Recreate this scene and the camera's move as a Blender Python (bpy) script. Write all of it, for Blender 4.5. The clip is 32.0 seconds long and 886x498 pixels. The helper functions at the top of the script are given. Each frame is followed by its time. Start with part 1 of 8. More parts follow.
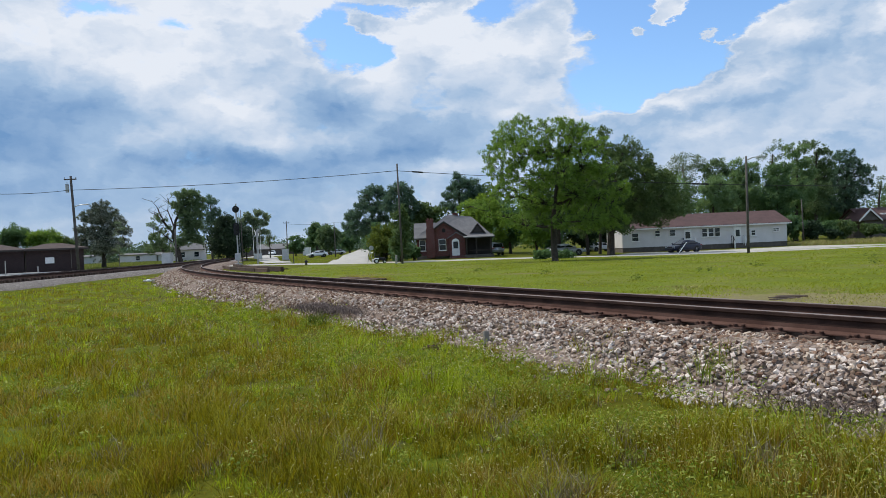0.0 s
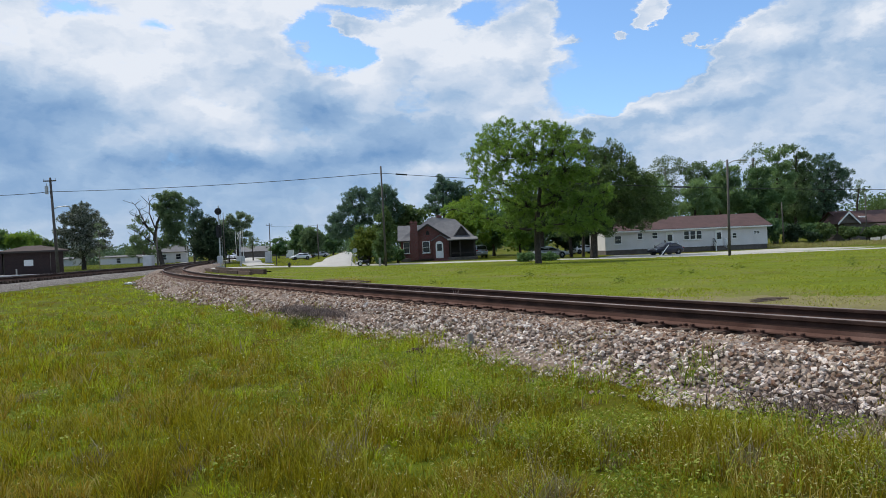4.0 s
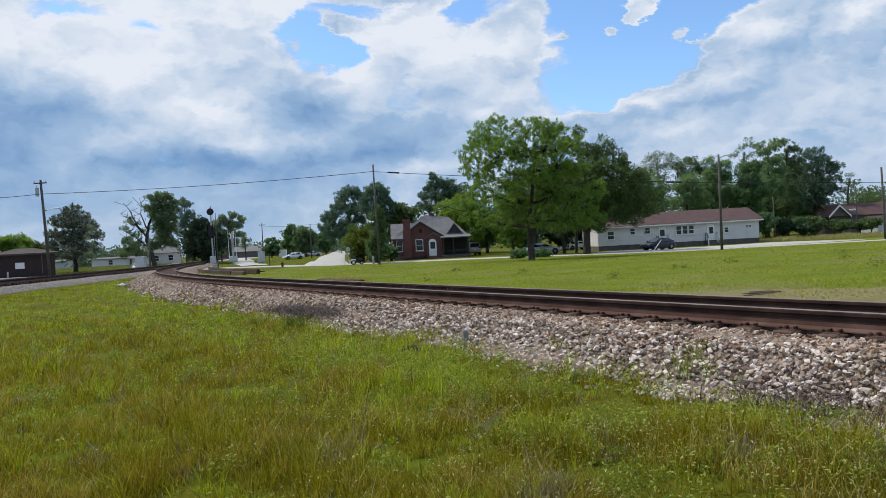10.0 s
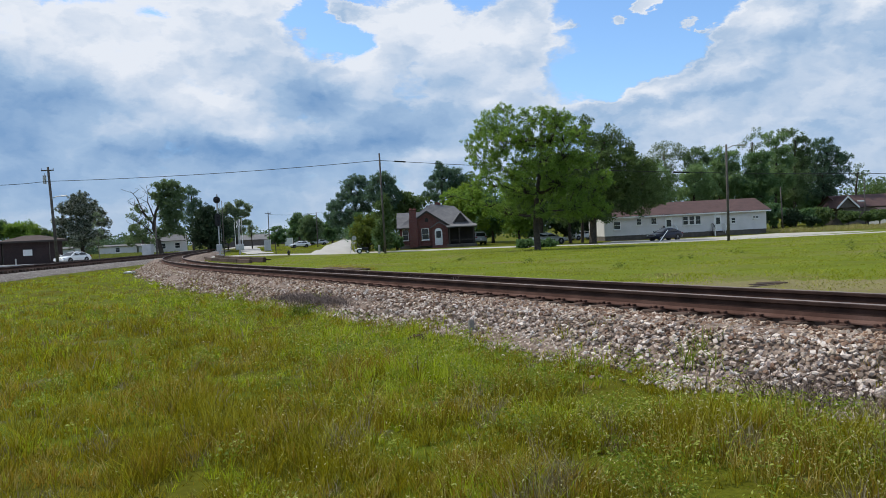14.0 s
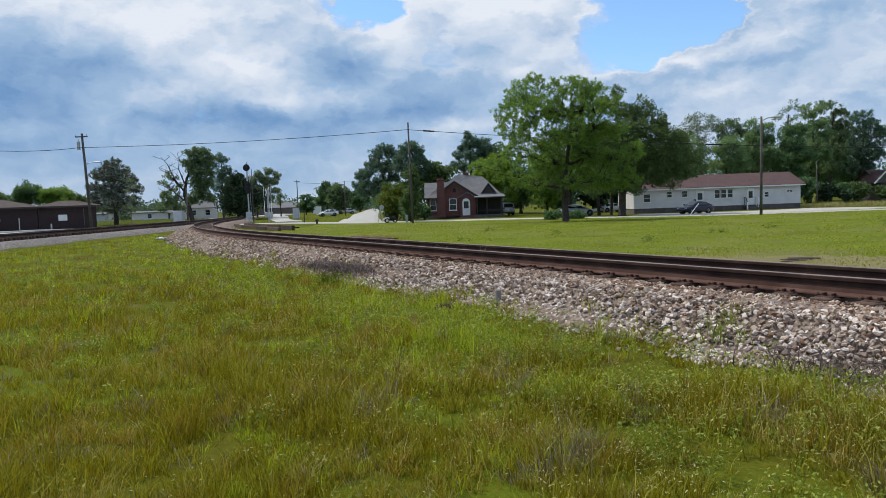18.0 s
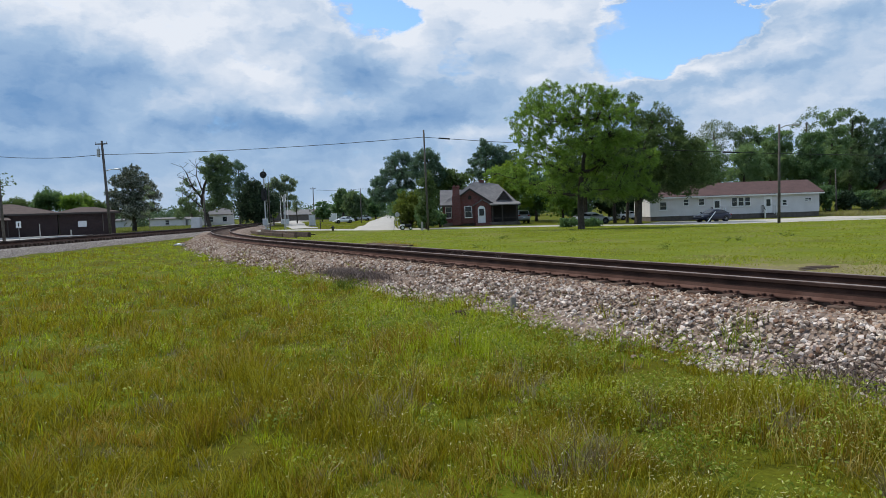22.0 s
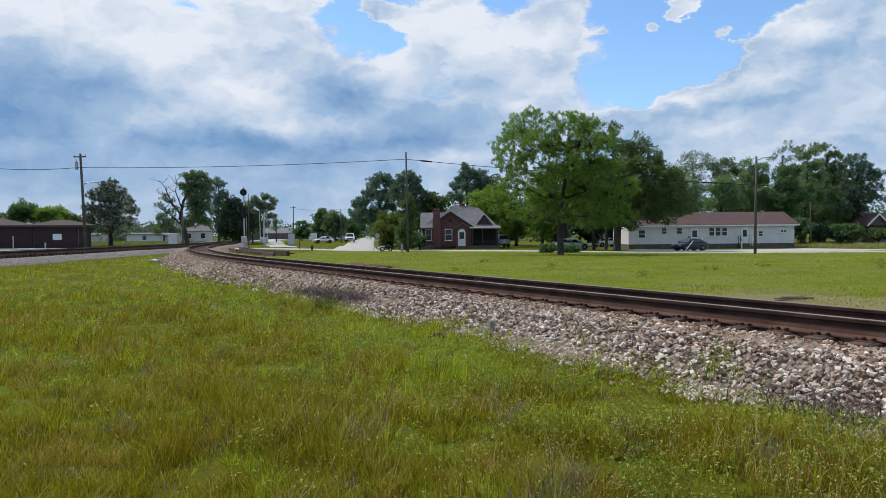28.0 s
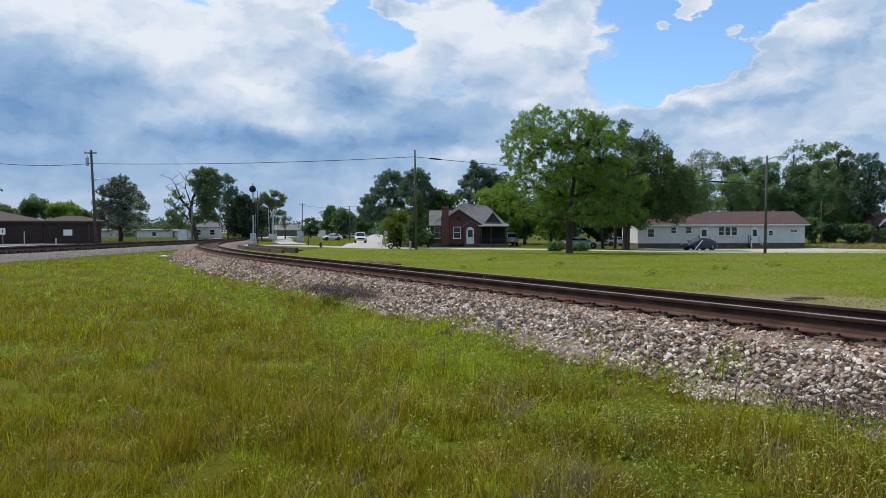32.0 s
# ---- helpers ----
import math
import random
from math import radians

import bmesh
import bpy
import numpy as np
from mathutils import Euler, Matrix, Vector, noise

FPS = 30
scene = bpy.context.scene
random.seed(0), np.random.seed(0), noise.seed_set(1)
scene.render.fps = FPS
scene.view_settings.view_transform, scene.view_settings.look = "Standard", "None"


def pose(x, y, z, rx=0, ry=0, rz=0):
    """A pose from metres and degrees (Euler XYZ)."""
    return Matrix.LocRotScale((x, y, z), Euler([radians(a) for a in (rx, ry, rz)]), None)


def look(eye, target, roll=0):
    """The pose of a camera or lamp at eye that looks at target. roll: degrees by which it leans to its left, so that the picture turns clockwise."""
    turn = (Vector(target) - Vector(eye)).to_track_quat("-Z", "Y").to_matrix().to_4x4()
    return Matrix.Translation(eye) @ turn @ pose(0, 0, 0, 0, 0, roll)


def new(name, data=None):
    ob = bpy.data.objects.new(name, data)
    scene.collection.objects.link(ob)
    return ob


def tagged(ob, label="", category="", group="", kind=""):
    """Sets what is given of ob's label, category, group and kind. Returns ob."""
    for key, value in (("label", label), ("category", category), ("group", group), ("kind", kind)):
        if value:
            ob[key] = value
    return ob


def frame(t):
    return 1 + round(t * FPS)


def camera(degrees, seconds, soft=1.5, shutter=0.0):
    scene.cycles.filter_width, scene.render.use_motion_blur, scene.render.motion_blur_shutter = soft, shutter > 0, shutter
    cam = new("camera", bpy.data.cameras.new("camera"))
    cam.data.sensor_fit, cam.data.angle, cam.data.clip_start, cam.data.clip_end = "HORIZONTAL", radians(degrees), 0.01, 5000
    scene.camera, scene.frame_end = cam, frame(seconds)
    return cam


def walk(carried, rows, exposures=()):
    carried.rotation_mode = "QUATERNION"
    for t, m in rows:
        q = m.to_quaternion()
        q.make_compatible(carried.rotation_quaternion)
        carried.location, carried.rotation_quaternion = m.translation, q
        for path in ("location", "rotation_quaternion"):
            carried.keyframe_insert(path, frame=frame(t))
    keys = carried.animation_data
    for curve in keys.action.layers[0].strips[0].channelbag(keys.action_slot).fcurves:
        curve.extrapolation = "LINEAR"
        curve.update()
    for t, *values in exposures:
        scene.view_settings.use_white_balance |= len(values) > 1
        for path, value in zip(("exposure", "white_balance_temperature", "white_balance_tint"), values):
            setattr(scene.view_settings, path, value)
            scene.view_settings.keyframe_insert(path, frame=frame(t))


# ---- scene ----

# the camera: a phone held at eye height beside the railway, turning a little
cam = camera(62.1, 32.0, soft=0.5)
PATH = [
    (0.0, 0.044, 0.028, 1.621, -0.433, 2.505, -1.093),
    (0.5, 0.036, 0.031, 1.627, 0.289, 1.865, -1.174),
    (1.0, 0.036, 0.032, 1.631, 0.098, 1.926, -1.283),
    (1.5, 0.031, 0.032, 1.631, 0.251, 2.356, -2.322),
    (2.0, 0.030, 0.034, 1.630, 0.353, 2.329, -2.322),
    (2.5, 0.021, 0.035, 1.628, 0.134, 2.167, -2.356),
    (3.0, 0.027, 0.037, 1.627, -0.262, 2.433, -2.401),
    (3.5, 0.033, 0.039, 1.626, -0.395, 2.424, -2.425),
    (5.5, 0.035, 0.039, 1.625, 0.226, 2.771, -2.074),
    (6.0, 0.031, 0.037, 1.623, 0.186, 2.874, -2.328),
    (6.5, 0.030, 0.035, 1.617, 0.047, 3.013, -2.329),
    (7.0, 0.029, 0.034, 1.620, -0.205, 3.075, -2.607),
    (7.5, 0.029, 0.034, 1.620, -0.255, 2.930, -2.312),
    (8.0, 0.027, 0.033, 1.620, -0.094, 3.092, -2.555),
    (8.5, 0.024, 0.031, 1.622, -0.261, 3.100, -2.465),
    (9.0, 0.023, 0.031, 1.624, -0.553, 2.909, -2.595),
    (9.5, 0.023, 0.030, 1.623, -0.776, 3.178, -2.615),
    (10.0, 0.023, 0.028, 1.620, -0.497, 3.166, -2.894),
    (10.5, 0.021, 0.028, 1.623, -0.415, 2.906, -2.544),
    (11.0, 0.017, 0.025, 1.622, -0.587, 2.668, -2.469),
    (11.5, 0.020, 0.023, 1.624, -0.815, 2.769, -2.702),
    (12.0, 0.015, 0.021, 1.624, -1.006, 2.520, -2.642),
    (12.5, 0.012, 0.018, 1.623, -0.998, 2.892, -2.568),
    (13.0, 0.013, 0.015, 1.622, -1.240, 2.827, -2.399),
    (13.5, 0.015, 0.012, 1.621, -1.303, 2.832, -2.448),
    (15.5, 0.015, 0.009, 1.622, -1.845, 3.070, -2.083),
    (16.0, 0.022, 0.007, 1.626, -2.713, 3.117, -1.887),
    (16.5, 0.026, 0.003, 1.617, -3.966, 2.715, -0.607),
    (17.0, 0.016, -0.004, 1.614, -3.283, 1.814, -0.052),
    (17.5, 0.013, -0.009, 1.616, -3.402, 2.066, -0.101),
    (18.0, 0.003, -0.013, 1.619, -3.527, 2.156, -0.187),
    (18.5, -0.000, -0.021, 1.613, -3.023, 2.336, -0.034),
    (19.0, 0.005, -0.030, 1.612, -3.037, 2.585, -0.068),
    (19.5, 0.007, -0.040, 1.615, -2.644, 2.263, 0.560),
    (20.0, 0.007, -0.049, 1.615, -2.802, 2.229, 1.089),
    (20.5, -0.002, -0.057, 1.618, -3.103, 1.895, 1.032),
    (21.0, -0.007, -0.065, 1.619, -2.975, 2.117, 1.012),
    (21.5, -0.007, -0.071, 1.618, -2.838, 2.243, 1.621),
    (22.0, 0.000, -0.073, 1.617, -2.916, 2.002, 0.978),
    (22.5, -0.005, -0.073, 1.615, -2.024, 1.640, 2.059),
    (23.0, -0.009, -0.067, 1.623, -0.741, 1.079, 2.497),
    (23.5, -0.000, -0.057, 1.628, -0.195, 0.983, 2.479),
    (24.0, 0.001, -0.043, 1.631, 0.440, 0.412, 1.309),
    (24.5, -0.006, -0.030, 1.628, 0.557, 0.553, -0.810),
    (25.0, -0.011, -0.022, 1.616, 0.005, 0.508, -0.649),
    (25.5, -0.010, -0.016, 1.611, -0.209, 0.592, -0.914),
    (27.5, -0.004, -0.012, 1.607, -1.205, 0.696, -0.732),
    (28.0, -0.006, -0.010, 1.603, -1.188, 0.530, -0.656),
    (28.5, -0.008, -0.006, 1.604, -1.350, 0.494, -0.692),
    (29.0, -0.008, -0.005, 1.601, -1.284, 0.309, -0.252),
    (29.5, -0.008, -0.004, 1.605, -0.787, 0.633, -0.464),
    (30.0, -0.005, -0.001, 1.604, -0.800, 0.555, -0.734),
    (30.5, -0.009, 0.001, 1.603, -0.942, 0.431, -0.494),
    (31.0, -0.010, 0.003, 1.606, -1.311, 0.287, -0.733),
    (31.5, -0.009, 0.002, 1.605, -1.496, 0.418, -0.343),
    (32.0, -0.000, 0.000, 1.600, -1.350, 0.200, -0.000),
]


def held(x, y, z, pitch, roll, yaw):
    return pose(x, y, z, 0, 0, yaw) @ pose(0, 0, 0, 90 + pitch) @ pose(0, 0, 0, 0, 0, -roll)


walk(cam, [(t, held(*row)) for t, *row in PATH])

# ---- world, sun ----
SUN_TO = Vector((-0.80, 0.42, 1.25)).normalized()
sun = new("sun", bpy.data.lights.new("sun", "SUN"))
sun.data.energy, sun.data.angle, sun.data.color = 3.3, radians(0.6), (1.0, 0.95, 0.86)
sun.matrix_world = look(SUN_TO * 100, (0, 0, 0))

# clouds and gaps in the sky: heading and slope in the sky, their half sizes, strength
GAPS = [(0.301, 0.245, 0.086, 0.054, 1.5), (0.262, 0.19, 0.056, 0.025, 1), (0.235, 0.318, 0.079, 0.035, 1.3), (0.378, 0.28, 0.058, 0.054, 1.3), (0.441, 0.302, 0.055, 0.023, 1.3), (0.364, 0.218, 0.039, 0.023, 0.7), (-0.105, 0.279, 0.037, 0.025, 1.5), (-0.071, 0.264, 0.028, 0.015, 1.1), (-0.126, 0.302, 0.018, 0.015, 0.9), (-0.063, 0.324, 0.046, 0.008, 0.9), (0.098, 0.313, 0.045, 0.017, 1.1), (0.003, 0.317, 0.035, 0.006, 0.6), (-0.406, 0.308, 0.037, 0.014, 0.55), (-0.317, 0.297, 0.023, 0.011, 0.6), (0.283, 0.17, 0.042, 0.011, 0.5)]
HEAPS = [(0.338, 0.292, 0.024, 0.026, 2.2), (0.32, 0.281, 0.015, 0.012, 1.6), (0.282, 0.265, 0.011, 0.009, 1.75), (0.374, 0.251, 0.012, 0.009, 1.7), (0.397, 0.241, 0.009, 0.005, 1.5), (0.191, 0.313, 0.025, 0.017, 1), (0.226, 0.265, 0.013, 0.006, 0.9), (-0.07, 0.299, 0.026, 0.014, 1.3), (-0.13, 0.276, 0.011, 0.006, 0.7), (0.161, 0.26, 0.044, 0.038, 1), (0.458, 0.238, 0.042, 0.029, 1.5), (0.412, 0.192, 0.047, 0.026, 1.4), (0.337, 0.17, 0.037, 0.015, 1.2), (0.255, 0.137, 0.064, 0.023, 1.1), (0.026, 0.323, 0.046, 0.017, 0.7), (0.59, 0.235, 0.03, 0.05, 1.2)]
BRIGHT = [(-0.487, 0.284, 0.065, 0.035, 0.35), (-0.299, 0.3, 0.114, 0.042, 0.38), (-0.369, 0.239, 0.075, 0.028, 0.3), (-0.263, 0.19, 0.073, 0.028, 0.22), (-0.201, 0.142, 0.031, 0.011, 0.33), (-0.055, 0.239, 0.028, 0.031, 0.38), (0.132, 0.261, 0.09, 0.037, 0.43), (0.018, 0.292, 0.061, 0.035, 0.35), (0.458, 0.248, 0.042, 0.023, 0.38), (0.338, 0.288, 0.03, 0.031, 0.44), (0.334, 0.168, 0.037, 0.009, 0.35), (0.409, 0.185, 0.05, 0.017, 0.22), (0.363, 0.131, 0.039, 0.012, 0.2), (0.116, 0.171, 0.023, 0.008, 0.33), (0.032, 0.102, 0.046, 0.009, 0.3), (-0.427, 0.117, 0.024, 0.028, 0.15), (-0.571, 0.156, 0.012, 0.011, 0.22), (-0.158, 0.323, 0.053, 0.031, 0.25), (0.58, 0.25, 0.03, 0.04, 0.31)]
DARK = [(-0.548, 0.172, 0.07, 0.054, 0.44), (-0.481, 0.134, 0.087, 0.032, 0.33), (-0.427, 0.185, 0.069, 0.025, 0.33), (-0.121, 0.188, 0.053, 0.029, 0.52), (-0.205, 0.116, 0.157, 0.023, 0.33), (0.001, 0.145, 0.069, 0.037, 0.39), (-0.3, 0.127, 0.079, 0.017, 0.23), (0.059, 0.199, 0.038, 0.014, 0.23), (0.482, 0.211, 0.032, 0.01, 0.23), (0.415, 0.162, 0.026, 0.008, 0.18), (0.451, 0.143, 0.048, 0.012, 0.13), (-0.072, 0.124, 0.084, 0.014, 0.23), (0.219, 0.111, 0.086, 0.015, 0.1), (-0.542, 0.085, 0.07, 0.015, 0.2), (-0.3, 0.075, 0.3, 0.045, 0.25), (0.25, 0.07, 0.2, 0.03, 0.11)]


def build_sky():
    world = bpy.data.worlds.new("sky")
    scene.world = world
    world.use_nodes = True
    tree = world.node_tree
    n, link = tree.nodes, tree.links
    n.clear()

    def math_node(op, a, b=None, c=None):
        m = n.new("ShaderNodeMath")
        m.operation = op
        for k, v in enumerate((a, b, c)):
            if v is None:
                continue
            if isinstance(v, (int, float)):
                m.inputs[k].default_value = v
            else:
                link.new(v, m.inputs[k])
        return m.outputs[0]

    coord = n.new("ShaderNodeTexCoord").outputs["Generated"]
    sep = n.new("ShaderNodeSeparateXYZ")
    link.new(coord, sep.inputs[0])
    x, y, z = sep.outputs
    u = math_node("ARCTAN2", x, y)
    flat = math_node("SQRT", math_node("ADD", math_node("MULTIPLY", x, x), math_node("MULTIPLY", y, y)))
    w = math_node("DIVIDE", z, math_node("MAXIMUM", flat, 0.02))

    def fbm(scale, detail, rough, shift, stretch=1.7):
        comb = n.new("ShaderNodeCombineXYZ")
        link.new(u, comb.inputs[0])
        link.new(math_node("MULTIPLY", w, stretch), comb.inputs[1])
        comb.inputs[2].default_value = shift
        t = n.new("ShaderNodeTexNoise")
        t.inputs["Scale"].default_value, t.inputs["Detail"].default_value, t.inputs["Roughness"].default_value = scale, detail, rough
        link.new(comb.outputs[0], t.inputs["Vector"])
        return math_node("SUBTRACT", t.outputs["Fac"], 0.5)

    warp_u, warp_w = fbm(13, 8, 0.66, 3.0), fbm(13, 8, 0.66, 7.0)
    uw = math_node("MULTIPLY_ADD", warp_u, 0.10, u)
    ww = math_node("MULTIPLY_ADD", warp_w, 0.065, w)

    us = math_node("MULTIPLY_ADD", warp_u, 0.055, u)
    ws = math_node("MULTIPLY_ADD", warp_w, 0.035, w)

    def blobs(rows, start, pu=uw, pw=ww):
        total = start
        for cu, cw, ru, rw, amp in rows:
            du = math_node("DIVIDE", math_node("SUBTRACT", pu, cu), ru)
            dw = math_node("DIVIDE", math_node("SUBTRACT", pw, cw), rw)
            d = math_node("ADD", math_node("MULTIPLY", du, du), math_node("MULTIPLY", dw, dw))
            g = math_node("EXPONENT", math_node("MULTIPLY", d, -1.0))
            total = math_node("MULTIPLY_ADD", g, amp, total)
        return total

    def heads(du, dw):
        """Rounded heads of heaped clouds at three sizes, read a little aside."""
        out = None
        for scale, amp in ((13, 1.0), (29, 0.55), (64, 0.30)):
            comb = n.new("ShaderNodeCombineXYZ")
            link.new(math_node("ADD", uw, du), comb.inputs[0])
            link.new(math_node("MULTIPLY", math_node("ADD", ww, dw), 1.45), comb.inputs[1])
            comb.inputs[2].default_value = scale * 0.37
            v = n.new("ShaderNodeTexVoronoi")
            v.feature = "SMOOTH_F1"
            v.inputs["Scale"].default_value, v.inputs["Smoothness"].default_value = scale, 0.55
            link.new(comb.outputs[0], v.inputs["Vector"])
            h = math_node("MULTIPLY", math_node("SUBTRACT", 0.45, v.outputs["Distance"]), amp)
            out = h if out is None else math_node("ADD", out, h)
        return out

    fine = fbm(30, 8, 0.66, 5.1)
    puff = heads(0.0, 0.0)
    # the lit side of each head: towards the sun, up and to the left
    relief = math_node("SUBTRACT", puff, heads(-0.010, 0.013))
    cover = math_node("ADD", math_node("MULTIPLY_ADD", fbm(5.0, 5, 0.55, 1.3), 0.20, 0.60), math_node("MULTIPLY", fine, 0.42))
    cover = math_node("MULTIPLY_ADD", puff, 0.42, cover)
    cover = math_node("SUBTRACT", blobs(HEAPS, cover), blobs(GAPS, 0.0))
    # unseen sky behind the camera: cloud thinned to dim surfaces facing it
    rear_thinning = n.new("ShaderNodeMapRange")
    rear_thinning.interpolation_type = "SMOOTHSTEP"
    rear_thinning.inputs["From Min"].default_value, rear_thinning.inputs["From Max"].default_value, rear_thinning.inputs["To Max"].default_value = 0.35, -0.45, 0.34
    link.new(y, rear_thinning.inputs["Value"])
    cover = math_node("SUBTRACT", cover, rear_thinning.outputs[0])
    edge = n.new("ShaderNodeMapRange")
    edge.interpolation_type = "SMOOTHSTEP"
    edge.inputs["From Min"].default_value, edge.inputs["From Max"].default_value = -0.08, 0.46
    link.new(cover, edge.inputs["Value"])
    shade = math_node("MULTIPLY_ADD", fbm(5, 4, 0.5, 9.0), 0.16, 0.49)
    shade = math_node("MULTIPLY_ADD", relief, 0.40, shade)
    shade = math_node("MULTIPLY_ADD", fine, 0.12, shade)
    shade = math_node("SUBTRACT", blobs(BRIGHT, shade, us, ws), blobs(DARK, 0.0, us, ws))
    # thin lit rims, where the cloud ends against the open sky
    rim = math_node("MULTIPLY", math_node("SUBTRACT", 1.0, math_node("MINIMUM", math_node("MULTIPLY", math_node("ABSOLUTE", math_node("SUBTRACT", cover, 0.42)), 2.6), 1.0)), 0.24)
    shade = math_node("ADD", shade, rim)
    ramp = n.new("ShaderNodeValToRGB")
    ramp.color_ramp.elements[0].position, ramp.color_ramp.elements[0].color = 0.02, (0.165, 0.315, 0.565, 1)
    ramp.color_ramp.elements[1].position, ramp.color_ramp.elements[1].color = 0.95, (0.785, 0.835, 0.92, 1)
    mid = ramp.color_ramp.elements.new(0.45)
    mid.color = (0.355, 0.505, 0.715, 1)
    link.new(shade, ramp.inputs[0])
    air = n.new("ShaderNodeTexSky")
    air.sky_type, air.sun_disc = "NISHITA", False
    air.sun_elevation, air.sun_rotation = math.asin(SUN_TO.z), math.atan2(SUN_TO.x, SUN_TO.y)
    air.air_density, air.dust_density, air.ozone_density = 1.0, 0.6, 1.5
    gain = n.new("ShaderNodeMix")
    gain.data_type, gain.blend_type = "RGBA", "MULTIPLY"
    gain.inputs["Factor"].default_value = 1.0
    link.new(air.outputs[0], gain.inputs["A"])
    gain.inputs["B"].default_value = (0.130, 0.160, 0.190, 1)
    mix = n.new("ShaderNodeMix")
    mix.data_type = "RGBA"
    link.new(edge.outputs[0], mix.inputs["Factor"])
    link.new(gain.outputs["Result"], mix.inputs["A"])
    link.new(ramp.outputs[0], mix.inputs["B"])
    # haze towards the horizon
    haze = n.new("ShaderNodeMapRange")
    haze.interpolation_type = "SMOOTHSTEP"
    haze.inputs["From Min"].default_value, haze.inputs["From Max"].default_value = 0.10, 0.0
    haze.inputs["To Max"].default_value = 0.55
    link.new(w, haze.inputs["Value"])
    veil = n.new("ShaderNodeMix")
    veil.data_type = "RGBA"
    link.new(haze.outputs[0], veil.inputs["Factor"])
    link.new(mix.outputs["Result"], veil.inputs["A"])
    veil.inputs["B"].default_value = (0.37, 0.50, 0.67, 1)
    back = n.new("ShaderNodeBackground")
    link.new(veil.outputs["Result"], back.inputs["Color"])
    back.inputs["Strength"].default_value = 1.0
    out = n.new("ShaderNodeOutputWorld")
    link.new(back.outputs[0], out.inputs["Surface"])


build_sky()


# ---- materials ----
def material(name, stops, scale=2.0, rough=0.8, bump=0.0, bump_scale=40.0, metal=0.0, fine=0.25, vary=0.0, island=False, second=None, spec=0.4):
    """A surface from colour stops over soft noise, with fine grain, bump and variation from piece to piece."""
    m = bpy.data.materials.new(name)
    m.use_nodes = True
    n, link = m.node_tree.nodes, m.node_tree.links
    bsdf = n["Principled BSDF"]
    coord = n.new("ShaderNodeTexCoord").outputs["Object"]

    def noise_at(s, detail=5.0):
        t = n.new("ShaderNodeTexNoise")
        t.inputs["Scale"].default_value, t.inputs["Detail"].default_value = s, detail
        link.new(coord, t.inputs["Vector"])
        return t.outputs["Fac"]

    base = noise_at(scale)
    value = base
    if vary:
        r = n.new("ShaderNodeNewGeometry").outputs["Random Per Island"] if island else n.new("ShaderNodeObjectInfo").outputs["Random"]
        a = n.new("ShaderNodeMath")
        a.operation = "MULTIPLY_ADD"
        link.new(r, a.inputs[0])
        a.inputs[1].default_value = vary
        b = n.new("ShaderNodeMath")
        b.operation = "SUBTRACT"
        link.new(base, b.inputs[0])
        b.inputs[1].default_value = vary / 2
        link.new(b.outputs[0], a.inputs[2])
        value = a.outputs[0]
    ramp = n.new("ShaderNodeValToRGB")
    e = ramp.color_ramp.elements
    lo, hi = 0.28, 0.72
    e[0].position, e[0].color = lo, (*stops[0], 1)
    e[1].position, e[1].color = hi, (*stops[-1], 1)
    for k, c in enumerate(stops[1:-1], 1):
        e.new(lo + (hi - lo) * k / (len(stops) - 1)).color = (*c, 1)
    link.new(value, ramp.inputs[0])
    colour = ramp.outputs[0]
    if second:
        c2, s2, low, high = second
        mask = n.new("ShaderNodeMapRange")
        mask.inputs["From Min"].default_value, mask.inputs["From Max"].default_value = low, high
        link.new(noise_at(s2, 6), mask.inputs["Value"])
        mx = n.new("ShaderNodeMix")
        mx.data_type = "RGBA"
        link.new(mask.outputs[0], mx.inputs["Factor"])
        link.new(colour, mx.inputs["A"])
        mx.inputs["B"].default_value = (*c2, 1)
        colour = mx.outputs["Result"]
    if fine:
        g = n.new("ShaderNodeMapRange")
        g.inputs["To Min"].default_value, g.inputs["To Max"].default_value = 1 - fine, 1 + fine
        link.new(noise_at(bump_scale, 3), g.inputs["Value"])
        mul = n.new("ShaderNodeVectorMath")
        mul.operation = "SCALE"
        link.new(colour, mul.inputs[0])
        link.new(g.outputs[0], mul.inputs["Scale"])
        colour = mul.outputs[0]
    link.new(colour, bsdf.inputs["Base Color"])
    bsdf.inputs["Roughness"].default_value, bsdf.inputs["Metallic"].default_value = rough, metal
    bsdf.inputs["Specular IOR Level"].default_value = spec
    if bump:
        bp = n.new("ShaderNodeBump")
        bp.inputs["Strength"].default_value, bp.inputs["Distance"].default_value = bump, 0.02
        link.new(noise_at(bump_scale, 4), bp.inputs["Height"])
        link.new(bp.outputs[0], bsdf.inputs["Normal"])
    return m


def leaf_material(name, stops, through_colour, scale=0.35, clear=0.35, rough=0.6, spread=0.75, second=None):
    m = material(name, stops, scale, rough, 0, 30, 0, 0, spread, True, second, 0.15)
    n, link = m.node_tree.nodes, m.node_tree.links
    bsdf, out = n["Principled BSDF"], n["Material Output"]
    tr = n.new("ShaderNodeBsdfTranslucent")
    tr.inputs["Color"].default_value = (*through_colour, 1)
    mx = n.new("ShaderNodeMixShader")
    mx.inputs[0].default_value = clear
    link.new(bsdf.outputs[0], mx.inputs[1])
    link.new(tr.outputs[0], mx.inputs[2])
    link.new(mx.outputs[0], out.inputs["Surface"])
    return m


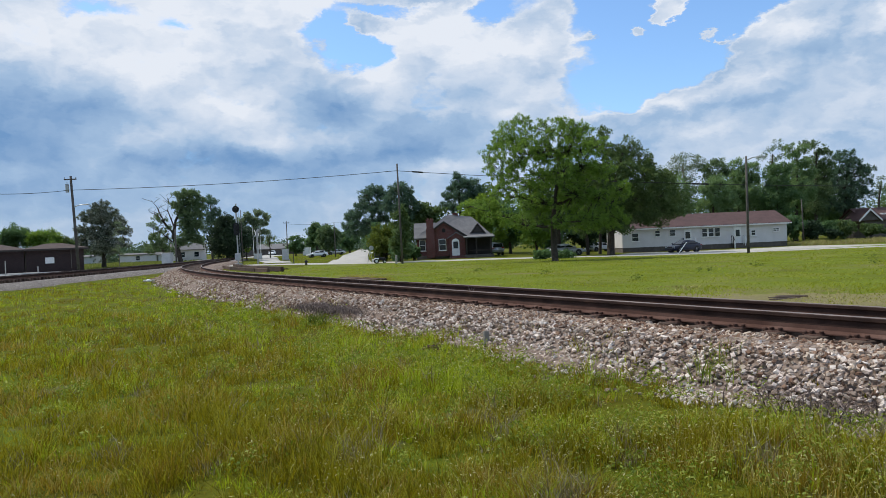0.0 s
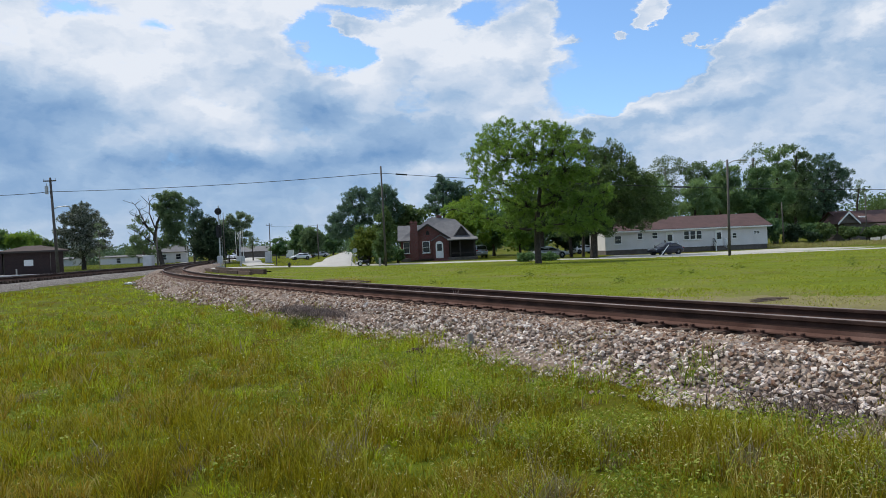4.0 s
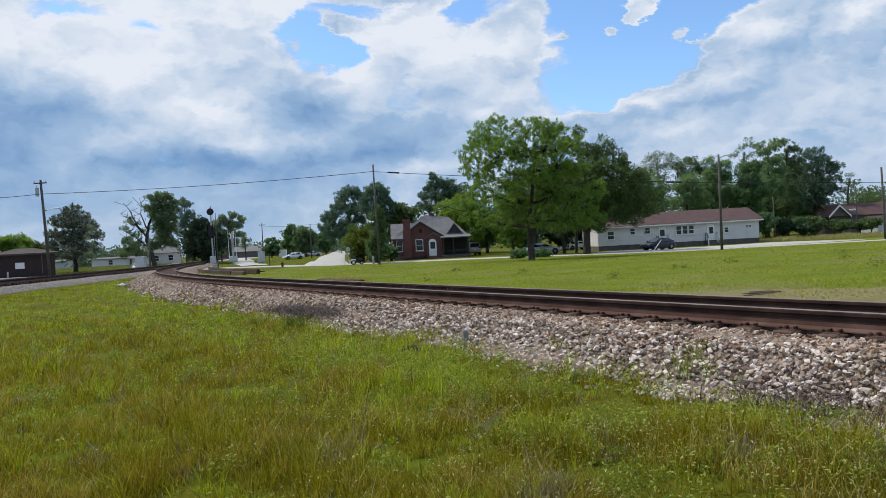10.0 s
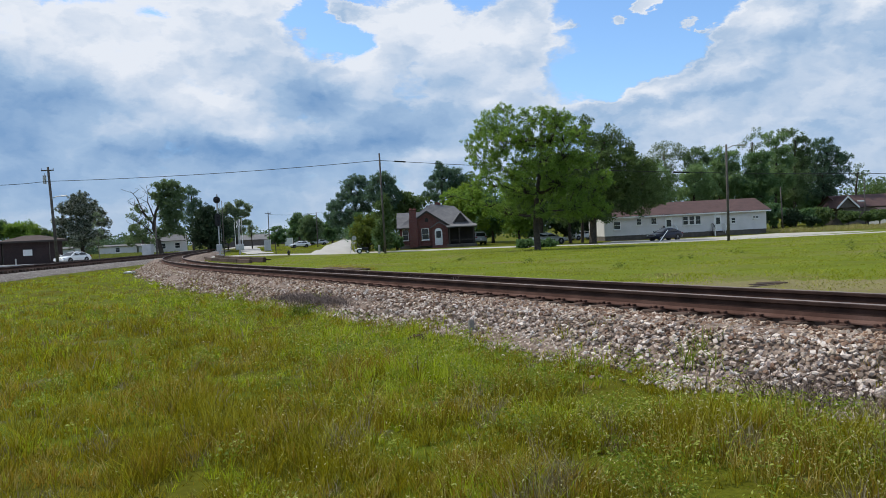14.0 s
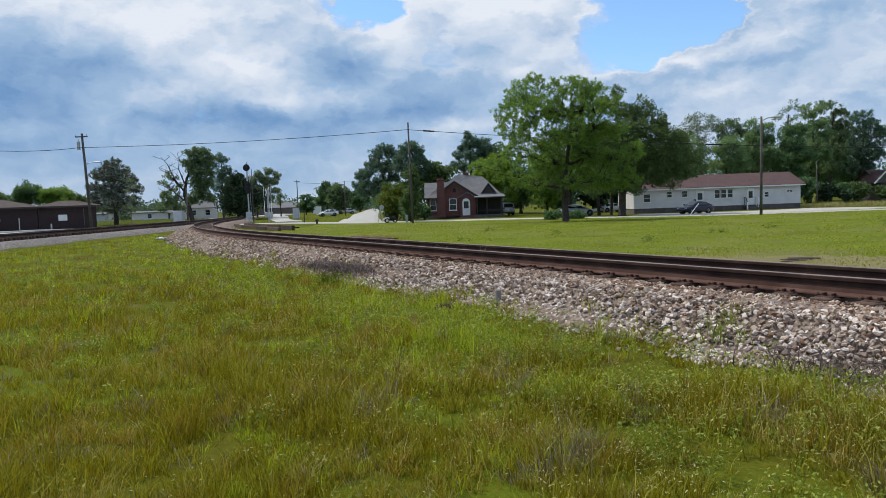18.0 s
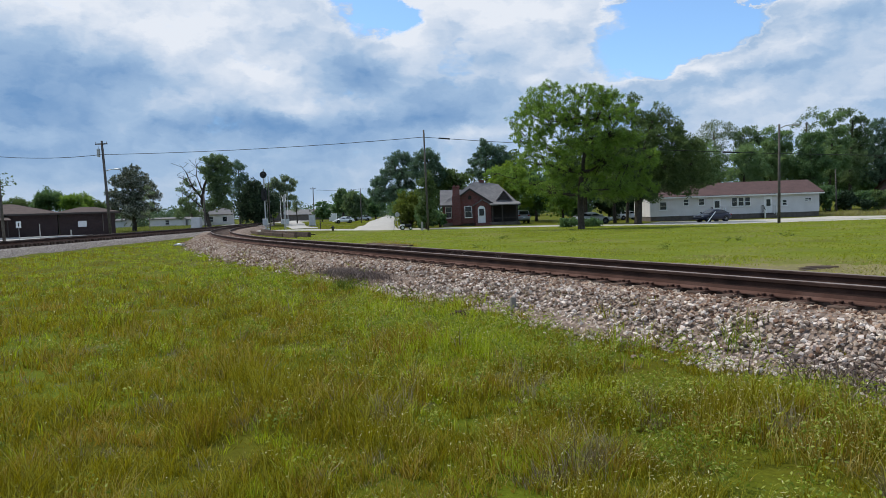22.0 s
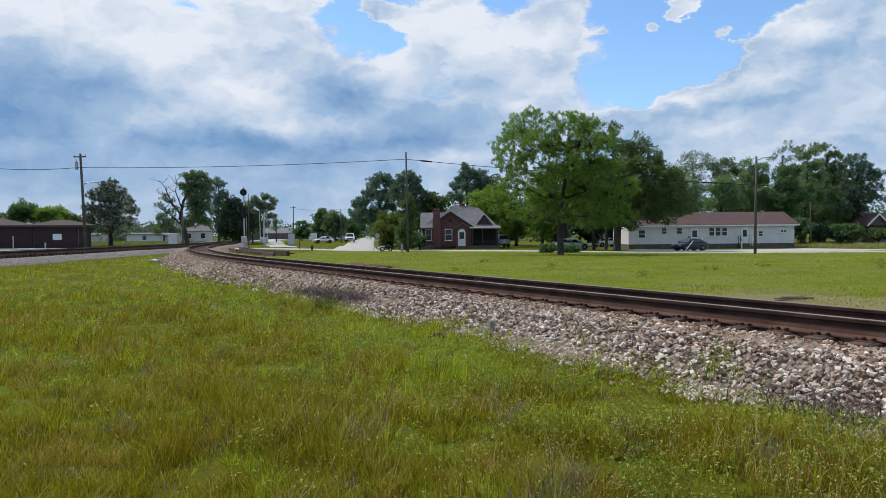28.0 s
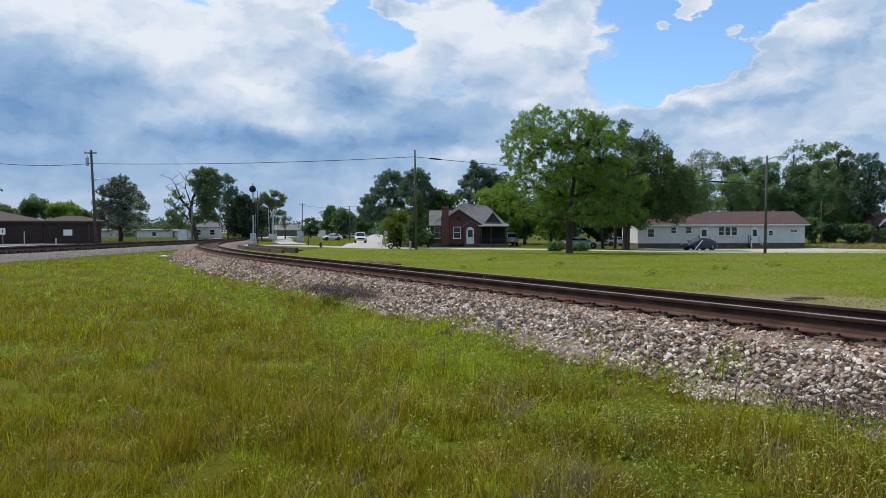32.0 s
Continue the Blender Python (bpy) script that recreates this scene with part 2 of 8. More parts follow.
def glass_material(name, tint=(0.02, 0.025, 0.03)):
    m = bpy.data.materials.new(name)
    m.use_nodes = True
    b = m.node_tree.nodes["Principled BSDF"]
    b.inputs["Base Color"].default_value = (*tint, 1)
    b.inputs["Roughness"].default_value = 0.08
    b.inputs["Specular IOR Level"].default_value = 0.6
    return m


def paint(name, colour, rough=0.3, coat=0.6, metal=0.0):
    m = material(name, [tuple(c * 0.93 for c in colour), colour], 3, rough, 0, 60, metal, 0.03)
    m.node_tree.nodes["Principled BSDF"].inputs["Coat Weight"].default_value = coat
    return m


def brick_material(name, a, b, mortar, scale=1.0, width=0.21, height=0.075):
    m = bpy.data.materials.new(name)
    m.use_nodes = True
    n, link = m.node_tree.nodes, m.node_tree.links
    coord = n.new("ShaderNodeTexCoord").outputs["Object"]
    sep = n.new("ShaderNodeSeparateXYZ")
    link.new(coord, sep.inputs[0])
    add = n.new("ShaderNodeMath")
    link.new(sep.outputs[0], add.inputs[0])
    link.new(sep.outputs[1], add.inputs[1])
    comb = n.new("ShaderNodeCombineXYZ")
    link.new(add.outputs[0], comb.inputs[0])
    link.new(sep.outputs[2], comb.inputs[1])
    t = n.new("ShaderNodeTexBrick")
    t.inputs["Scale"].default_value = scale
    t.inputs["Brick Width"].default_value, t.inputs["Row Height"].default_value, t.inputs["Mortar Size"].default_value = width, height, 0.008
    t.inputs["Color1"].default_value, t.inputs["Color2"].default_value, t.inputs["Mortar"].default_value = (*a, 1), (*b, 1), (*mortar, 1)
    link.new(comb.outputs[0], t.inputs["Vector"])
    no = n.new("ShaderNodeTexNoise")
    no.inputs["Scale"].default_value, no.inputs["Detail"].default_value = 1.2, 6
    link.new(coord, no.inputs["Vector"])
    r = n.new("ShaderNodeMapRange")
    r.inputs["To Min"].default_value, r.inputs["To Max"].default_value = 0.65, 1.3
    link.new(no.outputs["Fac"], r.inputs["Value"])
    v = n.new("ShaderNodeVectorMath")
    v.operation = "SCALE"
    link.new(t.outputs["Color"], v.inputs[0])
    link.new(r.outputs[0], v.inputs["Scale"])
    b2 = n["Principled BSDF"]
    link.new(v.outputs[0], b2.inputs["Base Color"])
    b2.inputs["Roughness"].default_value = 0.85
    bp = n.new("ShaderNodeBump")
    bp.inputs["Strength"].default_value, bp.inputs["Distance"].default_value = 0.4, 0.01
    bp.invert = True
    link.new(t.outputs["Fac"], bp.inputs["Height"])
    link.new(bp.outputs[0], b2.inputs["Normal"])
    return m


GROUND = material("meadow_soil", [(0.070, 0.055, 0.012), (0.090, 0.090, 0.008), (0.09, 0.115, 0.008), (0.13, 0.125, 0.016)], 0.33, 0.95, 0.6, 22, 0, 0.45, second=((0.15, 0.125, 0.085), 1.1, 0.60, 0.75), spec=0.05)
GRASS_GREEN = leaf_material("green_grass", [(0.11, 0.165, 0.008), (0.24, 0.325, 0.013), (0.38, 0.45, 0.024), (0.58, 0.60, 0.11)], (0.39, 0.47, 0.015), 0.9, 0.45, spread=0.85)
PALE_GRASS = leaf_material("pale_field_grass", [(0.17, 0.20, 0.050), (0.22, 0.26, 0.068), (0.29, 0.31, 0.10)], (0.22, 0.25, 0.05), 0.25, 0.4)
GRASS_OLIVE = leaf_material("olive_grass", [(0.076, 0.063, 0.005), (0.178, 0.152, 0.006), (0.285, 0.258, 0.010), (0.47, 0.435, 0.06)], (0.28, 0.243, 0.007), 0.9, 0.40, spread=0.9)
GRASS_STRAW = leaf_material("straw_grass", [(0.15, 0.088, 0.014), (0.30, 0.195, 0.024), (0.41, 0.305, 0.045), (0.55, 0.47, 0.16)], (0.35, 0.25, 0.022), 0.9, 0.38, spread=0.8)
GRASS_GREY = leaf_material("withered_grass", [(0.13, 0.10, 0.052), (0.26, 0.215, 0.125), (0.46, 0.40, 0.26)], (0.22, 0.18, 0.08), 0.9, 0.25, spread=0.9)
LAWN_GROUND = material("lawn_ground", [(0.105, 0.118, 0.014), (0.125, 0.160, 0.017), (0.170, 0.178, 0.034)], 0.30, 0.95, 0.5, 22, 0, 0.35, second=((0.17, 0.155, 0.06), 0.16, 0.52, 0.72), spec=0.05)
DRY_GROUND = material("dry_grass_ground", [(0.15, 0.135, 0.055), (0.20, 0.175, 0.085), (0.17, 0.175, 0.045)], 0.5, 0.95, 0.5, 22, 0, 0.35, spec=0.05)
LAWN = leaf_material("mown_grass", [(0.25, 0.245, 0.024), (0.28, 0.325, 0.028), (0.36, 0.385, 0.048)], (0.33, 0.37, 0.028), 0.22, 0.4, spread=0.35)
SEED = leaf_material("seed_heads", [(0.36, 0.36, 0.09), (0.50, 0.49, 0.19), (0.66, 0.63, 0.36)], (0.44, 0.43, 0.13), 2, 0.3)
WEED = leaf_material("weed_leaves", [(0.085, 0.135, 0.010), (0.17, 0.235, 0.016), (0.33, 0.37, 0.075)], (0.25, 0.31, 0.018), 0.6, 0.35, spread=0.9)
WEED_DARK = leaf_material("dark_weed_leaves", [(0.050, 0.085, 0.014), (0.095, 0.140, 0.022), (0.16, 0.20, 0.05)], (0.13, 0.17, 0.02), 0.6, 0.35, spread=0.9)
BRUSH = material("dead_weeds", [(0.085, 0.060, 0.054), (0.15, 0.112, 0.098), (0.24, 0.185, 0.16)], 2, 0.9, 0, 30, 0, 0.2, 0.7, True)
BALLAST = material("ballast_bed", [(0.03, 0.025, 0.022), (0.17, 0.148, 0.134), (0.52, 0.475, 0.45)], 13.0, 0.95, 1.0, 24, 0, 0.7, spec=0.1)
BALLAST_BROWN = material("rusty_ballast_bed", [(0.080, 0.058, 0.046), (0.205, 0.155, 0.125), (0.36, 0.29, 0.245)], 14.0, 0.95, 1.0, 16, 0, 0.6, spec=0.1)
RAIL = material("rail_steel", [(0.024, 0.014, 0.012), (0.038, 0.022, 0.018), (0.062, 0.036, 0.029)], 3.0, 0.85, 0.3, 60, 0.0, 0.25, spec=0.15)
RAIL_TOP = material("rail_head", [(0.12, 0.090, 0.082), (0.19, 0.155, 0.145)], 1.5, 0.62, 0.1, 80, 0.25, 0.1)
TIE = material("tie_wood", [(0.036, 0.022, 0.016), (0.072, 0.044, 0.031), (0.115, 0.075, 0.055)], 4, 0.9, 0.6, 30, 0, 0.35, 0.4)
# rust brown, lightened to stand for light reflected onto flange and lower web
RAIL_FOOT = material("rail_foot_bounce_light", [(0.072, 0.038, 0.029), (0.108, 0.060, 0.047), (0.155, 0.094, 0.076)], 2.0, 0.9, 0.2, 50, 0, 0.2, spec=0.1)
RUST = material("rusty_iron", [(0.05, 0.025, 0.018), (0.09, 0.045, 0.032)], 9, 0.85, 0.4, 60, 0.2, 0.3)
ASPHALT = material("pale_asphalt", [(0.33, 0.31, 0.29), (0.42, 0.40, 0.37), (0.48, 0.46, 0.42)], 0.5, 0.9, 0.3, 30, 0, 0.12)
GRAVEL = material("gravel_drive", [(0.36, 0.33, 0.29), (0.48, 0.45, 0.40)], 1.0, 0.95, 0.6, 25, 0, 0.2)
CONCRETE = material("weathered_concrete", [(0.30, 0.29, 0.27), (0.42, 0.41, 0.39)], 3, 0.9, 0.3, 40, 0, 0.15)
POLE = material("pole_wood", [(0.060, 0.052, 0.046), (0.096, 0.084, 0.076), (0.14, 0.125, 0.114)], 3, 0.9, 0.5, 30, 0, 0.25)
WIRE = material("cable", [(0.02, 0.02, 0.022), (0.03, 0.03, 0.032)], 5, 0.6, 0, 30, 0, 0.05)
BARK = material("bark", [(0.026, 0.021, 0.017), (0.052, 0.042, 0.033), (0.088, 0.072, 0.056)], 5, 0.95, 1.0, 14, 0, 0.4)
BARK_PALE = material("pale_bark", [(0.12, 0.105, 0.085), (0.20, 0.18, 0.15)], 5, 0.95, 0.8, 14, 0, 0.3)
BRICK = brick_material("red_brick", (0.165, 0.044, 0.036), (0.115, 0.032, 0.028), (0.14, 0.10, 0.09))
BROWN_BRICK = brick_material("brown_brick", (0.042, 0.021, 0.020), (0.028, 0.015, 0.015), (0.04, 0.03, 0.028))
SHINGLE = material("grey_shingles", [(0.125, 0.122, 0.126), (0.185, 0.18, 0.182)], 1.5, 0.9, 0.5, 18, 0, 0.2)
SHINGLE_RED = material("red_brown_shingles", [(0.072, 0.040, 0.038), (0.105, 0.058, 0.054)], 1.2, 0.9, 0.5, 18, 0, 0.2)
SHINGLE_BROWN = material("brown_shingles", [(0.055, 0.037, 0.034), (0.082, 0.057, 0.051)], 1.2, 0.9, 0.5, 18, 0, 0.2)
SIDING = material("white_siding", [(0.60, 0.575, 0.57), (0.69, 0.665, 0.66)], 1.0, 0.6, 0.1, 20, 0, 0.05)
TRIM = material("white_trim", [(0.70, 0.70, 0.69), (0.80, 0.80, 0.79)], 3, 0.5, 0, 30, 0, 0.04)
DARK_TRIM = material("dark_trim", [(0.035, 0.028, 0.026), (0.055, 0.045, 0.04)], 3, 0.7, 0, 30, 0, 0.1)
BLOCK = material("dark_block", [(0.09, 0.075, 0.065), (0.15, 0.13, 0.115)], 2, 0.95, 0.5, 25, 0, 0.2)
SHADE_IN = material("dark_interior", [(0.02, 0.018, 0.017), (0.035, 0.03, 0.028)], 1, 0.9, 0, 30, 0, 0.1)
GLASS = glass_material("window_glass")
CAR_GLASS = glass_material("car_glass", (0.012, 0.014, 0.017))
METAL = material("galvanised_steel", [(0.34, 0.35, 0.36), (0.48, 0.49, 0.50)], 4, 0.5, 0.1, 40, 0.5, 0.1)
ALUMINIUM = material("silver_cabinet", [(0.42, 0.43, 0.45), (0.55, 0.56, 0.58)], 2, 0.5, 0.05, 40, 0.3, 0.08)
BLACK = material("black_paint", [(0.010, 0.010, 0.012), (0.018, 0.018, 0.02)], 4, 0.6, 0, 40, 0, 0.1)
WHITE = material("white_paint", [(0.72, 0.72, 0.71), (0.80, 0.80, 0.79)], 4, 0.5, 0, 40, 0, 0.04)
RUBBER = material("rubber", [(0.012, 0.012, 0.012), (0.022, 0.022, 0.022)], 9, 0.85, 0.2, 60, 0, 0.1)
RIM = material("alloy", [(0.40, 0.41, 0.42), (0.52, 0.53, 0.54)], 9, 0.35, 0, 60, 0.7, 0.05)
LAMP_CLEAR = glass_material("headlamp_glass", (0.55, 0.57, 0.6))
LAMP_RED = glass_material("tail_lamp_glass", (0.30, 0.012, 0.01))
CAR_WHITE, CAR_SILVER = paint("white_car_paint", (0.80, 0.81, 0.82)), paint("silver_car_paint", (0.45, 0.46, 0.47), 0.35, 0.6, 0.4)
CAR_NAVY, CAR_DARK = paint("navy_car_paint", (0.010, 0.014, 0.035), 0.4, 0.15), paint("dark_grey_car_paint", (0.03, 0.031, 0.034), 0.4, 0.15)
OAK = leaf_material("oak_leaves", [(0.048, 0.080, 0.033), (0.085, 0.132, 0.052), (0.142, 0.200, 0.082)], (0.16, 0.24, 0.062), 0.3, 0.35)
OLD_OAK = leaf_material("old_oak_leaves", [(0.072, 0.116, 0.062), (0.115, 0.172, 0.090), (0.172, 0.235, 0.130)], (0.19, 0.28, 0.105), 0.3, 0.40)
FRESH = leaf_material("fresh_leaves", [(0.066, 0.126, 0.032), (0.116, 0.205, 0.047), (0.198, 0.310, 0.075)], (0.27, 0.42, 0.062), 0.3, 0.44)
LIME = leaf_material("lime_green_leaves", [(0.090, 0.150, 0.022), (0.140, 0.225, 0.032), (0.21, 0.30, 0.055)], (0.26, 0.38, 0.04), 0.3, 0.45)
# wood edge, deep green and needle colours are lightened to carry distance haze
WOOD_GREEN = leaf_material("wood_edge_leaves", [(0.095, 0.165, 0.084), (0.150, 0.238, 0.115), (0.215, 0.315, 0.155)], (0.26, 0.38, 0.13), 0.3, 0.45)
DEEP = leaf_material("deep_green_leaves", [(0.052, 0.102, 0.050), (0.088, 0.160, 0.072), (0.138, 0.226, 0.102)], (0.155, 0.265, 0.088), 0.3, 0.40)
# the palest stop paints in sky sheen on the glossy leaves
MAGNOLIA = leaf_material("magnolia_leaves", [(0.055, 0.076, 0.052), (0.14, 0.165, 0.112), (0.42, 0.44, 0.36)], (0.10, 0.125, 0.055), 0.4, 0.18, 0.30, spread=0.95)
NEEDLE = leaf_material("pine_needles", [(0.060, 0.116, 0.082), (0.098, 0.172, 0.114), (0.150, 0.240, 0.155)], (0.13, 0.21, 0.115), 0.4, 0.32)
OLIVE = leaf_material("olive_shrub_leaves", [(0.080, 0.110, 0.020), (0.115, 0.150, 0.024), (0.150, 0.180, 0.032)], (0.14, 0.18, 0.022), 0.5, 0.4)
PALE_LEAF = leaf_material("pale_spring_leaves", [(0.120, 0.170, 0.092), (0.170, 0.228, 0.132), (0.245, 0.305, 0.200)], (0.20, 0.26, 0.12), 0.4, 0.4)
YEW = leaf_material("dark_evergreen_leaves", [(0.022, 0.042, 0.024), (0.038, 0.066, 0.034), (0.06, 0.095, 0.048)], (0.04, 0.07, 0.03), 0.3, 0.2)
WOODS = leaf_material("far_woods_leaves", [(0.075, 0.130, 0.078), (0.112, 0.176, 0.098), (0.160, 0.235, 0.138)], (0.13, 0.19, 0.09), 0.06, 0.3)


# ---- mesh helpers ----
class Shape:
    """Collects vertices and faces for one mesh."""

    def __init__(self):
        self.v, self.f = [], []

    def add(self, verts, faces):
        k = len(self.v)
        self.v.extend(tuple(p) for p in verts)
        self.f.extend(tuple(i + k for i in face) for face in faces)
        return self

    def box(self, c, s, chamfer=0.0, turn=None):
        """A box of size s round c, its edges cut by chamfer."""
        hx, hy, hz = (a / 2 for a in s)
        b = min(chamfer, 0.45 * min(s))
        if b <= 0:
            p = [(i * hx, j * hy, k * hz) for i in (-1, 1) for j in (-1, 1) for k in (-1, 1)]
            faces = [(0, 1, 3, 2), (4, 6, 7, 5), (0, 4, 5, 1), (2, 3, 7, 6), (0, 2, 6, 4), (1, 5, 7, 3)]
        else:
            p, ix = [], {}
            for i in (-1, 1):
                for j in (-1, 1):
                    for k in (-1, 1):
                        for a in range(3):
                            ix[i, j, k, a] = len(p)
                            q = [i * (hx - b), j * (hy - b), k * (hz - b)]
                            q[a] = (i * hx, j * hy, k * hz)[a]
                            p.append(q)
            faces = []
            for a in range(3):
                o = [c2 for c2 in range(3) if c2 != a]
                for s0 in (-1, 1):
                    ring = []
                    for e0, e1 in ((-1, -1), (1, -1), (1, 1), (-1, 1)):
                        key = [0, 0, 0]
                        key[a], key[o[0]], key[o[1]] = s0, e0, e1
                        ring.append(ix[(*key, a)])
                    faces.append(ring if (s0 > 0) == (a != 1) else ring[::-1])
                for e0 in (-1, 1):
                    for e1 in (-1, 1):
                        ka, kb = [0, 0, 0], [0, 0, 0]
                        ka[a], kb[a] = -1, 1
                        ka[o[0]] = kb[o[0]] = e0
                        ka[o[1]] = kb[o[1]] = e1
                        faces.append((ix[(*ka, o[0])], ix[(*kb, o[0])], ix[(*kb, o[1])], ix[(*ka, o[1])]))
            for i in (-1, 1):
                for j in (-1, 1):
                    for k in (-1, 1):
                        faces.append((ix[i, j, k, 0], ix[i, j, k, 1], ix[i, j, k, 2]))
        m = Matrix.Translation(c) @ (turn.to_4x4() if turn else Matrix.Identity(4))
        return self.add([m @ Vector(q) for q in p], faces)

    def tube(self, points, radii, sides=8, caps=True):
        """A round tube through points, with a radius at each."""
        pts = [Vector(p) for p in points]
        rs = list(radii) if hasattr(radii, "__len__") else [radii] * len(pts)
        verts, faces = [], []
        last = None
        for i, p in enumerate(pts):
            d = (pts[min(i + 1, len(pts) - 1)] - pts[max(i - 1, 0)]).normalized()
            a = d.orthogonal().normalized() if last is None else (last - d * last.dot(d)).normalized()
            last = a
            b = d.cross(a)
            for k in range(sides):
                t = 2 * math.pi * k / sides
                verts.append(p + (a * math.cos(t) + b * math.sin(t)) * rs[i])
        for i in range(len(pts) - 1):
            for k in range(sides):
                k2 = (k + 1) % sides
                faces.append((i * sides + k, i * sides + k2, (i + 1) * sides + k2, (i + 1) * sides + k))
        if caps:
            faces += [tuple(range(sides))[::-1], tuple((len(pts) - 1) * sides + k for k in range(sides))]
        return self.add(verts, faces)

    def prism(self, outline, axis, a, b):
        """An outline in the plane across axis (0 x, 1 y, 2 z), drawn out from a to b."""
        n = len(outline)
        rows = []
        for h in (a, b):
            for p, q in outline:
                v = [p, q]
                v.insert(axis, h)
                rows.append(v)
        faces = [tuple(range(n))[::-1], tuple(range(n, 2 * n))]
        faces += [(k, (k + 1) % n, n + (k + 1) % n, n + k) for k in range(n)]
        return self.add(rows, faces)

    def sheet(self, quad, thick, normal):
        """A slab from four corners, thick towards normal."""
        d = Vector(normal).normalized() * thick
        q = [Vector(p) for p in quad]
        return self.add(q + [p + d for p in q], [(3, 2, 1, 0), (4, 5, 6, 7), (0, 1, 5, 4), (1, 2, 6, 5), (2, 3, 7, 6), (3, 0, 4, 7)])

    def mesh(self, name, mat, smooth=False):
        me = bpy.data.meshes.new(name)
        me.from_pydata(self.v, [], self.f)
        me.materials.append(mat)
        bm = bmesh.new()
        bm.from_mesh(me)
        bmesh.ops.recalc_face_normals(bm, faces=bm.faces)
        bm.to_mesh(me)
        bm.free()
        if smooth:
            me.shade_smooth()
        return me


def part(name, shape, mat, parent=None, label="", smooth=False):
    ob = new(name, shape.mesh(name, mat, smooth) if isinstance(shape, Shape) else shape)
    if parent is not None:
        ob.parent = parent
    return tagged(ob, label)


def thing(name, m, label, category, group=""):
    ob = new(name)
    ob.empty_display_size = 0.3
    ob.matrix_world = m
    return tagged(ob, label, category, group)


def raw_mesh(name, verts, sizes, loops, mat, flat=False):
    """A mesh from arrays: vertices, the corner count of each face, the corners."""
    me = bpy.data.meshes.new(name)
    me.vertices.add(len(verts))
    me.vertices.foreach_set("co", np.ascontiguousarray(verts, dtype=np.float32).ravel())
    me.loops.add(len(loops))
    me.loops.foreach_set("vertex_index", np.ascontiguousarray(loops, dtype=np.int32))
    me.polygons.add(len(sizes))
    starts = np.concatenate([[0], np.cumsum(sizes)[:-1]]).astype(np.int32)
    me.polygons.foreach_set("loop_start", starts)
    me.materials.append(mat)
    me.update(calc_edges=True)
    me.validate()
    if flat:
        me.shade_flat()
    return me


# ---- the lie of the land ----
def step(v, a, b):
    t = np.clip((v - a) / (b - a), 0.0, 1.0)
    return t * t * (3 - 2 * t)


def heading_a(y):
    """The first track's heading to the left of +y, in degrees, by its y."""
    return float(np.interp(y, [10, 29, 40, 70, 96, 140, 215], [28.5, 28.2, 23.7, 14.6, 9.0, 9.5, 10.5]))


def lay(x, y, length, step_m, heading):
    pts = [(x, y)]
    s = 0.0
    while s < length:
        h = radians(heading(y))
        x, y, s = x - math.sin(h) * step_m, y + math.cos(h) * step_m, s + step_m
        pts.append((x, y))
    return np.array(pts)


_back = lay(5.2, 7.76, 40, 0.5, lambda y: 28.5 + 180)[1:][::-1]
TRACK_A = np.vstack([_back, lay(5.2, 7.76, 105, 0.5, heading_a)])
_join = TRACK_A[-1]
B_KEYS = np.array([(-24.0, -25), (-25.6, 10), (-26.9, 40), (-27.7, 62), (-28.4, 80), (-29.8, 96), (-35.5, 135), (-50, 215), (-75, 350), (-110, 520)])


def smooth_line(keys, step_m):
    d = np.concatenate([[0], np.cumsum(np.hypot(*np.diff(keys, axis=0).T))])
    s = np.arange(0, d[-1], step_m)
    out = np.stack([np.interp(s, d, keys[:, k]) for k in range(2)], 1)
    w = max(3, int(14 / step_m)) | 1
    pad = np.vstack([np.repeat(out[:1], w // 2, 0), out, np.repeat(out[-1:], w // 2, 0)])
    ker = np.ones(w) / w
    sm = np.stack([np.convolve(pad[:, k], ker, "valid") for k in range(2)], 1)
    return sm[w // 2: -(w // 2)]


TRACK_B = smooth_line(B_KEYS, 0.5)


def from_line(x, y, line):
    """The least distance of points to a line of points."""
    x, y = np.atleast_1d(x), np.atleast_1d(y)
    best = np.full(x.shape, 1e9)
    for px, py in line:
        best = np.minimum(best, (x - px) ** 2 + (y - py) ** 2)
    return np.sqrt(best)


B_FIT = np.array([(-26, 0), (-27.5, 60), (-29.8, 96), (-50, 215), (-110, 520)])


def land(x, y):
    """The height of the ground."""
    x, y = np.asarray(x, float), np.asarray(y, float)
    right = -step(y, 34, 84) * (0.26 + 0.32 * step(x, 6, 30)) * step(x, -22, -6)
    bx = np.interp(y, B_FIT[:, 1], B_FIT[:, 0])
    left = 0.42 * step(bx - x, -16, 1) * step(y, 112, 150)
    bumps = 0.03 * np.sin(x * 0.9 + 1.3) * np.sin(y * 0.7) + 0.02 * np.sin(x * 2.1 + y * 1.7)
    ditch = -0.30 * step(x - bx, 2.0, 4.2) * (1 - step(x - bx, 4.6, 11.0)) * step(y, 12, 30) * (1 - step(y, 62, 80))
    road = step(bx - x, 3, 8) * (0.08 * step(y, 40, 60) * (1 - step(y, 89, 95)) - 0.30 * step(y, 89, 95) * (1 - step(y, 118, 150)) * step(x, -60, -44))
    dip = road - 0.36 * np.exp(-((x + 19) / 9) ** 2 - ((y - 130) / 16) ** 2)
    return right + left + ditch + dip + bumps * (np.hypot(x, y) < 60)


def land_at(x, y):
    return float(land(x, y))


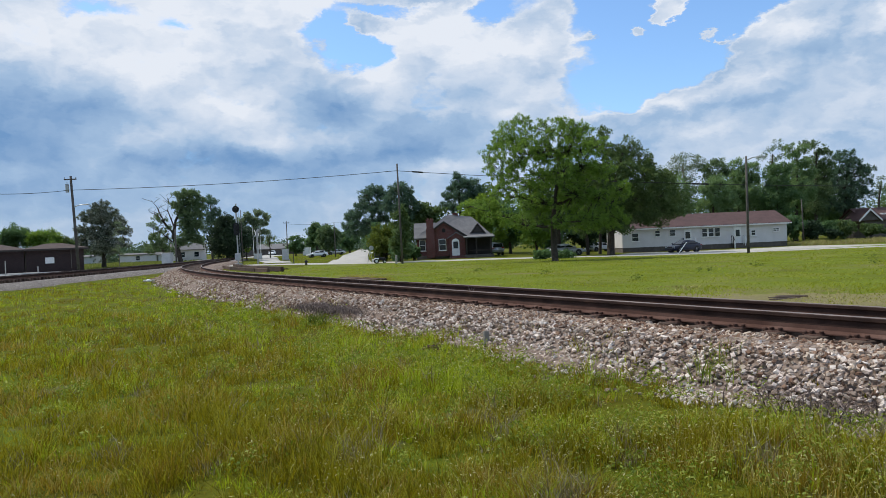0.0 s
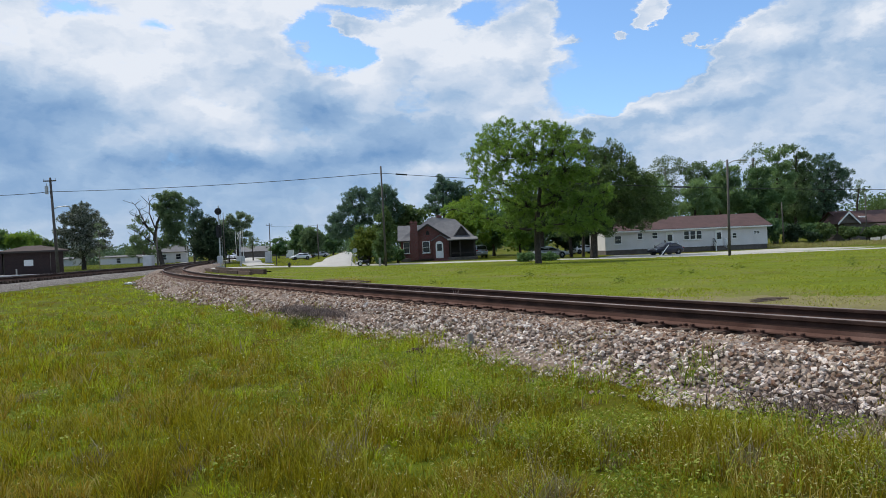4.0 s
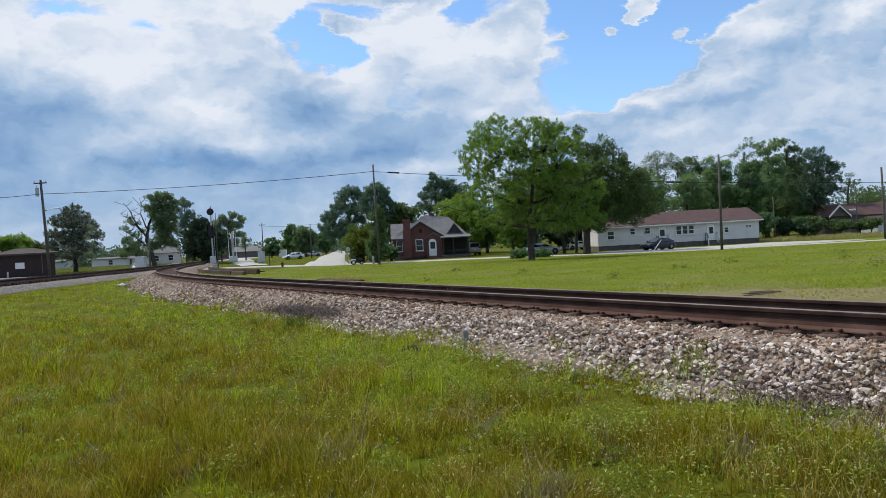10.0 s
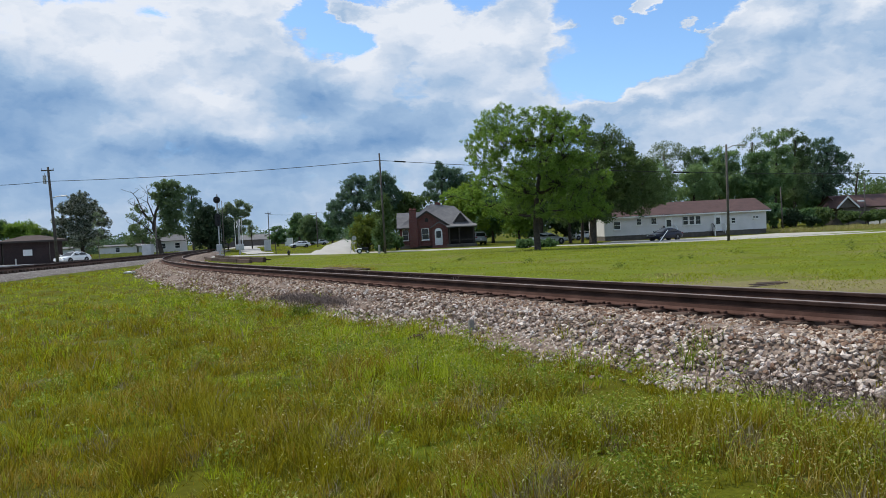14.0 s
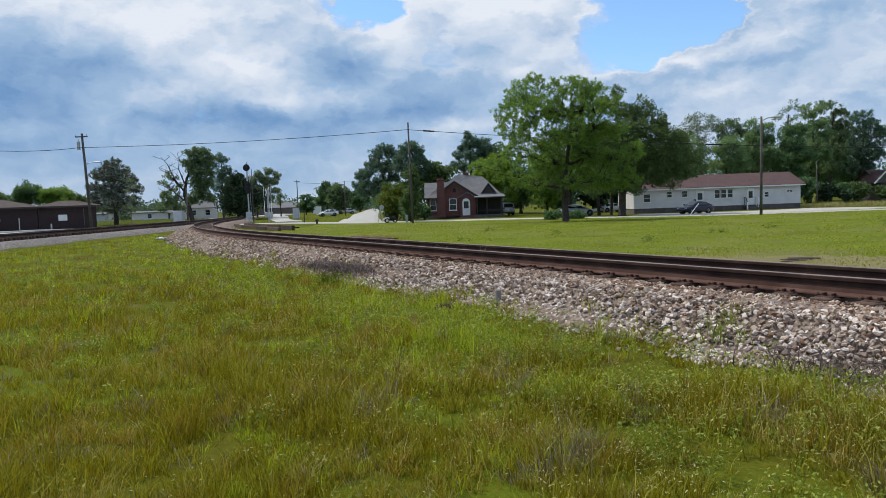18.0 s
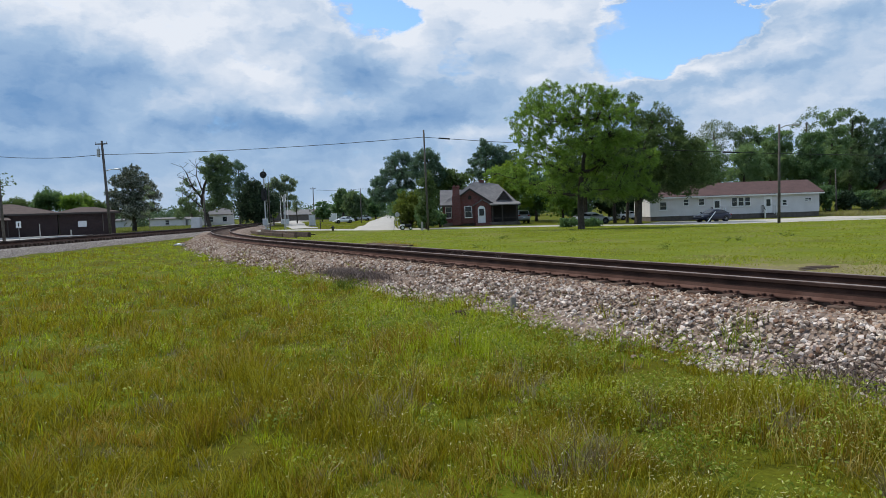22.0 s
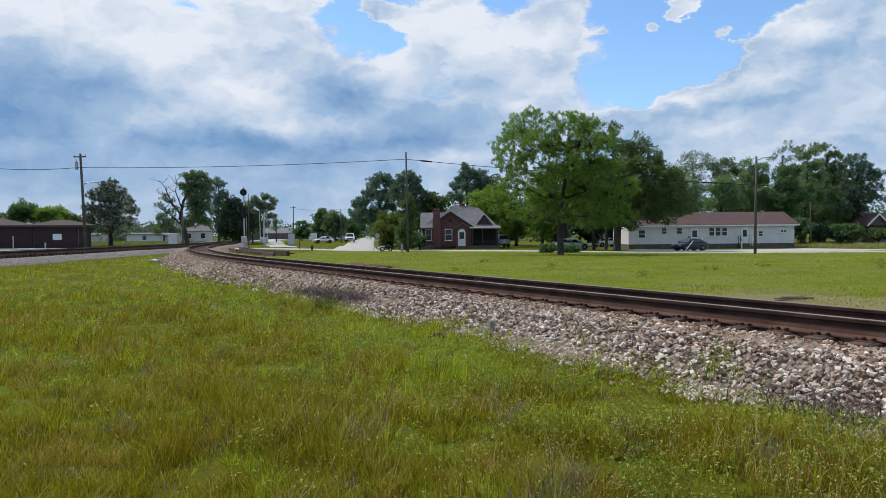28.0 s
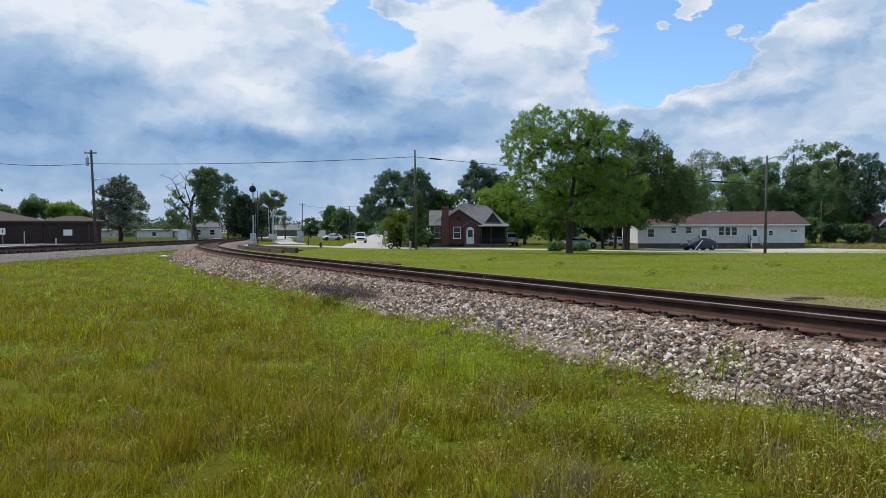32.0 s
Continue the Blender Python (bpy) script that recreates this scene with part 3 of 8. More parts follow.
# ---- ground, roads, railway ----
def build_ground():
    xs = np.unique(np.concatenate([np.linspace(-3200, -400, 12), np.linspace(-400, -80, 17), np.linspace(-80, -30, 26), np.linspace(-30, 30, 121), np.linspace(30, 130, 41), np.linspace(130, 400, 12), np.linspace(400, 3200, 12)]))
    ys = np.unique(np.concatenate([np.linspace(-3200, -200, 8), np.linspace(-200, -10, 14), np.linspace(-10, 45, 111), np.linspace(45, 120, 61), np.linspace(120, 400, 25), np.linspace(400, 3400, 12)]))
    gx, gy = np.meshgrid(xs, ys)
    gz = land(gx, gy)
    verts = np.stack([gx, gy, gz], -1).reshape(-1, 3)
    w, h = len(xs), len(ys)
    i = (np.arange(h - 1)[:, None] * w + np.arange(w - 1)).ravel()
    loops = np.stack([i, i + 1, i + w + 1, i + w], 1).ravel()
    ob = new("ground", raw_mesh("ground", verts, np.full(len(i), 4), loops, GROUND))
    ob.data.shade_smooth()
    # mown lawn beyond the first track
    ob.data.materials.append(LAWN_GROUND)
    cx, cy = verts[loops.reshape(-1, 4), 0].mean(1), verts[loops.reshape(-1, 4), 1].mean(1)
    mown = (cx > -13) & (cx < 120) & (cy > 5) & (cy < 84)
    mown[mown] = track_side(cx[mown], cy[mown]) < -2.6
    ob.data.materials.append(DRY_GROUND)
    slot = mown.astype(np.int32)
    slot[mown] += track_side(cx[mown], cy[mown]) > -4.8 - 4.5 * step(cx[mown], 2, 12)
    ob.data.polygons.foreach_set("material_index", slot)
    tagged(ob, "rough meadow of green and straw-coloured grass", "ground", kind="structure")


def normals(line):
    d = np.gradient(line, axis=0)
    d /= np.linalg.norm(d, axis=1)[:, None]
    return np.stack([-d[:, 1], d[:, 0]], 1)


def track_side(x, y):
    """Distance from the first track's centre line, positive on the camera's side."""
    line = TRACK_A[::2]
    n = normals(line)
    out = np.empty(len(x))
    for a in range(0, len(x), 4000):
        dx = x[a:a + 4000, None] - line[:, 0]
        dy = y[a:a + 4000, None] - line[:, 1]
        k = np.argmin(dx * dx + dy * dy, 1)
        i = np.arange(len(k))
        out[a:a + 4000] = dx[i, k] * n[k, 0] + dy[i, k] * n[k, 1]
    return out


def swept(line, profile, lift=0.0, follow_land=False, closed=False, tilt=0.0):
    """A profile of (offset to the left, height) swept along a line."""
    n = normals(line)
    prof = np.array(profile, float)
    o, z = prof[:, 0], prof[:, 1]
    x = line[:, :1] + n[:, :1] * o
    y = line[:, 1:] + n[:, 1:] * o
    zz = np.broadcast_to(z + lift + tilt * o, x.shape).copy()
    if follow_land:
        zz += land(x, y)
    verts = np.stack([x, y, zz], -1).reshape(-1, 3)
    a, b = len(line), len(prof)
    cols = b if closed else b - 1
    i = np.arange(a - 1)[:, None] * b
    k = np.arange(cols)
    k2 = (k + 1) % b
    loops = np.stack([i + k, i + k2, i + b + k2, i + b + k], -1).reshape(-1)
    return verts, np.full((a - 1) * cols, 4), loops


def ribbon(name, line, width, mat, lift, label, category, thick=0.12):
    half = width / 2
    prof = [(-half - 0.15, -thick), (-half, 0.0), (-half / 2, 0.015), (0, 0.03), (half / 2, 0.015), (half, 0.0), (half + 0.15, -thick)]
    ob = new(name, raw_mesh(name, *swept(line, prof, lift, True), mat))
    return tagged(ob, label, category, kind="structure")


def wavy_bed(name, line, base, near, far, mat, seed):
    """A ballast bed: ties lie in its flat top, its shoulders run down unevenly to the ground."""
    prof = [(-far, -0.25), (-far + 0.5, -0.02), (-1.95, 0.36), (-1.55, 0.43), (-0.9, 0.43), (-0.3, 0.42), (0.3, 0.42), (0.9, 0.435), (1.5, 0.43), (1.8, 0.38), (near - 0.75, 0.26 if near < 3 else 0.16), (near - 0.35, 0.03), (near, -0.25)]
    if near < 3:
        prof = [(o, z - (0.045 if abs(o) < 0.8 else 0.016 if abs(o) < 1.2 else 0.0)) for o, z in prof]
    else:
        prof = [(o, z - (0.12 if z > 0.3 else 0.0)) for o, z in prof]
    verts, sizes, loops = swept(line, prof, base, False)
    verts = verts.reshape(len(line), len(prof), 3)
    rng = np.random.default_rng(seed)
    for k in range(1, len(prof) - 1):
        wob = np.convolve(rng.normal(0, 1, len(line) + 8), np.ones(9) / 3, "valid")
        verts[:, k, 2] += 0.012 * wob
        if k > 8 or k < 3:
            side = normals(line) * (0.05 * wob)[:, None]
            verts[:, k, :2] += side
    g = land(verts[:, [0, 1, -2, -1], 0], verts[:, [0, 1, -2, -1], 1])
    verts[:, [0, 1, -2, -1], 2] += g - base
    ob = new(name, raw_mesh(name, verts.reshape(-1, 3), sizes, loops, mat))
    ob.data.shade_smooth()
    return ob


RAIL_PROFILE = [(-0.072, 0.0), (-0.072, 0.012), (-0.012, 0.034), (-0.010, 0.135), (-0.036, 0.150), (-0.036, 0.176), (-0.030, 0.186), (0.030, 0.186), (0.036, 0.176), (0.036, 0.150), (0.010, 0.135), (0.012, 0.034), (0.072, 0.012), (0.072, 0.0)]
RAIL_A, RAIL_B = 0.438, 0.535
TILT_A = 0.036
RAIL_PROFILE = [(a, b * 1.12) for a, b in RAIL_PROFILE]


def track(name, line, ballast, seat, tilt, label, stretch, plates):
    """Two rails on ties, each rail with its bright head; ties and plates within a stretch of y."""
    root = thing(name, Matrix.Identity(4), label, "railway track")
    root["kind"] = "structure"
    for side in (-1, 1):
        line2 = line + normals(line) * 0.752 * side
        rail = new("rail", raw_mesh("rail", *swept(line2, RAIL_PROFILE, seat + tilt * 0.752 * side, False, True), RAIL, True))
        rail.parent = root
        head = new("rail_head", raw_mesh("rail_head", *swept(line2, [(-0.033, 0.2065), (-0.027, 0.212), (0.027, 0.212), (0.033, 0.2065)], seat + tilt * 0.752 * side, False), RAIL_TOP, True))
        head.parent = rail
        tagged(head, "worn, shiny running surface of the rail")
        # strips over foot and lower web carry the reflected light as paler colour
        for face in (-1, 1):
            foot = new("rail_foot", raw_mesh("rail_foot", *swept(line2, [(face * 0.0745, 0.002), (face * 0.0745, 0.016), (face * 0.015, 0.042), (face * 0.0135, 0.088)], seat + tilt * 0.752 * side, False), RAIL_FOOT, True))
            foot.parent = rail
            tagged(foot, "rust-brown foot of the rail, painted lighter for reflected light")
    d = np.concatenate([[0], np.cumsum(np.hypot(*np.diff(line, axis=0).T))])
    n = normals(line)
    s = Shape().box((0, 0, -0.085), (2.04, 0.23, 0.17), 0.012)
    tie_mesh = s.mesh("tie", TIE)
    plate = Shape().box((0, 0, 0.006), (0.34, 0.19, 0.016), 0.004)
    for px in (-0.10, 0.10):
        for py in (-0.05, 0.06):
            plate.box((px, py, 0.02), (0.022, 0.022, 0.04)).box((px * 0.92, py, 0.042), (0.05, 0.034, 0.018), 0.005)
    plate.box((0.11, -0.125, 0.022), (0.05, 0.05, 0.045), 0.012).box((-0.11, -0.125, 0.022), (0.05, 0.05, 0.045), 0.012)
    plate_mesh = plate.mesh("tie_plate", RUST)
    rng = random.Random(name)
    count = 0
    for k in range(int(d[-1] / 0.495)):
        at = k * 0.495
        x, y = np.interp(at, d, line[:, 0]), np.interp(at, d, line[:, 1])
        if not stretch[0] < y < stretch[1]:
            continue
        nx, ny = np.interp(at, d, n[:, 0]), np.interp(at, d, n[:, 1])
        ang = math.degrees(math.atan2(ny, nx))
        tie = new("tie", tie_mesh)
        tie.parent = root
        slide = rng.uniform(-0.06, 0.06)
        tie.matrix_local = pose(x + nx * slide, y + ny * slide, seat - 0.012, 0, -math.degrees(math.atan(tilt)), ang + rng.uniform(-1.2, 1.2))
        if count < plates:
            for side in (-1, 1):
                p = new("tie_plate", plate_mesh)
                p.parent = root
                p.matrix_local = pose(x + nx * 0.752 * side, y + ny * 0.752 * side, seat - 0.012 + tilt * 0.752 * side, 0, 0, ang)
            count += 1
    return root


def on_line(line, s):
    d = np.concatenate([[0], np.cumsum(np.hypot(*np.diff(line, axis=0).T))])
    return np.stack([np.interp(s, d, line[:, 0]), np.interp(s, d, line[:, 1])], -1)


CROSS_ROAD = smooth_line(np.array([(-62, 66), (-46, 76), (-41, 84), (-39, 92), (-33, 93), (-26, 90.5), (-18, 88.5), (-10, 86), (-4, 83), (2, 79.5), (12, 74), (25, 69.5), (45, 66.5), (80, 65), (160, 66)]), 1.0)
SIDE_ROAD = smooth_line(np.array([(-95, 380), (-44, 215), (-43, 180), (-41.2, 155), (-41.9, 137), (-41.2, 113), (-39.3, 97), (-40.0, 90.5), (-42.0, 87.0), (-46.0, 84.7), (-52.0, 81.6), (-66.0, 74.2), (-110, 51)]), 1.0)
STREET = smooth_line(np.array([(-8.9, 82), (-9.3, 86), (-12.6, 120), (-15.9, 160), (-20.5, 220), (-34, 380), (-58, 660)]), 4.0)

BACK_ROAD = smooth_line(np.array([(-18.9, 90), (-20.0, 98), (-23.0, 112), (-28.3, 130), (-32.5, 150), (-41, 185)]), 1.0)

build_ground()
ribbon("road_back", BACK_ROAD, 3.6, ASPHALT, 0.03, "pale narrow road curving away beside the railway", "road")
ribbon("road_cross", CROSS_ROAD, 4.6, ASPHALT, 0.035, "pale narrow concrete road across the lawns", "road")
ribbon("road_side", SIDE_ROAD, 6.5, ASPHALT, 0.05, "pale asphalt road behind the railway", "road")
ribbon("road_street", STREET, 5.2, ASPHALT, 0.045, "pale straight concrete street", "road")
bed_a = wavy_bed("ballast_curve", TRACK_A[:-8], 0.0, 2.75, 2.9, BALLAST_BROWN, 3)
tagged(bed_a, "bed of pale grey and pinkish crushed stone", "ballast", kind="structure")
bed_b = wavy_bed("ballast_straight", TRACK_B, 0.03, 4.0, 3.0, BALLAST, 5)
tagged(bed_b, "bed of grey crushed stone under the second track", "ballast", kind="structure")
track("track_curve", TRACK_A, bed_a, RAIL_A, TILT_A, "rust-brown railway track curving away on wooden ties", (1, 96), 70)
track("track_straight", TRACK_B, bed_b, RAIL_B, 0.0, "rust-brown railway track on a stone bed", (30, 110), 0)


# ---- trees ----
def leaves(rng, centres, per, spread, size, flat=0.0, long=1.0, droop=0.0):
    """Rhombic leaves round the centres, as arrays for raw_mesh."""
    c = np.repeat(centres, per, 0)
    k = len(c)
    off = np.clip(rng.normal(0, 1, (k, 3)), -1.6, 1.6) * np.repeat(np.broadcast_to(spread, (len(centres), 3)), per, 0)
    p = c + off
    nrm = rng.normal(0, 1, (k, 3))
    nrm[:, 2] = np.abs(nrm[:, 2]) + flat
    nrm /= np.linalg.norm(nrm, axis=1)[:, None]
    a = np.cross(nrm, rng.normal(0, 1, (k, 3)))
    a /= np.linalg.norm(a, axis=1)[:, None] + 1e-9
    a[:, 2] -= droop
    b = np.cross(nrm, a)
    s = size * rng.uniform(0.6, 1.35, (k, 1))
    a, b = a * s * long, b * s * 0.62 / max(long, 1.0) ** 0.5
    verts = np.stack([p - a, p - b + nrm * s * 0.12, p + a, p + b + nrm * s * 0.12], 1).reshape(-1, 3)
    return verts, np.full(k, 4), np.arange(4 * k)


def crown_centres(rng, count, h, cb, r, seed, low=0.75, ragged=0.28, shell=2.4):
    out = []
    mid, half = (h + cb) / 2, (h - cb) / 2
    while len(out) < count:
        d = rng.normal(0, 1, 3)
        d /= np.linalg.norm(d)
        q = rng.uniform() ** (1 / shell)
        rough = 1 + ragged * 2 * noise.noise(Vector(d) * 1.9 + Vector((seed * 3.7, seed, 0))) + ragged * noise.noise(Vector(d) * 4.5 + Vector((0, seed * 2.1, seed)))
        w = r * (low if d[2] < -0.35 else 1.0)
        out.append((d[0] * w * q * rough, d[1] * w * q * rough, mid + d[2] * half * q * min(rough, 1.06)))
    return np.array(out)


def tree(x, y, h, r, cb, trunk_r, leaf, count, per, mat, bark, label, seed, limbs=9, lean=0.0, ragged=0.28, spread=0.16, fork=0.3, category="tree", name="tree", group=""):
    """A broad-leaved tree: a tapered trunk, limbs and twigs, and a crown of leaf clumps with gaps."""
    rng = np.random.default_rng(seed)
    z0 = land_at(x, y)
    root = thing(name, pose(x, y, z0, 0, 0, rng.uniform(0, 360)), label, category, group)
    cen = crown_centres(rng, count, h, cb, r, seed, ragged=ragged)
    sh = Shape()
    top = cb + (h - cb) * 0.55
    stem = [Vector((lean * t * t * 0.6 + 0.12 * math.sin(3 * t + seed) * t, 0.1 * math.cos(2 * t + seed) * t, -0.25 + t * (top + 0.25))) for t in np.linspace(0, 1, 7)]
    sh.tube(stem, [trunk_r * (1.35 if k == 0 else 1.0 - 0.72 * k / 6) for k in range(7)], 9)
    tips = cen[rng.choice(len(cen), min(limbs, len(cen)), replace=False)]
    mids = []
    for tip in tips:
        t0 = rng.uniform(fork, 0.85)
        a = stem[0].lerp(stem[-1], t0)
        b = Vector(tip)
        m1 = a.lerp(b, 0.4) + Vector((0, 0, 0.10 * (b - a).length))
        m2 = a.lerp(b, 0.75) + Vector((0, 0, 0.07 * (b - a).length))
        ra = trunk_r * (0.5 - 0.25 * t0)
        sh.tube([a, m1, m2, b], [ra, ra * 0.7, ra * 0.42, ra * 0.15], 6)
        mids += [m1, m2, b]
    mids += stem[3:]
    arr = np.array([tuple(m) for m in mids])
    joints = [Vector(v) for v in arr]
    some = cen[:: max(1, len(cen) // (240 if limbs > 20 else 110))]
    for c in sorted(some, key=lambda v: float(((arr - v) ** 2).sum(1).min())):
        b = Vector(c)
        a = min(joints, key=lambda v: (v - b).length + 0.25 * max(0.0, v.z - b.z))
        thick = trunk_r * min(0.10, 0.03 + 0.03 * (a - b).length)
        sh.tube([a, a.lerp(b, 0.5) + Vector((0, 0, 0.06 * (b - a).length)), b], [thick, thick * 0.7, 0.008], 4)
        joints.append(b)
    part("trunk", sh, bark, root, smooth=True)
    s = spread * r
    if leaf > 0.22:
        leaf, per = leaf * 0.78, int(per * 1.12)
    crown = new("crown", raw_mesh("crown", *leaves(rng, cen, per, (s, s, s * 0.75), leaf), mat))
    crown.parent = root
    return root


def shrub(x, y, h, r, count, per, leaf, mat, label, seed, name="shrub", category="shrub", cone=0.0, group=""):
    """A dense bush, leafy to the ground."""
    rng = np.random.default_rng(seed)
    root = thing(name, pose(x, y, land_at(x, y), 0, 0, rng.uniform(0, 360)), label, category, group)
    cen = crown_centres(rng, count, h, 0.05 * h, r, seed, low=1.0, ragged=0.2, shell=2.0)
    if cone:
        f = 1 - cone * np.clip(cen[:, 2] / h, 0, 1)
        cen[:, 0] *= f
        cen[:, 1] *= f
    sh = Shape()
    for c in cen[:: max(1, len(cen) // 14)]:
        sh.tube([(0.1 * rng.normal(), 0.1 * rng.normal(), -0.1), (c[0] * 0.4, c[1] * 0.4, c[2] * 0.55), tuple(c)], [0.05, 0.035, 0.01], 5)
    part("stems", sh, BARK, root, smooth=True)
    s = 0.17 * r
    cr = new("crown", raw_mesh("crown", *leaves(rng, cen, per, (s, s, s), leaf), mat))
    cr.parent = root
    return root


def sprays(rng, centres, outward, per, reach, length, width, droop=0.15):
    """Leafy sprays: long leaves that spread from each twig's end, as arrays for raw_mesh."""
    k = len(centres) * per
    c, o = np.repeat(centres, per, 0), np.repeat(outward, per, 0)
    axis = rng.normal(0, 1, (k, 3)) + 0.7 * o
    axis[:, 2] -= droop
    axis /= np.linalg.norm(axis, axis=1)[:, None] + 1e-9
    size = length * rng.uniform(0.6, 1.3, (k, 1))
    p = c + axis * reach * rng.uniform(0.15, 1.0, (k, 1)) ** 0.7 + rng.normal(0, 0.12 * reach, (k, 3))
    flat = rng.normal(0, 1, (k, 3))
    flat[:, 2] += 0.8
    side = np.cross(axis, flat)
    side /= np.linalg.norm(side, axis=1)[:, None] + 1e-9
    lift = np.cross(side, axis) * size * 0.10
    verts = np.stack([p - axis * size * 0.5, p - side * size * width * 0.5 + lift, p + axis * size * 0.5, p + side * size * width * 0.5 + lift], 1).reshape(-1, 3)
    return verts, np.full(k, 4), np.arange(4 * k)


def crown_tree(x, y, label, mat, bark, seed, lobes, trunk_r, deep=2.0, dense=16.0, per=26, leaf=0.2, width=0.45, reach=0.34, fork=0.35, copies=2, dead=(), name="tree", category="tree", group="", stem=None, flat=0.85, twig=0.5, limb=1.0):
    """A tree whose limbs lead to boughs (aside, height, half size, fullness); each bough carries twigs that end in sprays of leaves."""
    rng = np.random.default_rng(seed)
    root = thing(name, pose(x, y, land_at(x, y)), label, category, group)
    g = land_at(x, y)
    top = max(q[1] for q in lobes)
    mid = sum(q[0] for q in lobes) / len(lobes)
    low, half = min(q[1] - q[2] for q in lobes), max(abs(q[0] - mid) for q in lobes) + 0.5
    line = stem or [(0, 0), (0.1 * mid, 0.3 * top), (0.45 * mid + 0.1 * math.sin(seed), 0.62 * top), (mid * 0.8, 0.9 * top)]
    pts = [Vector((px, 0.12 * math.sin(seed + k * 2), pz - g)) for k, (px, pz) in enumerate(line)]
    pts[0].z = -0.3
    sh = Shape().tube([pts[0], pts[0].lerp(pts[1], 0.12)] + pts[1:], [trunk_r * 1.45, trunk_r] + [trunk_r * (1 - 0.82 * (k + 1) / len(line)) for k in range(len(pts) - 1)], 9)
    joints = [(pts[k].lerp(pts[k + 1], t), trunk_r * (0.6 - 0.4 * (k + t) / len(pts))) for k in range(len(pts) - 1) for t in (0.0, 0.33, 0.66) if pts[k].lerp(pts[k + 1], t).z > fork * low - g]
    boughs = []
    for lx, lz, lr, *full in lobes:
        room = deep * math.sqrt(max(0.08, 1 - ((lx - mid) / half) ** 2)) * (1.0 if lz < 0.8 * top else 0.65)
        for j in range(copies):
            at = rng.uniform(-0.55, 0.55) if copies == 1 else -1 + 2 * (j + rng.uniform(0.15, 0.85)) / copies
            boughs.append((Vector((lx + rng.normal(0, 0.12 * lr), room * at, lz - g + rng.normal(0, 0.1 * lr))), lr, full[0] if full else 1.0))
    boughs.sort(key=lambda q: min((q[0] - a).length for a, _ in joints))
    cen, outw = [], []
    for c, lr, full in boughs:
        a, ra = min(joints, key=lambda q: (q[0] - c).length + 1.2 * max(0.0, q[0].z - c.z + 0.2))
        span = (c - a).length
        m1 = a.lerp(c, 0.45) + Vector((0, 0, -0.06 * span)) + Vector(rng.normal(0, 0.05 * span, 3))
        r1 = limb * max(0.02, min(ra * 0.75, 0.03 + 0.022 * span))
        sh.tube([a, m1, c], [r1, r1 * 0.75, r1 * 0.45], 6)
        joints += [(m1, r1 * 0.75), (c, r1 * 0.5)]
        k = max(4, int(dense * full * lr * lr))
        d = rng.normal(0, 1, (k, 3))
        d[:, 2] *= flat
        d /= np.linalg.norm(d, axis=1)[:, None]
        q = rng.uniform(0.12, 1, (k, 1)) ** 0.5 * (1 + 0.22 * rng.normal(size=(k, 1)))
        p = np.array(c) + d * q * lr * np.array([1, 1, flat])
        cen.append(p)
        outw.append(d)
        for e in p[: int(k * twig)]:
            e = Vector(e)
            sh.tube([c, c.lerp(e, 0.5) + Vector((0, 0, 0.05 * lr)), e], [r1 * 0.32, r1 * 0.22, 0.008], 4)
    for path in dead:
        p = [Vector((px, 0.3 * math.sin(px), pz - g)) for px, pz in path]
        sh.tube(p, [0.13 * (1 - 0.8 * k / (len(p) - 1)) for k in range(len(p))], 6)
        for _ in range(9):
            k = int(rng.integers(0, len(p) - 1))
            a = p[k].lerp(p[k + 1], rng.uniform(0.2, 1))
            b = a + Vector((rng.normal(0, 0.8), rng.normal(0, 0.8), rng.uniform(0.2, 1.1)))
            c = b + Vector((rng.normal(0, 0.4), rng.normal(0, 0.4), rng.uniform(0.1, 0.6)))
            sh.tube([a, b, c], [0.045, 0.03, 0.012], 4)
    part("trunk", sh, bark, root, smooth=True)
    crown = new("crown", raw_mesh("crown", *sprays(rng, np.concatenate(cen), np.concatenate(outw), per, reach, leaf, width), mat))
    crown.parent = root
    return root


# the broad young-leaved tree on the lawn, and what stands round it
AIRY_BOUGHS = [(-2.5, 10.7, 0.72, 0.75), (-3.4, 10.3, 0.68, 0.75), (-1.7, 10.4, 0.55, 0.75), (-4.1, 9.3, 0.70, 0.75), (-5.0, 8.6, 0.58, 0.6), (-4.8, 7.8, 0.58, 0.6), (-3.1, 9.4, 0.85, 0.75), (-2.1, 9.5, 0.85, 0.75), (-3.9, 8.3, 0.85, 0.75), (-2.8, 7.5, 0.95, 0.8), (-2.1, 8.4, 0.95, 0.85), (-4.2, 7.0, 0.7, 0.7), (-1.2, 8.2, 0.85, 0.8), (-0.6, 10.4, 0.62, 0.75), (0.4, 10.4, 0.62, 0.8), (-0.2, 9.4, 0.8, 0.8), (1.2, 10.4, 0.7, 0.85), (2.1, 10.4, 0.66, 0.8), (2.7, 10.0, 0.7, 0.85), (-3.5, 6.3, 0.9, 0.75), (-4.2, 5.5, 0.85, 0.75), (-5.2, 4.5, 0.75, 0.7), (-6.2, 4.5, 0.6, 0.65), (-7.0, 4.4, 0.45, 0.6), (-4.8, 3.6, 0.65, 0.6)]
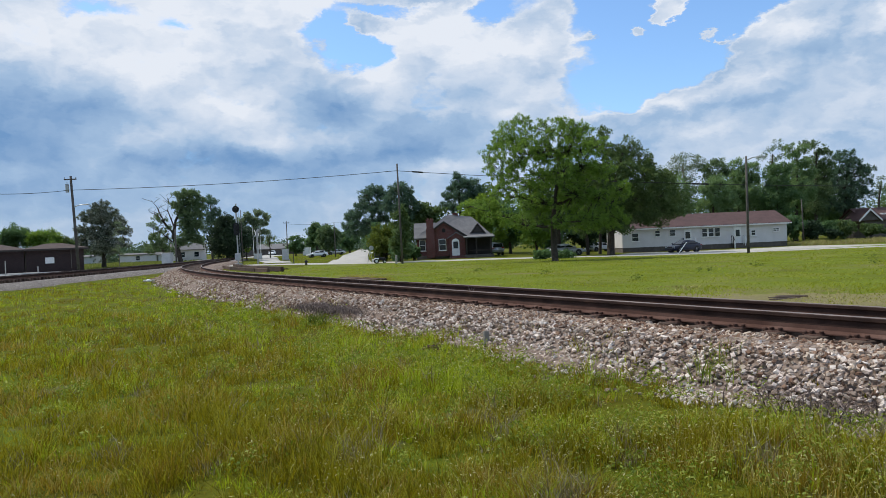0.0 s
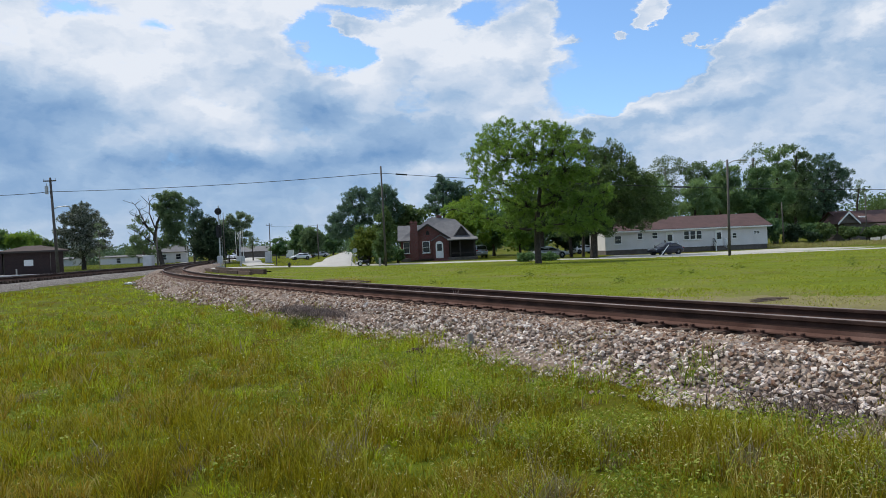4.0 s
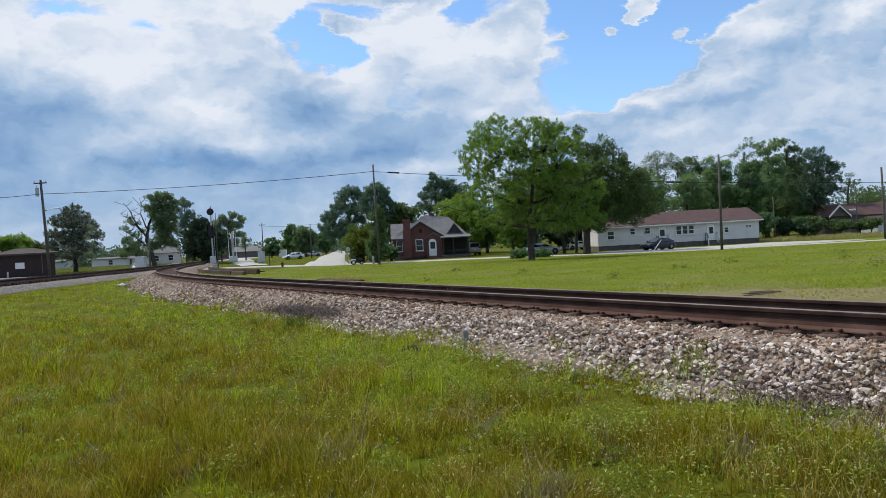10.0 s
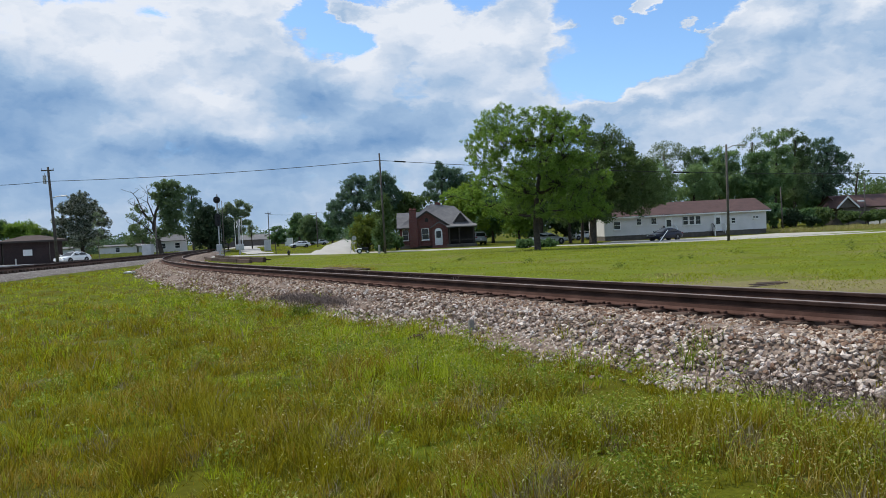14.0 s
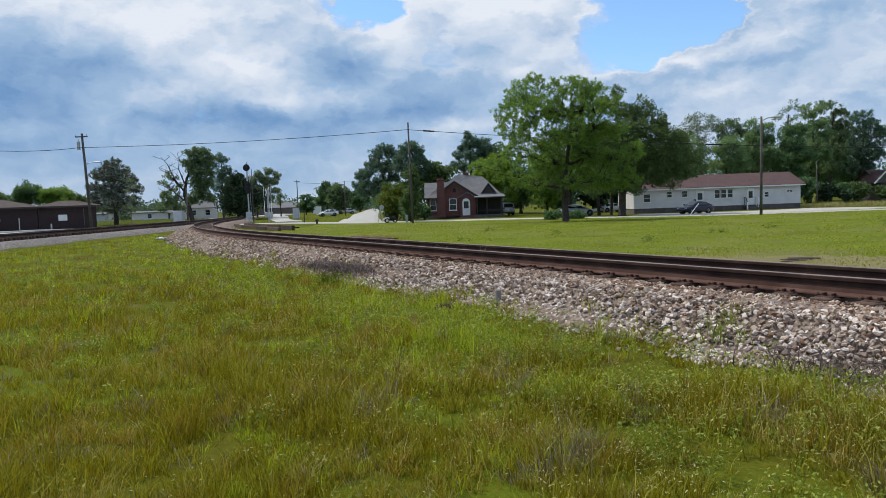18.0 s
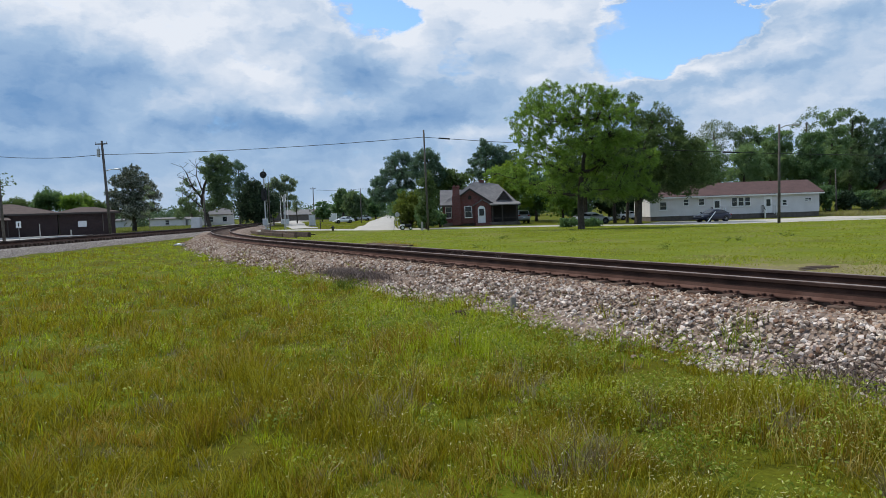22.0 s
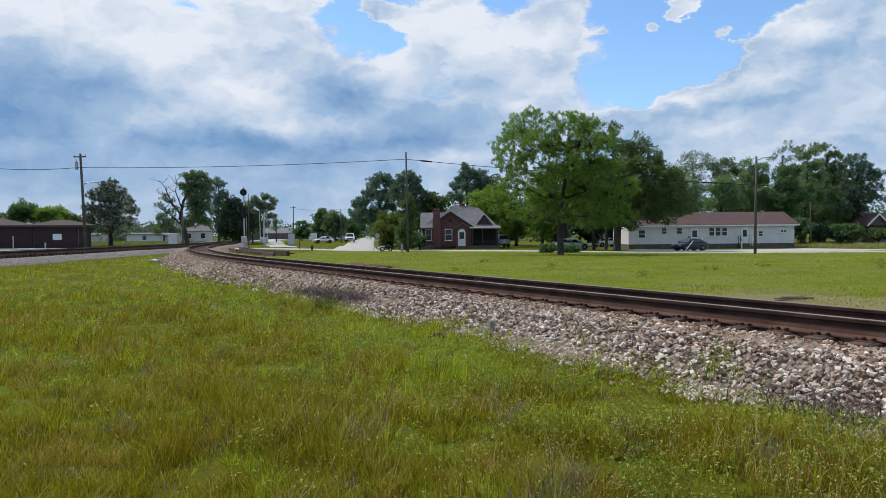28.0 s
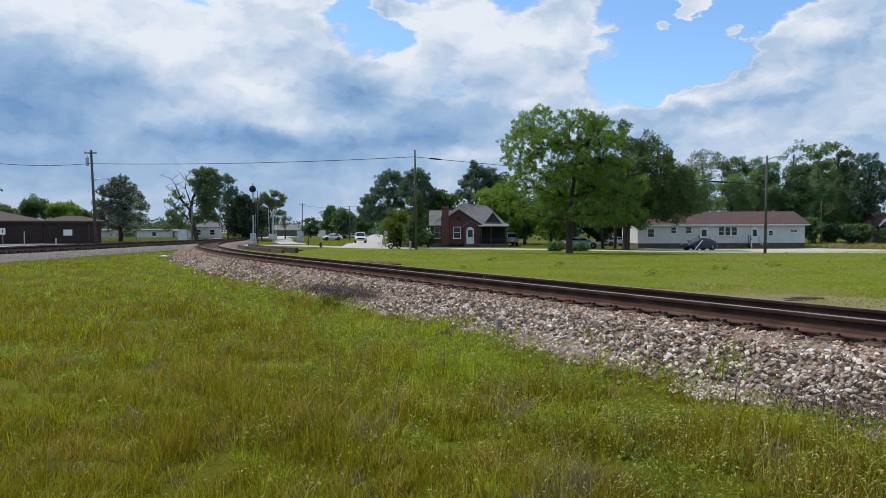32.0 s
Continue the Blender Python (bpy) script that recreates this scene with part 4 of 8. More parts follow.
FULL_BOUGHS = [(1.9, 9.6, 0.88), (-0.1, 8.1, 1.06), (1.4, 8.2, 1.15), (2.9, 8.5, 1.06), (0.4, 6.5, 1.32), (2.4, 6.6, 1.41), (3.9, 6.8, 1.06), (-1.5, 6.1, 1.15), (-2.6, 5.1, 0.9, 0.7), (-0.9, 4.5, 1.24), (1.3, 4.7, 1.41), (3.5, 4.6, 1.32), (5.2, 5.2, 0.97), (-3.5, 3.5, 0.97, 0.6), (-2.2, 2.9, 0.97), (0.2, 2.9, 0.88), (2.4, 3, 1.15), (4.6, 3.1, 1.15)]
crown_tree(9.8, 57.5, "broad tree with fresh green leaves and an open crown", FRESH, BARK, 113, AIRY_BOUGHS + FULL_BOUGHS, 0.28, 3.6, 50, 34, 0.14, 0.42, 0.20, 0.6,
           stem=[(0.1, 0), (0.05, 1.6), (0.1, 3.4), (0.5, 6.0), (0.9, 9.2)], twig=0.8, limb=1.7)
crown_tree(19.6, 79, "large dark green oak beside the white house", OAK, BARK, 12, [(-0.7, 12.5, 0.73), (-1.5, 11.5, 0.97), (0.3, 10.6, 1.21), (2, 10.8, 1.09), (3.1, 10, 1.03), (4.2, 9, 1.03), (0.7, 8.5, 1.7), (3, 7.7, 1.7), (5.2, 7.8, 1.33), (6.2, 7.5, 0.85), (6.6, 6.2, 0.97), (4.8, 5.8, 1.7), (2.5, 5.3, 1.7), (0.6, 6.1, 1.58), (6.4, 4.7, 0.85), (5, 4, 0.97), (3.1, 3.6, 1.09), (1.3, 3.5, 1.21), (-0.6, 4.4, 1.46), (-1.8, 7.9, 1.46), (-2.4, 5.2, 1.46), (6.6, 3.9, 0.9), (4.3, 3.1, 0.95), (7.3, 5.5, 0.85), (1.4, 2.4, 0.73), (-1.1, 2.9, 1.09), (-2.9, 2.6, 0.97)], 0.42, 4.0, 24, 34, 0.22, 0.5, 0.4, 0.6)
crown_tree(18.5, 85, "slim oak with a leaning trunk among the others", OAK, BARK, 115, [(-0.6, 8.4, 1.2), (0.6, 9.0, 1.2), (-0.1, 7.0, 1.4), (1.2, 6.6, 1.2), (-1.3, 6.0, 1.1), (0.4, 5.2, 1.2)], 0.22, 1.8, 22, 32, 0.22, 0.5, 0.42, stem=[(0, 0), (-0.15, 2.0), (-0.3, 4.5), (0, 7.8)])
crown_tree(20.2, 86.5, "slim oak with a straight trunk among the others", OAK, BARK, 116, [(-0.8, 8.6, 1.2), (0.7, 9.2, 1.2), (0.2, 7.2, 1.4), (1.5, 6.8, 1.2), (-1.2, 6.3, 1.1), (0.3, 5.4, 1.2)], 0.20, 1.8, 22, 32, 0.22, 0.5, 0.42, stem=[(0, 0), (0.1, 2.0), (0.1, 4.5), (0.2, 8.0)])
crown_tree(14.9, 84, "dark green oak with a short thick trunk", OAK, BARK, 14, [(-1.5, 7.5, 1.4), (0.4, 8.2, 1.4), (2.0, 7.2, 1.3), (-2.3, 5.4, 1.4), (0.2, 5.8, 1.7), (2.4, 4.9, 1.4), (-1.2, 3.7, 1.2), (1.1, 3.6, 1.2)], 0.30, 2.4, 26.4, 32, 0.22, 0.5, 0.42)
tree(14.0, 95, 7.0, 3.2, 1.2, 0.2, 0.28, 80, 60, FRESH, BARK, "fresh green tree behind the lawn", 15, 8)
crown_tree(7.6, 98, "yellow-green tree behind the brick house", LIME, BARK, 16, [(-1.8, 6.5, 0.75), (-0.3, 7, 0.83), (1.2, 6.5, 0.9), (-0.7, 5.4, 1.13), (1.2, 5, 0.98), (2.3, 3.9, 0.9), (-2.2, 5.3, 0.68), (0, 3.7, 1.13), (1.9, 2.4, 0.75), (-1.1, 2.4, 0.9)], 0.22, 1.8, 35.2, 35, 0.22, 0.5, 0.38)
crown_tree(5.3, 118, "dark pine rising behind the brick house", NEEDLE, BARK, 17, [(-0.3, 12.4, 0.77), (0.4, 11.3, 1.11), (-1, 10.4, 1.11), (1.3, 10.7, 1.22), (2.3, 11.4, 0.88), (-2, 9.3, 0.88), (-0.1, 9.1, 1.44), (1.7, 9.2, 1.44), (3.1, 10.1, 1), (-2.4, 7.7, 0.88), (-1, 7.3, 1.11)], 0.26, 2.4, 22, 46, 0.3, 0.20, 0.38, 0.7, name="pine_tree", category="pine tree", flat=0.78, twig=0.9)
tree(9.5, 122, 11.0, 3.4, 3.0, 0.3, 0.33, 80, 60, OAK, BARK, "green tree behind the brick house", 18, 9)
tree(-0.5, 116, 8.5, 3.2, 2.0, 0.25, 0.33, 80, 55, OAK, BARK, "green tree behind the brick house", 19, 8)
tree(12.0, 108, 8.0, 4.2, 1.2, 0.25, 0.33, 90, 60, DEEP, BARK, "dense green trees behind the lawn", 20, 8)
crown_tree(-8.3, 118, "tall dark pine beside the street", NEEDLE, BARK, 21, [(0.2, 10.8, 1.11), (-1.2, 9.8, 1.22), (1.3, 9.6, 1.22), (-2.2, 8.3, 1), (-0.2, 7.8, 1.66), (-2.9, 7.1, 1.22), (2.1, 7.9, 1), (-3.9, 6.6, 1), (-4.6, 5.2, 0.88), (-2.7, 5.3, 1.44), (-0.8, 5.4, 1.44), (1.2, 6.1, 1.22), (-1.8, 3.8, 1.22), (-3.6, 3.8, 0.88)], 0.26, 2.4, 22, 46, 0.3, 0.20, 0.38, 0.7, name="pine_tree", category="pine tree", flat=0.78, twig=0.9)
crown_tree(-3.8, 114, "dark pine behind the brick house", NEEDLE, BARK, 22, [(-0.1, 10.8, 1.07), (-1.1, 10, 1.07), (0.9, 9.7, 1.07), (-1.8, 8.7, 1.17), (0.1, 8.1, 1.5), (1.5, 8.1, 1.07), (2.3, 7.3, 0.65), (-2.5, 7.4, 0.96), (-0.8, 6.6, 1.39), (1.1, 6.5, 1.17)], 0.26, 2.4, 22, 46, 0.3, 0.20, 0.38, 0.7, name="pine_tree", category="pine tree", flat=0.78, twig=0.9)
tree(-6.6, 112, 5.6, 2.3, 0.8, 0.18, 0.3, 60, 55, DEEP, BARK, "low dark green tree beside the street", 23, 6)
shrub(-5.7, 92, 4.3, 1.85, 80, 75, 0.16, OLIVE, "rounded olive-green bush beside the street", 24, "bush", "bush")
shrub(-2.95, 80, 6.3, 1.35, 90, 85, 0.12, OAK, "tall leafy shrub grown with ivy beside the pole", 25, cone=0.5)
shrub(-3.4, 82.5, 2.6, 0.9, 40, 70, 0.15, DEEP, "dark leafy shrub beside the brick house", 26)
shrub(-3.2, 85, 3.7, 1.1, 55, 70, 0.15, DEEP, "dark shrub against the wall of the brick house", 27)
shrub(-1.7, 88.0, 2.0, 0.7, 30, 70, 0.14, DEEP, "dark shrub under the window of the brick house", 28)
shrub(10.4, 67.0, 0.7, 0.9, 30, 60, 0.10, DEEP, "low green shrub at the edge of the lawn", 29)
shrub(12.6, 67.5, 0.7, 0.8, 26, 60, 0.10, DEEP, "low dark shrub at the edge of the lawn", 30)
shrub(-34.6, 130, 6.4, 3.5, 120, 75, 0.20, YEW, "large round dark evergreen beside the railway", 85, "evergreen_tree", "tree")

for k, (px, py, hh, rr, mm) in enumerate([(17.8, 106, 5.2, 2.6, DEEP), (22.6, 108, 5.8, 2.8, YEW), (27.2, 110, 6.4, 3.0, YEW), (11.0, 112, 5.0, 2.6, DEEP)]):
    tree(px, py, hh, rr, 0.5, 0.2, 0.28, 90, 60, mm, BARK, "low dark tree in the shade behind the oaks", 31 + k, 6)

# the wood behind the white house
WOOD = "wood behind the white house"
crown_tree(44.5, 124, "tall thin-crowned tree with pale spring leaves", PALE_LEAF, BARK_PALE, 40, [(-2, 14.4, 0.85, 0.7), (-0.3, 14.5, 0.85, 0.7), (1.4, 14.1, 0.85, 0.7), (-1.3, 12.9, 1.05, 0.8), (0.8, 12.6, 1.05, 0.8), (2.6, 13.1, 0.75, 0.7), (-3.1, 12.8, 0.9, 0.7), (-3.5, 11.0, 1.0, 0.8), (-1.8, 11.2, 1.1, 0.8), (0.1, 10.9, 1.1, 0.8), (-3.0, 9.1, 1.15, 0.9), (-0.9, 9.0, 1.15, 0.9), (1.1, 8.8, 1.1, 0.9), (-2.0, 7.0, 1.25), (-3.9, 6.8, 1.1), (0.2, 6.6, 1.2), (-3.2, 5.0, 1.2), (-1.0, 4.6, 1.2)], 0.3, 2.2, 22.4, 24, 0.2, 0.5, 0.5, group=WOOD)
crown_tree(47.2, 122, "green tree in the wood behind the white house", OLD_OAK, BARK, 41, [(-0.1, 12.3, 0.84), (1.6, 12.9, 0.94), (0.5, 11.1, 1.31), (3.2, 11.5, 1.03)], 0.3, 2.2, 19.8, 35, 0.28, 0.5, 0.5, group=WOOD)
crown_tree(50.1, 118, "green tree in the wood behind the white house", WOOD_GREEN, BARK, 42, [(0.2, 12.7, 0.63), (1.6, 11.9, 0.82), (3, 12, 0.63), (0.7, 10.4, 1.36), (2.5, 9.9, 1.18), (-0.5, 8.6, 1.54), (1.9, 7.7, 1.54), (0.5, 5.8, 1.45), (3.2, 6.6, 1)], 0.3, 2.2, 19.8, 35, 0.28, 0.5, 0.5, group=WOOD)
crown_tree(44.4, 114, "dense green tree behind the white house", WOOD_GREEN, BARK, 43, [(1.3, 9, 1.31), (-0.5, 8.4, 1.31), (2.3, 6.8, 1.4), (-0.2, 6.1, 1.4), (1.3, 4.6, 1.31)], 0.3, 2.2, 19.8, 35, 0.28, 0.5, 0.5, group=WOOD)
crown_tree(60, 128, "tall thin-crowned tree with a bare stem", OLD_OAK, BARK, 44, [(0.2, 15.5, 0.69, 0.4), (1.7, 16.4, 0.69, 0.4), (2.8, 15.8, 0.49, 0.4), (-0.9, 14.2, 0.59, 0.4), (0.6, 13.7, 0.79, 0.4), (2.7, 14, 0.79, 0.4)], 0.3, 2.2, 19.2, 27, 0.24, 0.5, 0.5, group=WOOD)
crown_tree(55.3, 116, "dark green tree in the wood", DEEP, BARK, 45, [(0.2, 11, 1.07), (1.6, 11.3, 0.98), (0.4, 9.1, 1.69), (1.9, 7.2, 1.6), (-0.7, 6.7, 1.51), (0.6, 4.8, 1.6)], 0.3, 2.2, 19.8, 35, 0.28, 0.5, 0.5, group=WOOD)
crown_tree(62.6, 124, "tall green tree in the wood", WOOD_GREEN, BARK, 46, [(-0.7, 15.3, 0.57), (0.3, 14.2, 0.95), (1.8, 14.9, 0.76), (1.2, 12.6, 1.24), (-0.4, 11.2, 1.05), (2.2, 10.6, 1.24), (0.5, 8.7, 1.52), (2.2, 7.5, 1.24), (0.4, 6.1, 1.52)], 0.3, 2.2, 19.8, 35, 0.28, 0.5, 0.5, group=WOOD)
crown_tree(68.1, 128, "tall green tree in the wood", OLD_OAK, BARK, 47, [(-0, 16.2, 0.69), (-1.4, 16.4, 0.49), (1.4, 14.8, 0.88), (2.7, 14.4, 0.49), (0.8, 12.8, 1.28), (2.4, 12.2, 1.08), (1.2, 10.2, 1.57), (0.5, 7.8, 1.67), (-0.1, 5.3, 1.77)], 0.3, 2.2, 19.8, 35, 0.28, 0.5, 0.5, group=WOOD)
crown_tree(75.4, 132, "broad dark pine at the edge of the wood", NEEDLE, BARK, 48, [(0.5, 14.8, 0.99), (-0.8, 14, 1.11), (1.7, 13.1, 1.37), (-0.2, 11.8, 1.85), (3.1, 12, 1.11), (4.6, 11.6, 0.74), (5.5, 11.8, 0.37), (1.9, 10.1, 2.1), (4.3, 9.5, 1.11), (-0.9, 8.6, 2.48), (2.3, 7.5, 2.1), (4.4, 7.3, 0.87), (-1.6, 5.7, 2.22), (1.1, 5.5, 1.98)], 0.34, 2.4, 15, 40, 0.36, 0.20, 0.38, 0.7, name="pine_tree", category="pine tree", group="wood behind the white house", flat=0.78, twig=0.9)
crown_tree(87.3, 141, "thin-crowned tree behind the far house", PALE_LEAF, BARK, 49, [(1, 10.4, 0.43, 0.6), (0.2, 9.3, 0.54, 0.6), (1.6, 8.8, 0.43, 0.6), (0.6, 7.7, 0.65, 0.6)], 0.3, 2.2, 14.4, 24, 0.24, 0.5, 0.5, group=WOOD)
for k, (px, py, hh, rr, mm) in enumerate([(36.5, 120, 12.2, 4.2, OAK), (30.0, 116, 11.4, 4.2, OAK), (40.5, 120, 11.6, 4.4, WOOD_GREEN), (52.0, 126, 12.2, 4.4, DEEP), (58.0, 124, 11.4, 4.2, DEEP), (64.5, 134, 14.0, 4.4, WOOD_GREEN), (70.0, 136, 14.0, 4.4, DEEP), (73.5, 140, 12.0, 4.4, DEEP), (79.0, 142, 9.0, 4.0, DEEP)]):
    tree(px, py, hh, rr, hh * 0.12, 0.3, 0.24, 80, 64, mm, BARK, "dark green tree deep in the wood" if mm is YEW or mm is DEEP else "green tree in the wood behind the white house", 50 + k, 8, ragged=0.3, spread=0.18, group=WOOD)
tree(98.0, 150, 8.2, 5.0, 2.0, 0.3, 0.24, 90, 80, OAK, BARK, "green tree behind the far house", 64, 8)
for k, (px, py, hh, rr, mm) in enumerate([(51.6, 103, 4.3, 1.4, DEEP), (49.6, 103, 2.8, 1.1, YEW), (54.2, 103, 3.0, 1.4, YEW), (56.7, 103, 2.8, 1.2, DEEP), (55.6, 100, 1.7, 0.8, YEW), (59.4, 104, 3.0, 1.5, OAK), (63.2, 104, 2.3, 1.3, OAK), (66.2, 104, 1.9, 0.9, OAK), (70.5, 108, 2.2, 1.3, OAK)]):
    tree(px, py, hh, rr, 0.7, 0.12, 0.17, 46, 60, mm, BARK, "low orchard tree with a dense round crown", 70 + k, 6, name="orchard_tree", group="orchard trees", spread=0.2)

# trees across the railway
crown_tree(-54.7, 125, "broad dark magnolia with a dense crown", MAGNOLIA, BARK, 81, [(0, 10.7, 0.77), (-0.9, 9.7, 1.25), (1.2, 9.4, 1.06), (-2.1, 8.3, 1.25), (0, 7.9, 1.63), (2.2, 7.9, 1.34), (-3.4, 6.5, 1.06), (-1.5, 5.8, 1.73), (1.2, 5.8, 1.73), (3.4, 6.4, 0.96), (4.3, 5.7, 0.48), (-3.8, 4.6, 1.06), (-1.9, 3.6, 1.54), (0.8, 3.5, 1.73), (3, 4, 1.25)], 0.4, 3.6, 24, 28, 0.27, 0.5, 0.36)
crown_tree(-40.1, 120, "half-bare old oak with dead limbs", OLD_OAK, BARK, 82, [(1.4, 11.7, 0.65), (0.4, 11.2, 0.74), (2.7, 11.3, 0.74), (3.7, 10.6, 0.46), (1.7, 10.2, 1.2), (-0.1, 9.6, 0.92), (3.1, 9.4, 0.83), (0.8, 8.3, 1.29), (2.7, 8, 1.11), (1.3, 6.6, 1.29), (3.2, 6.4, 0.92), (1.7, 5, 1.29), (0.4, 3.8, 1.01), (2.8, 3.8, 0.83), (-3.9, 8, 0.46, 0.4), (-2.9, 7.3, 0.46, 0.4), (-4.5, 6.8, 0.37, 0.4), (-3.3, 5.6, 0.65, 0.6), (-1.9, 6.2, 0.55, 0.5), (-4.4, 4.8, 0.65), (-2.9, 4.2, 0.74), (-4.1, 3.3, 0.65)], 0.40, 2.2, 34, 30, 0.25, 0.5, 0.36,
           stem=[(0.1, 0), (-0.5, 2.6), (-1.1, 4.6), (-0.6, 7.2), (0.9, 10.2)],
           dead=[[(-1.1, 5.2), (-2.6, 7.4), (-3.6, 9.6), (-4.6, 10.8)], [(-0.9, 6.4), (-1.7, 8.8), (-1.5, 10.8)], [(-1.0, 3.6), (-2.8, 5.2), (-4.6, 6.2)], [(-2.0, 6.4), (-3.6, 8.2), (-4.6, 8.6)], [(-0.6, 7.2), (0.4, 9.2), (0.2, 11.0)]])
crown_tree(-45.8, 128, "dead grey tree with bare branches", OLD_OAK, BARK_PALE, 83, [(-2.0, 2.6, 1.0), (1.0, 2.4, 1.1), (0.1, 3.2, 0.9)], 0.2, 1.5, 17.6, 27, 0.26, 0.5, 0.4,
           dead=[[(0, 1.5), (-0.3, 4.4), (-0.7, 6.4)], [(0, 2.2), (0.8, 4.6), (1.0, 6.6)], [(-0.1, 3.0), (-1.2, 5.0), (-1.6, 5.6)]])
crown_tree(-41.2, 141, "dark pine behind the railway", NEEDLE, BARK, 84, [(-0.4, 12, 0.79), (0.5, 11.5, 0.93), (-1.2, 10.5, 0.79), (1, 9.6, 0.93), (-0.1, 9.1, 1.06), (-0.8, 7.9, 0.79), (1.9, 8.8, 0.52), (0.7, 7.5, 1.06), (-0.6, 6.3, 0.93)], 0.22, 2.4, 22, 46, 0.3, 0.20, 0.38, 0.7, name="pine_tree", category="pine tree", flat=0.78, twig=0.9)
crown_tree(-35.3, 130, "large round dark evergreen beside the railway", YEW, BARK, 85, [(0.1, 7.6, 0.9), (-0.8, 6.5, 1.1), (0.9, 6.8, 0.9), (-1.7, 5.5, 0.9), (-0.2, 4.5, 1.8), (1.4, 5, 1.1), (-1.2, 3, 1.4), (0.8, 2.5, 1.5), (2.4, 3.4, 0.7)], 0.3, 2.4, 28.6, 35, 0.24, 0.5, 0.4, name="evergreen_tree")
tree(-36.5, 134, 7.4, 2.6, 1.2, 0.3, 0.22, 110, 70, YEW, BARK, "dark green tree beside the railway", 86, 8)
crown_tree(-33.1, 141, "pale green tree behind the crossing", PALE_LEAF, BARK, 87, [(-1.1, 8.5, 0.65), (0.7, 9, 0.65), (2.3, 8.4, 0.54), (-2.2, 7.4, 0.87), (0, 7.4, 0.87), (1.8, 7.1, 0.65), (-1.6, 5.8, 0.87), (0.2, 5.8, 0.87), (1.8, 5.4, 0.54), (-0.5, 4.1, 0.87), (0.9, 3.9, 0.76)], 0.3, 2.2, 34, 34, 0.28, 0.5, 0.5)
crown_tree(-33.5, 136, "yellow-green tree behind the crossing", LIME, BARK, 89, [(-0.3, 3.2, 0.63), (0.4, 3.8, 0.52), (0.2, 2.4, 0.52)], 0.14, 1, 19.8, 35, 0.22, 0.5, 0.5)
tree(-34.2, 190, 4.8, 2.2, 0.4, 0.2, 0.3, 60, 60, DEEP, BARK, "low dark tree behind the crossing", 86, 6)
tree(-24.6, 230, 7.6, 3.4, 0.8, 0.3, 0.45, 70, 50, DEEP, BARK, "far dark tree beside the street", 87, 6)
crown_tree(-31.3, 146, "slim pale green tree behind the crossing", PALE_LEAF, BARK, 88, [(-0.1, 5.3, 0.56), (-0.5, 4, 0.56), (0.4, 4.2, 0.56), (-0.1, 3, 0.56)], 0.14, 1, 14.4, 39, 0.24, 0.5, 0.5)
crown_tree(-46.7, 112, "slim young tree with sparse pale leaves", PALE_LEAF, BARK_PALE, 94, [(0, 6.9, 0.4, 0.6), (0.4, 5.9, 0.45, 0.6), (-0.4, 5.0, 0.5, 0.6), (0.3, 4.2, 0.5, 0.6), (-0.3, 3.2, 0.5, 0.6), (0.1, 2.4, 0.4, 0.6)], 0.06, 0.8, 20, 14, 0.2, 0.5, 0.3)
BEHIND = "trees behind the brown building"
crown_tree(-62.7, 113, "round-crowned dark tree behind the brown building", DEEP, BARK, 90, [(0, 6.2, 1.04), (-1.2, 5.6, 0.78), (1.5, 5.8, 0.78), (0, 5, 1.13), (-1.4, 4.4, 0.78), (1.6, 4.6, 0.78)], 0.3, 2.6, 28.6, 35, 0.28, 0.5, 0.5, group=BEHIND)
crown_tree(-58.3, 113, "round-crowned fresh green tree behind the brown building", FRESH, BARK, 91, [(-0.9, 5.7, 0.78), (0.4, 5.6, 0.78), (1.7, 5, 0.69), (0, 4.4, 1.04), (-1.4, 4.6, 0.78), (1.6, 4, 0.69)], 0.3, 2.6, 28.6, 35, 0.28, 0.5, 0.5, group=BEHIND)
crown_tree(-69.9, 116, "round-crowned green tree behind the brown building", OAK, BARK, 92, [(0, 5.3, 0.8), (1.7, 5.1, 0.71), (-1.4, 4.8, 0.8), (0.5, 4.4, 0.89), (2.2, 4.4, 0.62)], 0.3, 2.6, 28.6, 35, 0.28, 0.5, 0.5, group=BEHIND)
crown_tree(-56.4, 116, "small dark tree behind the brown building", OAK, BARK, 93, [(-0.4, 4.8, 0.53), (0.4, 4.2, 0.53), (-0.2, 3.6, 0.62)], 0.3, 1.5, 28.6, 35, 0.28, 0.5, 0.5, group=BEHIND)
tree(-68.5, 101, 13.0, 4.6, 3.2, 0.35, 0.27, 85, 60, OAK, BARK_PALE, "tall open-crowned tree beside the brown building", 96, 11, ragged=0.42)
crown_tree(-23.2, 172, "round olive-green tree beside the street", OLD_OAK, BARK, 97, [(0, 6.0, 1.2), (-1.2, 5.2, 1.3), (1.3, 5.2, 1.3), (0.1, 4.2, 1.6), (-1.6, 3.6, 1.2), (1.7, 3.6, 1.2), (0, 2.4, 1.3), (-1.2, 2.2, 0.9), (1.3, 2.2, 0.9)], 0.3, 2.4, 16, 34, 0.34, 0.5, 0.5)
tree(-60.0, 430, 14.0, 8.0, 1.0, 0.4, 0.8, 70, 45, DEEP, BARK, "far dark tree beside the street", 98, 6)
tree(-14.5, 205, 8.0, 4.0, 1.0, 0.3, 0.45, 70, 45, DEEP, BARK, "far dark tree beside the street", 99, 6)
